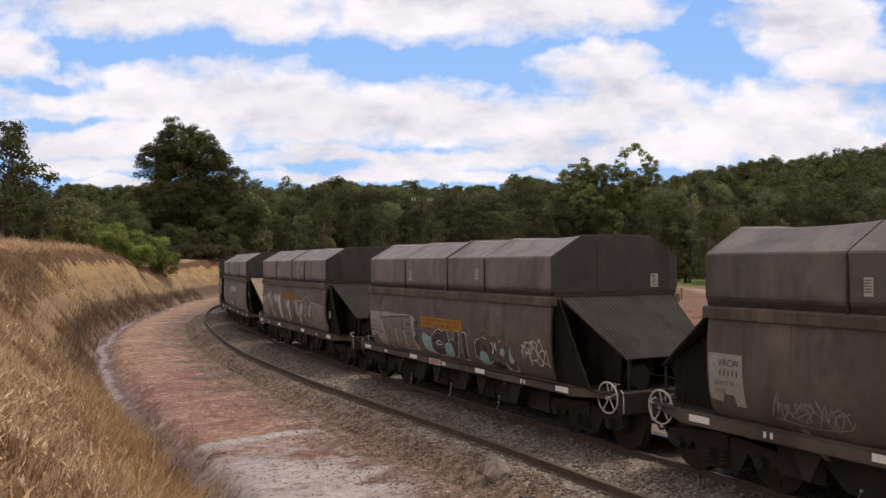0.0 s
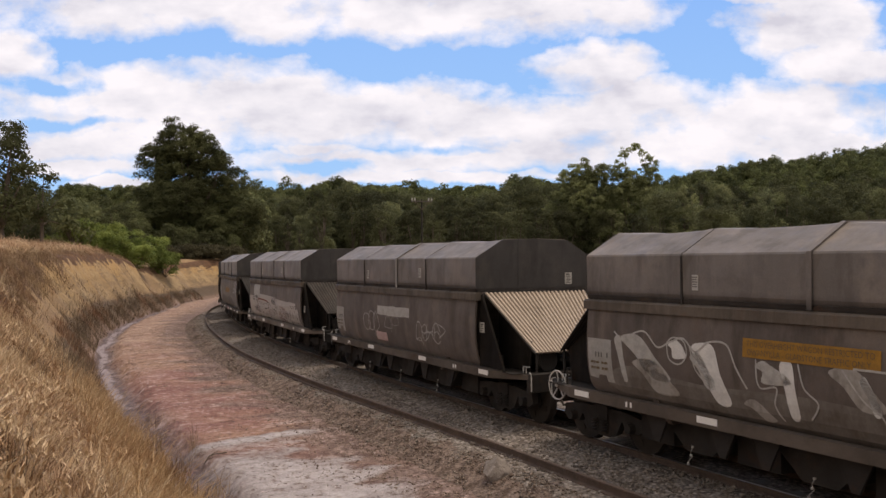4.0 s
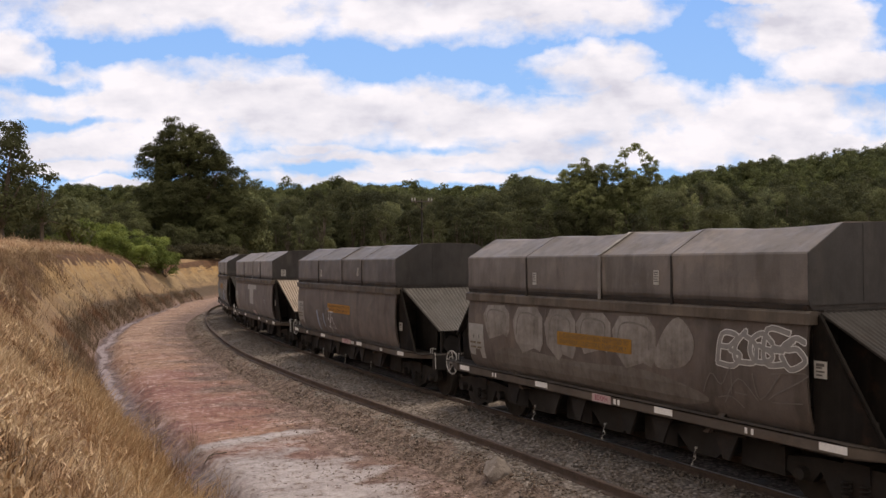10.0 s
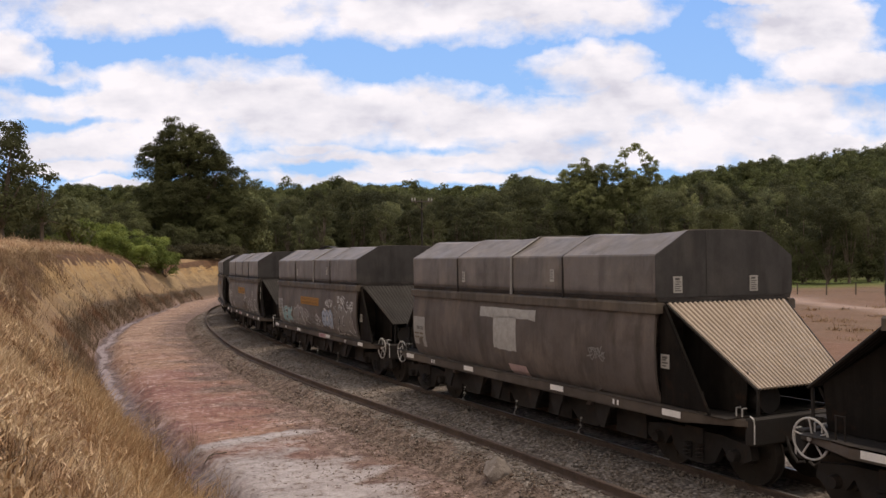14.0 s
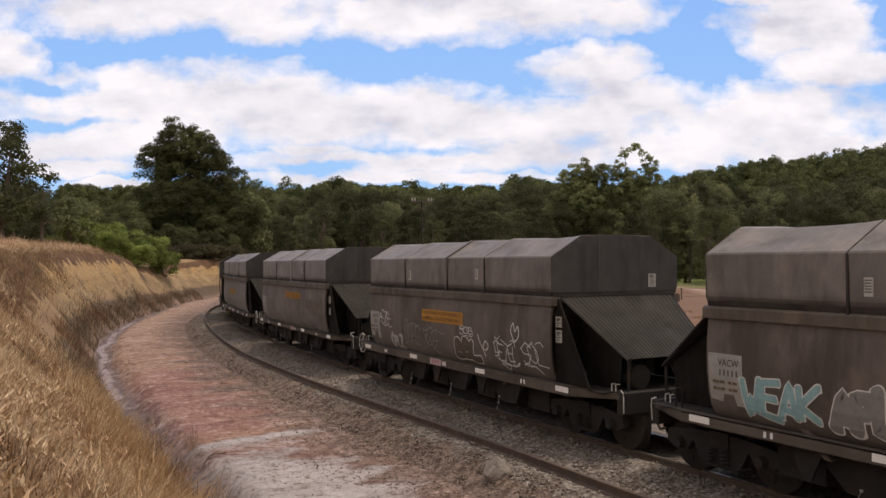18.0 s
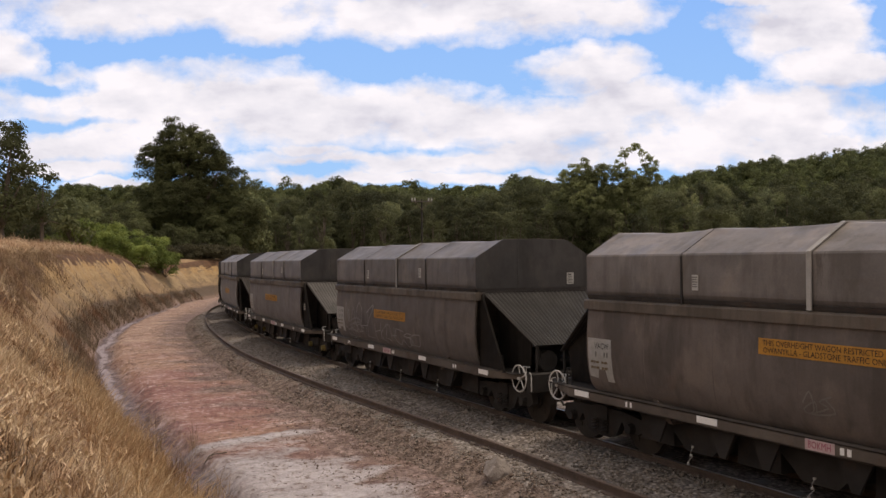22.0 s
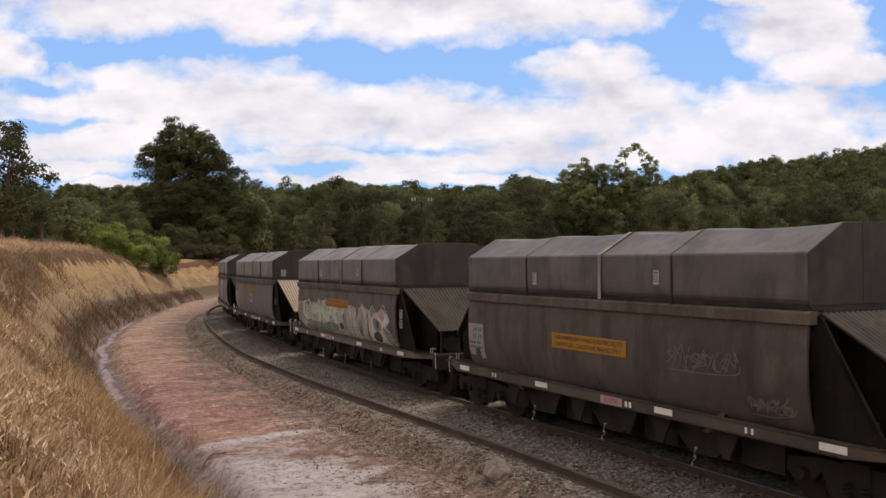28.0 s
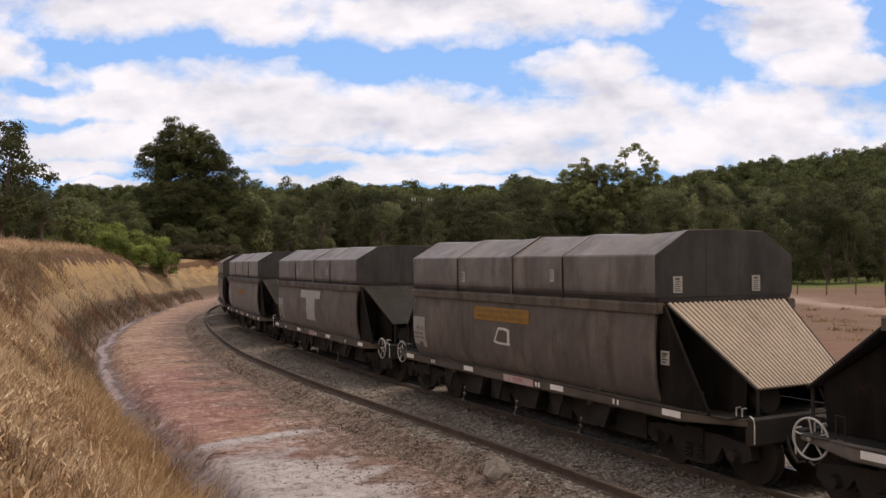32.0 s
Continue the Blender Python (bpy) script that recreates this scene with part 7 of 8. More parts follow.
def backdrop():
    """Sky with drifting cumulus, far behind the hills."""
    R, na, ne = 3000.0, 60, 30
    verts, faces = [], []
    for j in range(ne + 1):
        e = radians(-4 + 50 * j / ne)
        for i in range(na + 1):
            a = radians(-58 + 116 * i / na)
            verts.append((R * math.sin(a) * math.cos(e), R * math.cos(a) * math.cos(e), R * math.sin(e)))
    for j in range(ne):
        for i in range(na):
            k = j * (na + 1) + i
            faces.append((k, k + 1, k + na + 2, k + na + 1))
    n = Net("cloudy_sky")
    n.t.nodes.remove(n.bsdf)
    sep = n.add("ShaderNodeSeparateXYZ")
    n.put(n.coord, sep.inputs[0])
    u = n.math("MULTIPLY", n.math("DIVIDE", sep.outputs[0], sep.outputs[1]), 10.0)
    v = n.math("MULTIPLY", n.math("DIVIDE", sep.outputs[2], sep.outputs[1]), 10.0)
    uv = n.add("ShaderNodeCombineXYZ")
    n.put(u, uv.inputs[0])
    n.put(v, uv.inputs[1])
    ragged = n.add("ShaderNodeTexNoise")
    ragged.inputs["Scale"].default_value, ragged.inputs["Detail"].default_value, ragged.inputs["Roughness"].default_value = 1.1, 6.0, 0.55
    n.put(uv.outputs[0], ragged.inputs["Vector"])
    stray = n.add("ShaderNodeVectorMath")
    stray.operation = "MULTIPLY_ADD"
    n.put(ragged.outputs["Color"], stray.inputs[0])
    stray.inputs[1].default_value = (1.3, 0.55, 0.0)
    n.put(uv.outputs[0], stray.inputs[2])
    drifted = n.add("ShaderNodeVectorMath")
    drifted.operation = "SUBTRACT"
    n.put(stray.outputs[0], drifted.inputs[0])
    drifted.inputs[1].default_value = (0.65, 0.275, 0.0)
    # cloud masses: centre u, v and half-sizes, in tenths of the tangent
    masses = CLOUDS
    cover = None
    for cu, cv, ru, rv in masses:
        a = n.add("ShaderNodeVectorMath")
        a.operation = "SUBTRACT"
        n.put(drifted.outputs[0], a.inputs[0])
        a.inputs[1].default_value = (cu, cv, 0)
        b = n.add("ShaderNodeVectorMath")
        b.operation = "DIVIDE"
        n.put(a.outputs[0], b.inputs[0])
        b.inputs[1].default_value = (ru, rv, 1)
        c = n.add("ShaderNodeVectorMath")
        c.operation = "DOT_PRODUCT"
        n.put(b.outputs[0], c.inputs[0])
        n.put(b.outputs[0], c.inputs[1])
        d = n.math("SUBTRACT", 1.0, c.outputs["Value"])
        cover = d if cover is None else n.math("MAXIMUM", cover, d)
    for cu, cv, ru, rv in GAPS:
        a = n.add("ShaderNodeVectorMath")
        a.operation = "SUBTRACT"
        n.put(drifted.outputs[0], a.inputs[0])
        a.inputs[1].default_value = (cu, cv, 0)
        b = n.add("ShaderNodeVectorMath")
        b.operation = "DIVIDE"
        n.put(a.outputs[0], b.inputs[0])
        b.inputs[1].default_value = (ru, rv, 1)
        c = n.add("ShaderNodeVectorMath")
        c.operation = "DOT_PRODUCT"
        n.put(b.outputs[0], c.inputs[0])
        n.put(b.outputs[0], c.inputs[1])
        cover = n.math("MINIMUM", cover, n.math("MULTIPLY_ADD", c.outputs["Value"], 0.40, -0.50))
    cover = n.math("MAXIMUM", cover, -1.2)
    def lumps(lift):
        m = n.add("ShaderNodeMapping")
        m.inputs["Location"].default_value = (0.0, lift, 0.0)
        n.put(uv.outputs[0], m.inputs["Vector"])
        big = n.noise(0.75, 7, 0.55, n.stretch(1.0, 1.8, 1.0, m.outputs[0]))
        small = n.noise(2.6, 7, 0.58, n.stretch(1.0, 1.25, 1.0, m.outputs[0]))
        return n.math("ADD", n.math("MULTIPLY", n.math("SUBTRACT", big, 0.5), 3.0), n.math("MULTIPLY", n.math("SUBTRACT", small, 0.5), 1.5)), big
    (here, heap), (_, heap_above) = lumps(0.0), lumps(0.22)
    dens = n.math("ADD", n.math("MULTIPLY", cover, 0.85), here)
    mask = n.ramp(n.math("MULTIPLY_ADD", dens, 0.4, 0.5), (0.33, 0.0), (0.49, 0.55), (0.68, 1.0))
    blue = n.ramp(n.math("MULTIPLY", v, 0.30), (0.0, (0.48, 0.73, 1.02)), (0.35, (0.34, 0.61, 1.04)), (1.0, (0.25, 0.50, 1.02)))
    wisp = n.noise(0.5, 5, 0.5, n.stretch(0.8, 3.4, 1.0, uv.outputs[0]))
    lit = n.math("MULTIPLY_ADD", n.math("SUBTRACT", heap, heap_above), 1.3, n.math("MULTIPLY_ADD", wisp, 0.9, 0.14))
    lit = n.math("SUBTRACT", lit, n.math("MULTIPLY", n.math("MAXIMUM", dens, 0.0), 0.05))
    shade = n.ramp(lit, (0.28, (0.64, 0.66, 0.79)), (0.50, (0.81, 0.83, 0.94)), (0.74, (0.96, 0.965, 1.06)))
    col = n.mix(mask, blue, shade)
    em = n.add("ShaderNodeEmission")
    n.put(col, em.inputs["Color"])
    n.put(em.outputs[0], n.t.nodes["Material Output"].inputs["Surface"])
    ob = raw("backdrop", verts, faces, n.mat, smooth=True)
    ob.location = EYE
    n.mat.cycles.emission_sampling = "NONE"
    return tagged(ob, "blue sky with drifting white cumulus clouds", "sky", kind="structure")


CLOUDS = [(-3.06, 3.14, 2.83, 0.37), (0.31, 3.08, 2.22, 0.38), (-5.17, 2.53, 0.44, 0.34), (-3.26, 2.06, 2.22, 0.35), (-2.05, 2.13, 0.81, 0.34), (-1.78, 1.76, 3.77, 0.39), (-4.47, 1.44, 1.14, 0.20), (0.51, 1.69, 1.75, 0.31), (1.79, 2.34, 0.87, 0.27), (4.35, 2.77, 0.94, 0.37), (4.82, 2.34, 0.94, 0.20), (2.46, 1.92, 0.87, 0.28), (3.67, 1.79, 2.22, 0.40), (-0.97, 1.17, 1.35, 0.16), (3.67, 1.39, 2.02, 0.27), (1.18, 1.29, 1.55, 0.22), (-1.51, 1.32, 0.34, 0.08), (-0.43, 1.00, 2.22, 0.08), (4.15, 3.17, 0.81, 0.11), (-4.55, 1.18, 0.75, 0.10), (-3.85, 1.0, 0.5, 0.06)]
GAPS = [(-4.9, 2.18, 0.6, 0.09), (-0.97, 2.54, 2.22, 0.22), (-3.93, 2.63, 0.81, 0.12), (0.78, 2.19, 0.74, 0.20), (3.07, 2.50, 0.47, 0.40), (-4.5, 1.71, 0.55, 0.06), (-1.51, 1.12, 0.40, 0.05), (-0.03, 1.37, 0.40, 0.05)]
sky = backdrop()


def leaf_cloud(rng, centres, radii, per, size, flat=0.75):
    """Small leaf sprays scattered through rounded clumps: an array (n, 3, 3)."""
    out = []
    for c, r in zip(centres, radii):
        n = max(6, int(per * r * r))
        d = rng.normal(size=(n, 3))
        d /= np.linalg.norm(d, axis=1)[:, None]
        d[:, 2] = np.where(rng.rand(n) < 0.75, np.abs(d[:, 2]), d[:, 2])
        p = np.array(c) + d * (r * rng.uniform(0.55, 1.08, (n, 1))) * np.array([1, 1, flat])
        face = d + rng.normal(size=(n, 3)) * 0.40
        a = np.cross(face, rng.normal(size=(n, 3)))
        a /= np.linalg.norm(a, axis=1)[:, None]
        b = np.cross(face, a)
        b /= np.linalg.norm(b, axis=1)[:, None]
        sz = size * rng.uniform(0.6, 1.5, (n, 1))
        a, b = a * sz, b * sz * 0.55
        out.append(np.stack([p - a, p + a * 0.6 + b, p + a * 0.6 - b], 1))
    return np.concatenate(out)


def tree_shape(rng, high, wide, bare=0.3, clumps=26, per=26, size=0.34, puff=1.0):
    """Trunk and limbs as cones, and the leaf clumps at the limbs' ends."""
    bm = bmesh.new()
    lean = rng.uniform(-0.06, 0.06, 2) * high
    fork = Vector((lean[0] * 0.4, lean[1] * 0.4, high * bare))
    tube(bm, (0, 0, -0.6), fork, 0.030 * high, 0.020 * high, 7)
    centres, radii = [], []
    for i in range(clumps):
        a = rng.uniform(0, math.tau)
        h = rng.uniform(bare + 0.02, 1.0)
        q = (h - bare) / (1 - bare)
        belly = max(0.04, 1 - abs((q - 0.40) / 0.62) ** 2.2) ** 0.5
        out = wide * 0.84 * belly * rng.uniform(0.10, 1.0) ** 0.4
        c = Vector((lean[0] + math.cos(a) * out, lean[1] + math.sin(a) * out, h * high * 0.93))
        centres.append(c)
        radii.append(wide * rng.uniform(0.20, 0.36) * puff)
        if i < 12:
            knee = fork.lerp(c, 0.5) + Vector((0, 0, 0.04 * high))
            tube(bm, fork, knee, 0.011 * high, 0.007 * high, 5)
            tube(bm, knee, c, 0.007 * high, 0.002 * high, 5)
    return bm, leaf_cloud(rng, centres, radii, per, size, 1.0)


def make_tree(kind, rng, high, wide, leaf, label, **more):
    t = new(kind)
    bm, cloud = tree_shape(rng, high, wide, **more)
    part("trunk", bm, M["bark"], t)
    quads("crown", cloud, leaf, 3, t)
    return tagged(t, label, "tree")


rng = np.random.RandomState(11)
KINDS = [make_tree("gum_tree", rng, 10.0, w, M["leaf_wood"], "dark green gum tree with a dense crown", bare=b, clumps=c + 14, per=p * 4, size=0.095)
         for w, b, c, p in ((3.0, 0.03, 46, 84), (2.6, 0.06, 42, 96), (3.5, 0.03, 52, 72), (2.2, 0.05, 38, 110), (2.9, 0.08, 44, 88))]
used = set()


def plant(x, y, high, kind=None, sink=0.25):
    i = kind if kind is not None else rng.randint(len(KINDS))
    m = pose(x, y, float(height(np.array([x]), np.array([y]))[0]) - sink, 0, 0, rng.uniform(0, 360))
    s = high * 1.1 / 10.0
    if i in used:
        ob = copy_thing(KINDS[i], m)
    else:
        used.add(i)
        ob = KINDS[i]
        ob.matrix_basis = m
    # trees on the left take the leaves lightened for haze
    if x < -0.2 * y:
        for crown in ob.children:
            if crown.name.startswith("crown"):
                crown.material_slots[0].link = "OBJECT"
                crown.material_slots[0].material = M["leaf"]
    w = s * rng.uniform(0.85, 1.15) if high < 14 else s * rng.uniform(0.7, 0.95)
    ob.scale = (w, w, s)
    return ob


def lobed_tree(x, y, lobes, label, size=0.115, per=46.0, limbs=14, thick=260):
    """A tree whose crown is built of rounded lobes (across, height over the ground, radius), each a shell of small leaf clumps."""
    g = float(height(np.array([x]), np.array([y]))[0])
    t = new("gum_tree")
    centres, radii = [], []
    for across, up, r, full in lobes:
        n = int(per * r * r * full / 4)
        d = rng.normal(size=(n, 3))
        d /= np.linalg.norm(d, axis=1)[:, None]
        far = rng.uniform(0.25, 1.0, (n, 1)) ** 0.5 * r * rng.uniform(0.82, 1.06, (n, 1))
        for p in np.array([across, 0.0, up - g]) + d * far * np.array([1.0, 0.85, 0.92]):
            centres.append(p)
            radii.append(rng.uniform(0.42, 0.85) * (0.7 + 0.1 * r))
    bm = bmesh.new()
    fork = Vector((0.0, 0.0, 2.2))
    tube(bm, (0, 0, -0.6), fork, 0.55, 0.42, 9)
    for i in range(limbs):
        c = Vector(centres[(i * 37) % len(centres)])
        knee = fork.lerp(c, 0.5) + Vector((0, 0, 0.6))
        tube(bm, fork, knee, 0.26, 0.15, 6)
        tube(bm, knee, c, 0.15, 0.04, 5)
    part("trunk", bm, M["bark"], t)
    quads("crown", leaf_cloud(rng, centres, radii, thick, size, 0.95), M["leaf"], 3, t)
    t.matrix_basis = pose(x, y, g - 0.2)
    return tagged(t, label, "tree")


def lone_tree(px_u, dist, top, wide, label, **more):
    """A tree of its own shape in a direction, whose top reaches a tangent over the eye."""
    x = px_u * dist
    g = float(height(np.array([x]), np.array([dist]))[0])
    t = make_tree("gum_tree", rng, (EYE[2] + top * dist - g) * 1.04, wide, M["leaf"], label, **more)
    t.matrix_basis = pose(x, dist, g - 0.2)
    return t


lobed_tree(-33.6, 112.0, [(-1.5, 19.2, 3.7, 1.0), (-4.4, 16.4, 3.2, 1.0), (1.0, 17.8, 3.4, 1.0), (3.3, 15.6, 3.2, 0.8), (6.0, 13.2, 2.6, 0.6), (-0.6, 11.4, 5.8, 0.9), (-6.0, 11.8, 2.2, 0.9), (7.2, 9.6, 3.2, 0.9), (-4.6, 8.2, 3.4, 0.9), (2.5, 7.6, 4.5, 0.7)],
           "large dark gum tree with a broad crown above the cutting")
lone_tree(-0.240, 118.0, 0.086, 4.6, "lower gum tree beside the large one", bare=0.06, clumps=60, per=70, size=0.24)
lone_tree(-0.345, 120.0, 0.098, 4.4, "lower gum tree beside the large one", bare=0.06, clumps=60, per=70, size=0.24)
lone_tree(-0.527, 52.0, 0.178, 2.1, "tall gum tree with a dense crown on the bank", bare=0.12, clumps=130, per=150, size=0.12)
lone_tree(-0.478, 56.0, 0.120, 1.7, "slender gum tree with an open crown on the bank", bare=0.25, clumps=36, per=150, size=0.12)
lone_tree(-0.505, 60.0, 0.075, 2.4, "low gum tree with a dense crown on the bank", bare=0.1, clumps=50, per=120, size=0.14)
lone_tree(-0.44, 70.0, 0.080, 2.6, "low gum tree with a dense crown on the bank", bare=0.1, clumps=50, per=110, size=0.15)
lobed_tree(26.6, 160.0, [(0.0, 20.2, 2.9, 0.8), (-2.6, 18.8, 2.6, 0.8), (2.8, 19.4, 2.9, 0.8), (0.5, 14.5, 5.6, 0.7), (-3.6, 13.5, 4.0, 0.7)], "tall gum tree with a domed crown above the woods", 0.17, 40.0, 10, 150)
lobed_tree(36.2, 160.0, [(-1.6, 23.9, 1.2, 0.8), (0.3, 24.9, 1.2, 0.8), (2.0, 24.0, 1.0, 0.8), (3.3, 21.6, 1.9, 0.8), (3.9, 19.2, 2.2, 0.8), (-3.0, 20.2, 2.4, 0.8), (0.6, 18.6, 2.8, 0.8), (0.0, 14.0, 6.0, 0.7)], "tall gum tree with an umbrella crown above the woods", 0.17, 40.0, 10, 150)
lone_tree(0.432, 140.0, 0.050, 3.2, "round-headed paddock tree at the edge of the woods", bare=0.12, clumps=46, per=90, size=0.25)


def bush(x, y, high, wide, label="rounded green bush on the lip of the cutting"):
    t = new("bush")
    n = 24
    c = [(rng.uniform(-1, 1) * wide * 0.8, rng.uniform(-1, 1) * wide * 0.6, rng.uniform(0.05, 0.72) * high) for _ in range(n)]
    bm = bmesh.new()
    for p in c[:7]:
        tube(bm, (0, 0, -0.3), p, 0.05, 0.015, 5)
    part("stem", bm, M["bark"], t)
    quads("foliage", leaf_cloud(rng, c, rng.uniform(0.26, 0.42, n) * wide, 620, 0.085), M["leaf_bush"], 3, t)
    t.matrix_basis = pose(x, y, float(height(np.array([x]), np.array([y]))[0]))
    return tagged(t, label, "bush")


M["leaf_scrub"] = leaf_mat("dull_scrub_leaves", (0.060, 0.056, 0.034), (0.098, 0.090, 0.052), (0.145, 0.128, 0.072))
for u_, y_, h_, w_ in ((-0.318, 98, 1.7, 2.0), (-0.310, 104, 2.0, 2.3), (-0.302, 100, 1.6, 2.0), (-0.294, 105, 1.9, 2.4), (-0.286, 101, 1.7, 2.1), (-0.278, 106, 1.9, 2.3), (-0.270, 103, 1.6, 2.0), (-0.262, 108, 1.8, 2.3), (-0.252, 106, 1.6, 2.0)):
    scrub = bush(u_ * y_, y_, h_, w_, "dull brown scrub behind the crest of the cutting")
    for leafy in scrub.children:
        if leafy.name.startswith("foliage"):
            leafy.data.materials[0] = M["leaf_scrub"]
for s_, lat_, h_, w_ in ((59.5, 15.2, 3.2, 1.6), (62.0, 14.4, 4.2, 2.2), (65.0, 14.4, 4.6, 2.3), (68.0, 14.2, 4.1, 2.1), (70.0, 13.7, 3.2, 1.6), (60.5, 17.4, 3.9, 2.0), (63.0, 12.6, 2.6, 1.7)):
    q_ = along(s_, lat_)
    bush(q_[0], q_[1], h_, w_)


def woods():
    """Rows of gums on the flat beyond the railway and on the far bank, up to the skyline."""
    for y0, lo, hi, n, f0, f1 in ((132, 0.22, 0.60, 14, 0.42, 0.62), (150, -0.22, 0.60, 36, 0.55, 0.80), (178, -0.30, 0.60, 48, 0.60, 0.86), (205, -0.40, 0.62, 56, 0.66, 0.88)):
        for i in range(n):
            u = lo + (hi - lo) * (i + rng.uniform(0.1, 0.9)) / n
            y = y0 + rng.uniform(-12, 12)
            g = float(height(np.array([u * y]), np.array([y]))[0])
            top = min(float(skyline(u)), 0.108)
            plant(u * y, y, max(6.0, EYE[2] + top * y * rng.uniform(f0, f1) - g))
    for y0, n, f0, f1 in ((92, 13, 0.40, 0.68), (112, 16, 0.60, 0.84), (128, 16, 0.70, 0.92)):
        for i in range(n):
            u = -0.62 + 0.40 * (i + rng.uniform(0, 1)) / n
            y = y0 + rng.uniform(-8, 8) + max(0.0, (u + 0.40) * 180)
            g = float(height(np.array([u * y]), np.array([y]))[0])
            plant(u * y, y, max(3.0, EYE[2] + float(skyline(u)) * y * rng.uniform(f0, f1) - g))


woods()
for u_, y_, f_ in ((-0.185, 196, 1.0), (-0.15, 190, 0.98), (-0.12, 188, 1.0), (-0.10, 176, 0.95), (-0.085, 196, 1.0), (-0.065, 182, 0.96), (-0.045, 192, 1.0), (-0.02, 188, 0.97), (0.0, 196, 1.0), (0.025, 184, 0.96), (-0.21, 180, 0.9), (0.042, 188, 1.0), (0.056, 194, 1.02), (0.07, 186, 0.98), (0.085, 192, 1.0), (0.10, 186, 0.98), (0.118, 192, 1.0),
                   (-0.49, 96, 1.05), (-0.465, 92, 1.0), (-0.445, 98, 1.08), (-0.425, 94, 1.02), (-0.405, 100, 1.08), (-0.385, 96, 1.0), (-0.37, 104, 1.05)):
    plant(u_ * y_, y_, EYE[2] + float(skyline(u_)) * y_ * f_ * (0.86 if y_ > 150 else 0.80) - float(height(np.array([u_ * y_]), np.array([y_]))[0]), 2)


for u_, y_, h_ in ((-0.335, 100, 3.6), (-0.325, 104, 4.2), (-0.31, 102, 3.8), (-0.30, 106, 4.0), (-0.288, 104, 3.4), (-0.276, 108, 3.6), (-0.265, 106, 3.2), (-0.252, 110, 3.4), (-0.24, 112, 3.2)):
    plant(u_ * y_, y_, h_, 0, 0.5)


def far_forest():
    """The wooded hillside as one mass of crowns."""
    r = np.random.RandomState(21)
    shapes = []
    for _ in range(9):
        tops = np.concatenate([[8.9], r.uniform(1.5, 8.2, 15)])
        out = 2.9 * np.sqrt(np.maximum(0.02, 1 - ((tops - 4.2) / 5.0) ** 2)) * r.uniform(0.4, 1.0, 16)
        way = r.uniform(0, math.tau, 16)
        shapes.append(leaf_cloud(r, np.stack([np.cos(way) * out, np.sin(way) * out, tops], -1), r.uniform(1.1, 1.9, 16), 30, 0.36, 0.95))
    n = 1900
    y = 225 + 410 * (np.arange(n) / n) ** 1.05 + r.uniform(-10, 10, n)
    u = r.uniform(-0.30, 0.66, n)
    keep = (u > 0.08) | (y < 270)
    y, u = y[keep], u[keep]
    rows = 520
    y = np.concatenate([y, r.uniform(246, 318, rows)])
    u = np.concatenate([u, r.uniform(-0.46, 0.20, rows)])
    n = len(y)
    x = u * y
    z = height(x, y)
    out = []
    for i in range(n):
        s = r.uniform(0.85, 1.3) * (1 + (y[i] - 225) / 1300)
        if i >= n - rows:
            s = min(1.35, max(0.75, (EYE[2] + float(skyline(u[i])) * y[i] * r.uniform(0.90, 1.02) - z[i]) / 10.2))
        a = r.uniform(0, math.tau)
        rot = np.array([[math.cos(a), -math.sin(a), 0], [math.sin(a), math.cos(a), 0], [0, 0, 1]])
        cloud = shapes[i % 9]
        keep = cloud[r.rand(len(cloud)) < (1.0 if y[i] < 380 else 0.85)]
        out.append(keep @ rot.T * s + np.array([x[i], y[i], z[i] - 0.5]))
    ob = quads("far_forest", np.concatenate(out), M["leaf_far"], 3)
    return tagged(ob, "dense green eucalypt forest covering the hillside", "forest", kind="stuff")


far_forest()


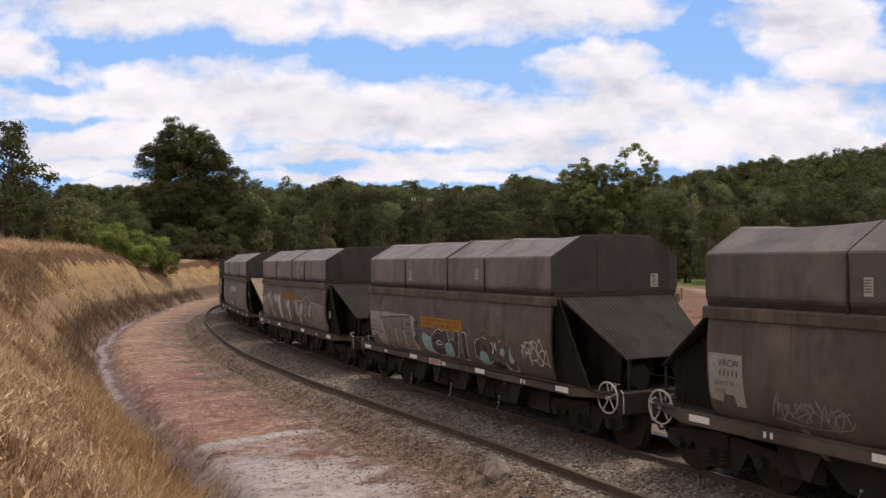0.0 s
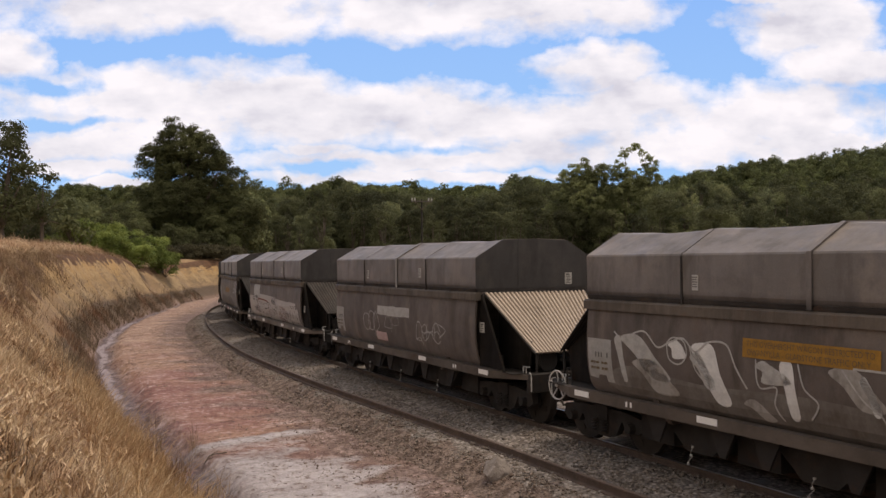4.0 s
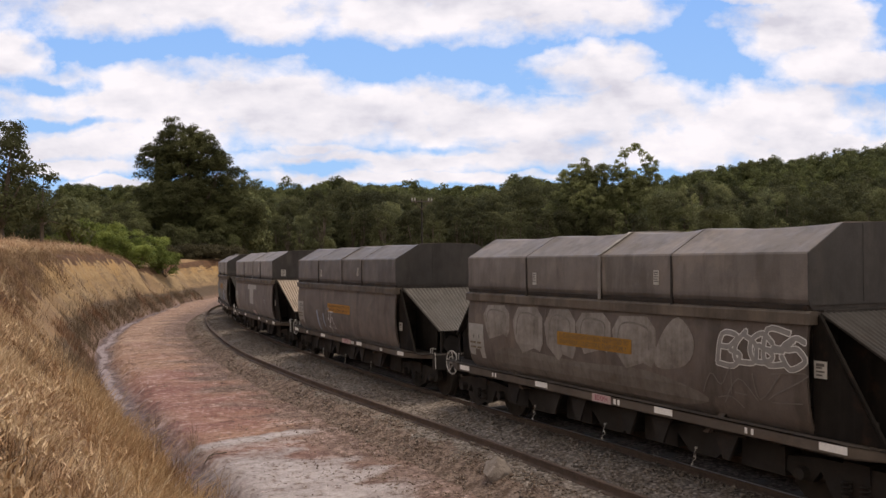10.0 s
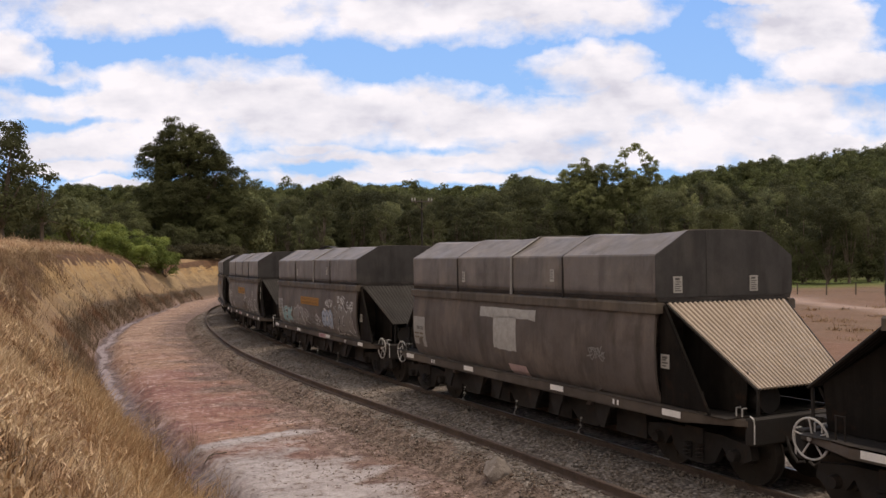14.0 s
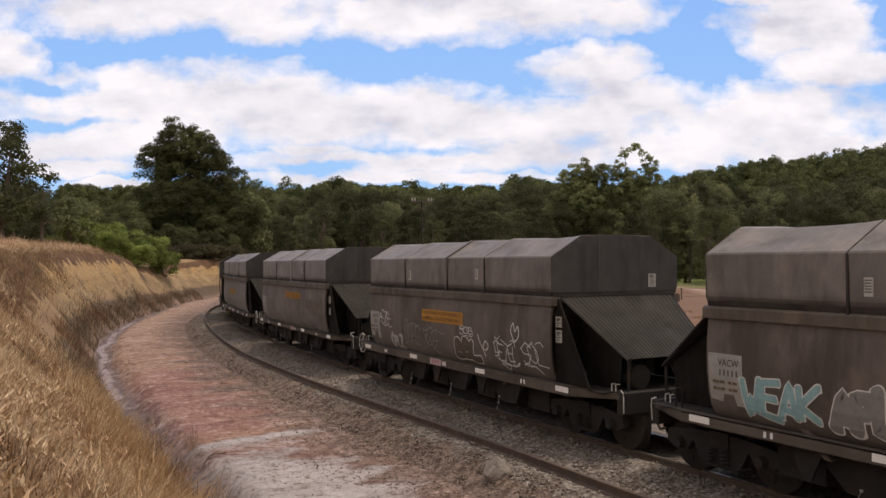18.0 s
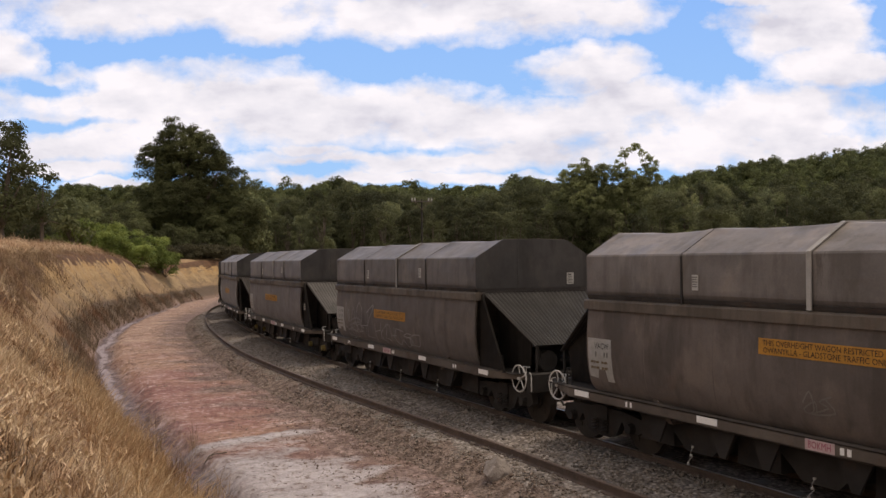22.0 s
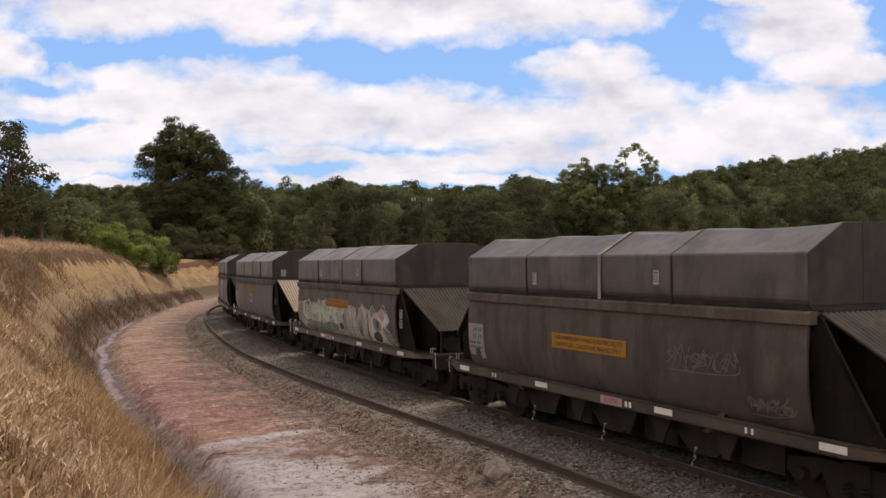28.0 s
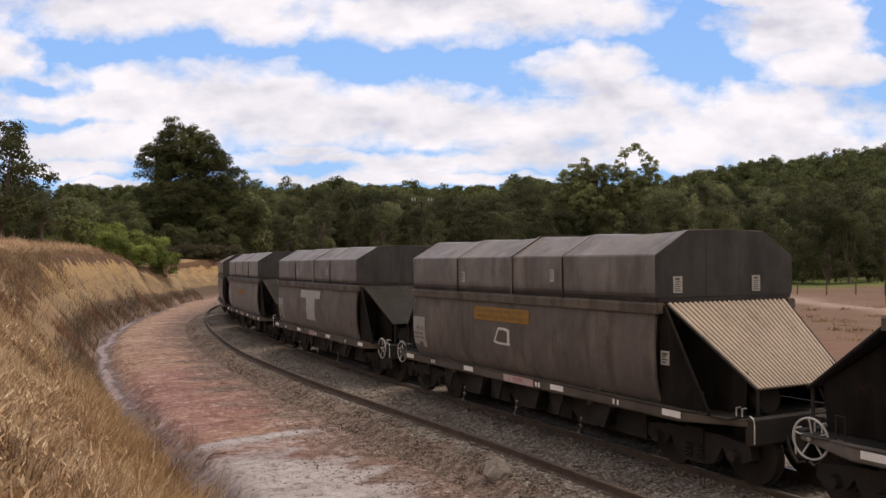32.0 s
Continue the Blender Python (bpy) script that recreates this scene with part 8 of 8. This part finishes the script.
def power_pole(x, y, top, arm):
    t = new("power_pole")
    g = float(height(np.array([x]), np.array([y]))[0])
    bm = bmesh.new()
    tube(bm, (0, 0, -0.5), (0, 0, top - g), 0.11, 0.08, 8)
    part("pole", bm, M["under"], t, "weathered timber pole")
    h = top - g
    bm = bmesh.new()
    box(bm, -arm / 2, arm / 2, -0.07, 0.07, h - 0.32, h - 0.18)
    part("crossarm", bm, M["sleeper"], t)
    for e in (-1, 1):
        bm = bmesh.new()
        tube(bm, (0, -0.1, h - 1.25), (e * arm * 0.34, -0.1, h - 0.26), 0.04, seg=5)
        part("brace", bm, M["bark"], t)
    for u in (-0.47, -0.33, 0.33, 0.47):
        bm = bmesh.new()
        tube(bm, (arm * u, 0, h - 0.18), (arm * u, 0, h + 0.16), 0.09, 0.06, 8)
        part("insulator", bm, M["notice"], t, "white ceramic insulator")
    t.matrix_basis = pose(x, y, g, 0, 0, 8)
    return tagged(t, "timber power pole with a crossarm before the woods", "power pole", "power poles")


power_pole(-2.5, 100.0, 10.65, 2.5)
power_pole(1.75, 200.0, 9.5, 2.5)


def fence():
    f = tagged(new("paddock_fence"), "old wire fence with timber posts across the paddock", "fence")
    bm = bmesh.new()
    tube(bm, (0, 0, -0.3), (0, 0, 1.15), 0.075, 0.065, 7)
    me = bpy.data.meshes.new("post")
    bm.to_mesh(me)
    bm.free()
    me.materials.append(M["bark"])
    tops = []
    for i in range(26):
        x = 12 + 2.75 * i
        y = 82 - 0.04 * x
        z = float(height(np.array([x]), np.array([y]))[0])
        ob = new("post", me)
        ob.parent = f
        ob.location = (x, y, z)
        tops.append((x, y, z))
    for h in (0.35, 0.75, 1.1):
        bm = bmesh.new()
        sweep(bm, [(x, y - 0.08, z + h) for x, y, z in tops], 0.006, 4)
        part("wire", bm, M["under"], f)


fence()


def tussocks():
    def place(q, n):
        cx, cy = q.uniform(16, 40, 70), q.uniform(34, 62, 70)
        i = q.randint(70, size=n)
        return cx[i] + q.normal(0, 0.3, n), cy[i] + q.normal(0, 0.3, n)
    blades("paddock_tussocks", 4000, place, 0.15, 0.016, M["hay_dark"], "dull dry tussocks on the bare paddock", 62, 0.8)


tussocks()


def motions():
    walk(sky, [(0.0, pose(*EYE, 0, 0, 0)), (32.0, pose(*EYE, -0.15, 0, 0.75))])
    for k, w in wagons.items():
        walk(w, [(float(t), wagon_place(k, t)) for t in range(0, 33)])
        for b in w.children:
            for ob in b.children:
                if ob.name.startswith("wheelset"):
                    x = ob.location.x
                    turn = math.degrees(SPEED / WHEEL)
                    walk(ob, [(i / 10, pose(x, 0, WHEEL, 0, turn * i / 10, 0)) for i in range(321)])


motions()
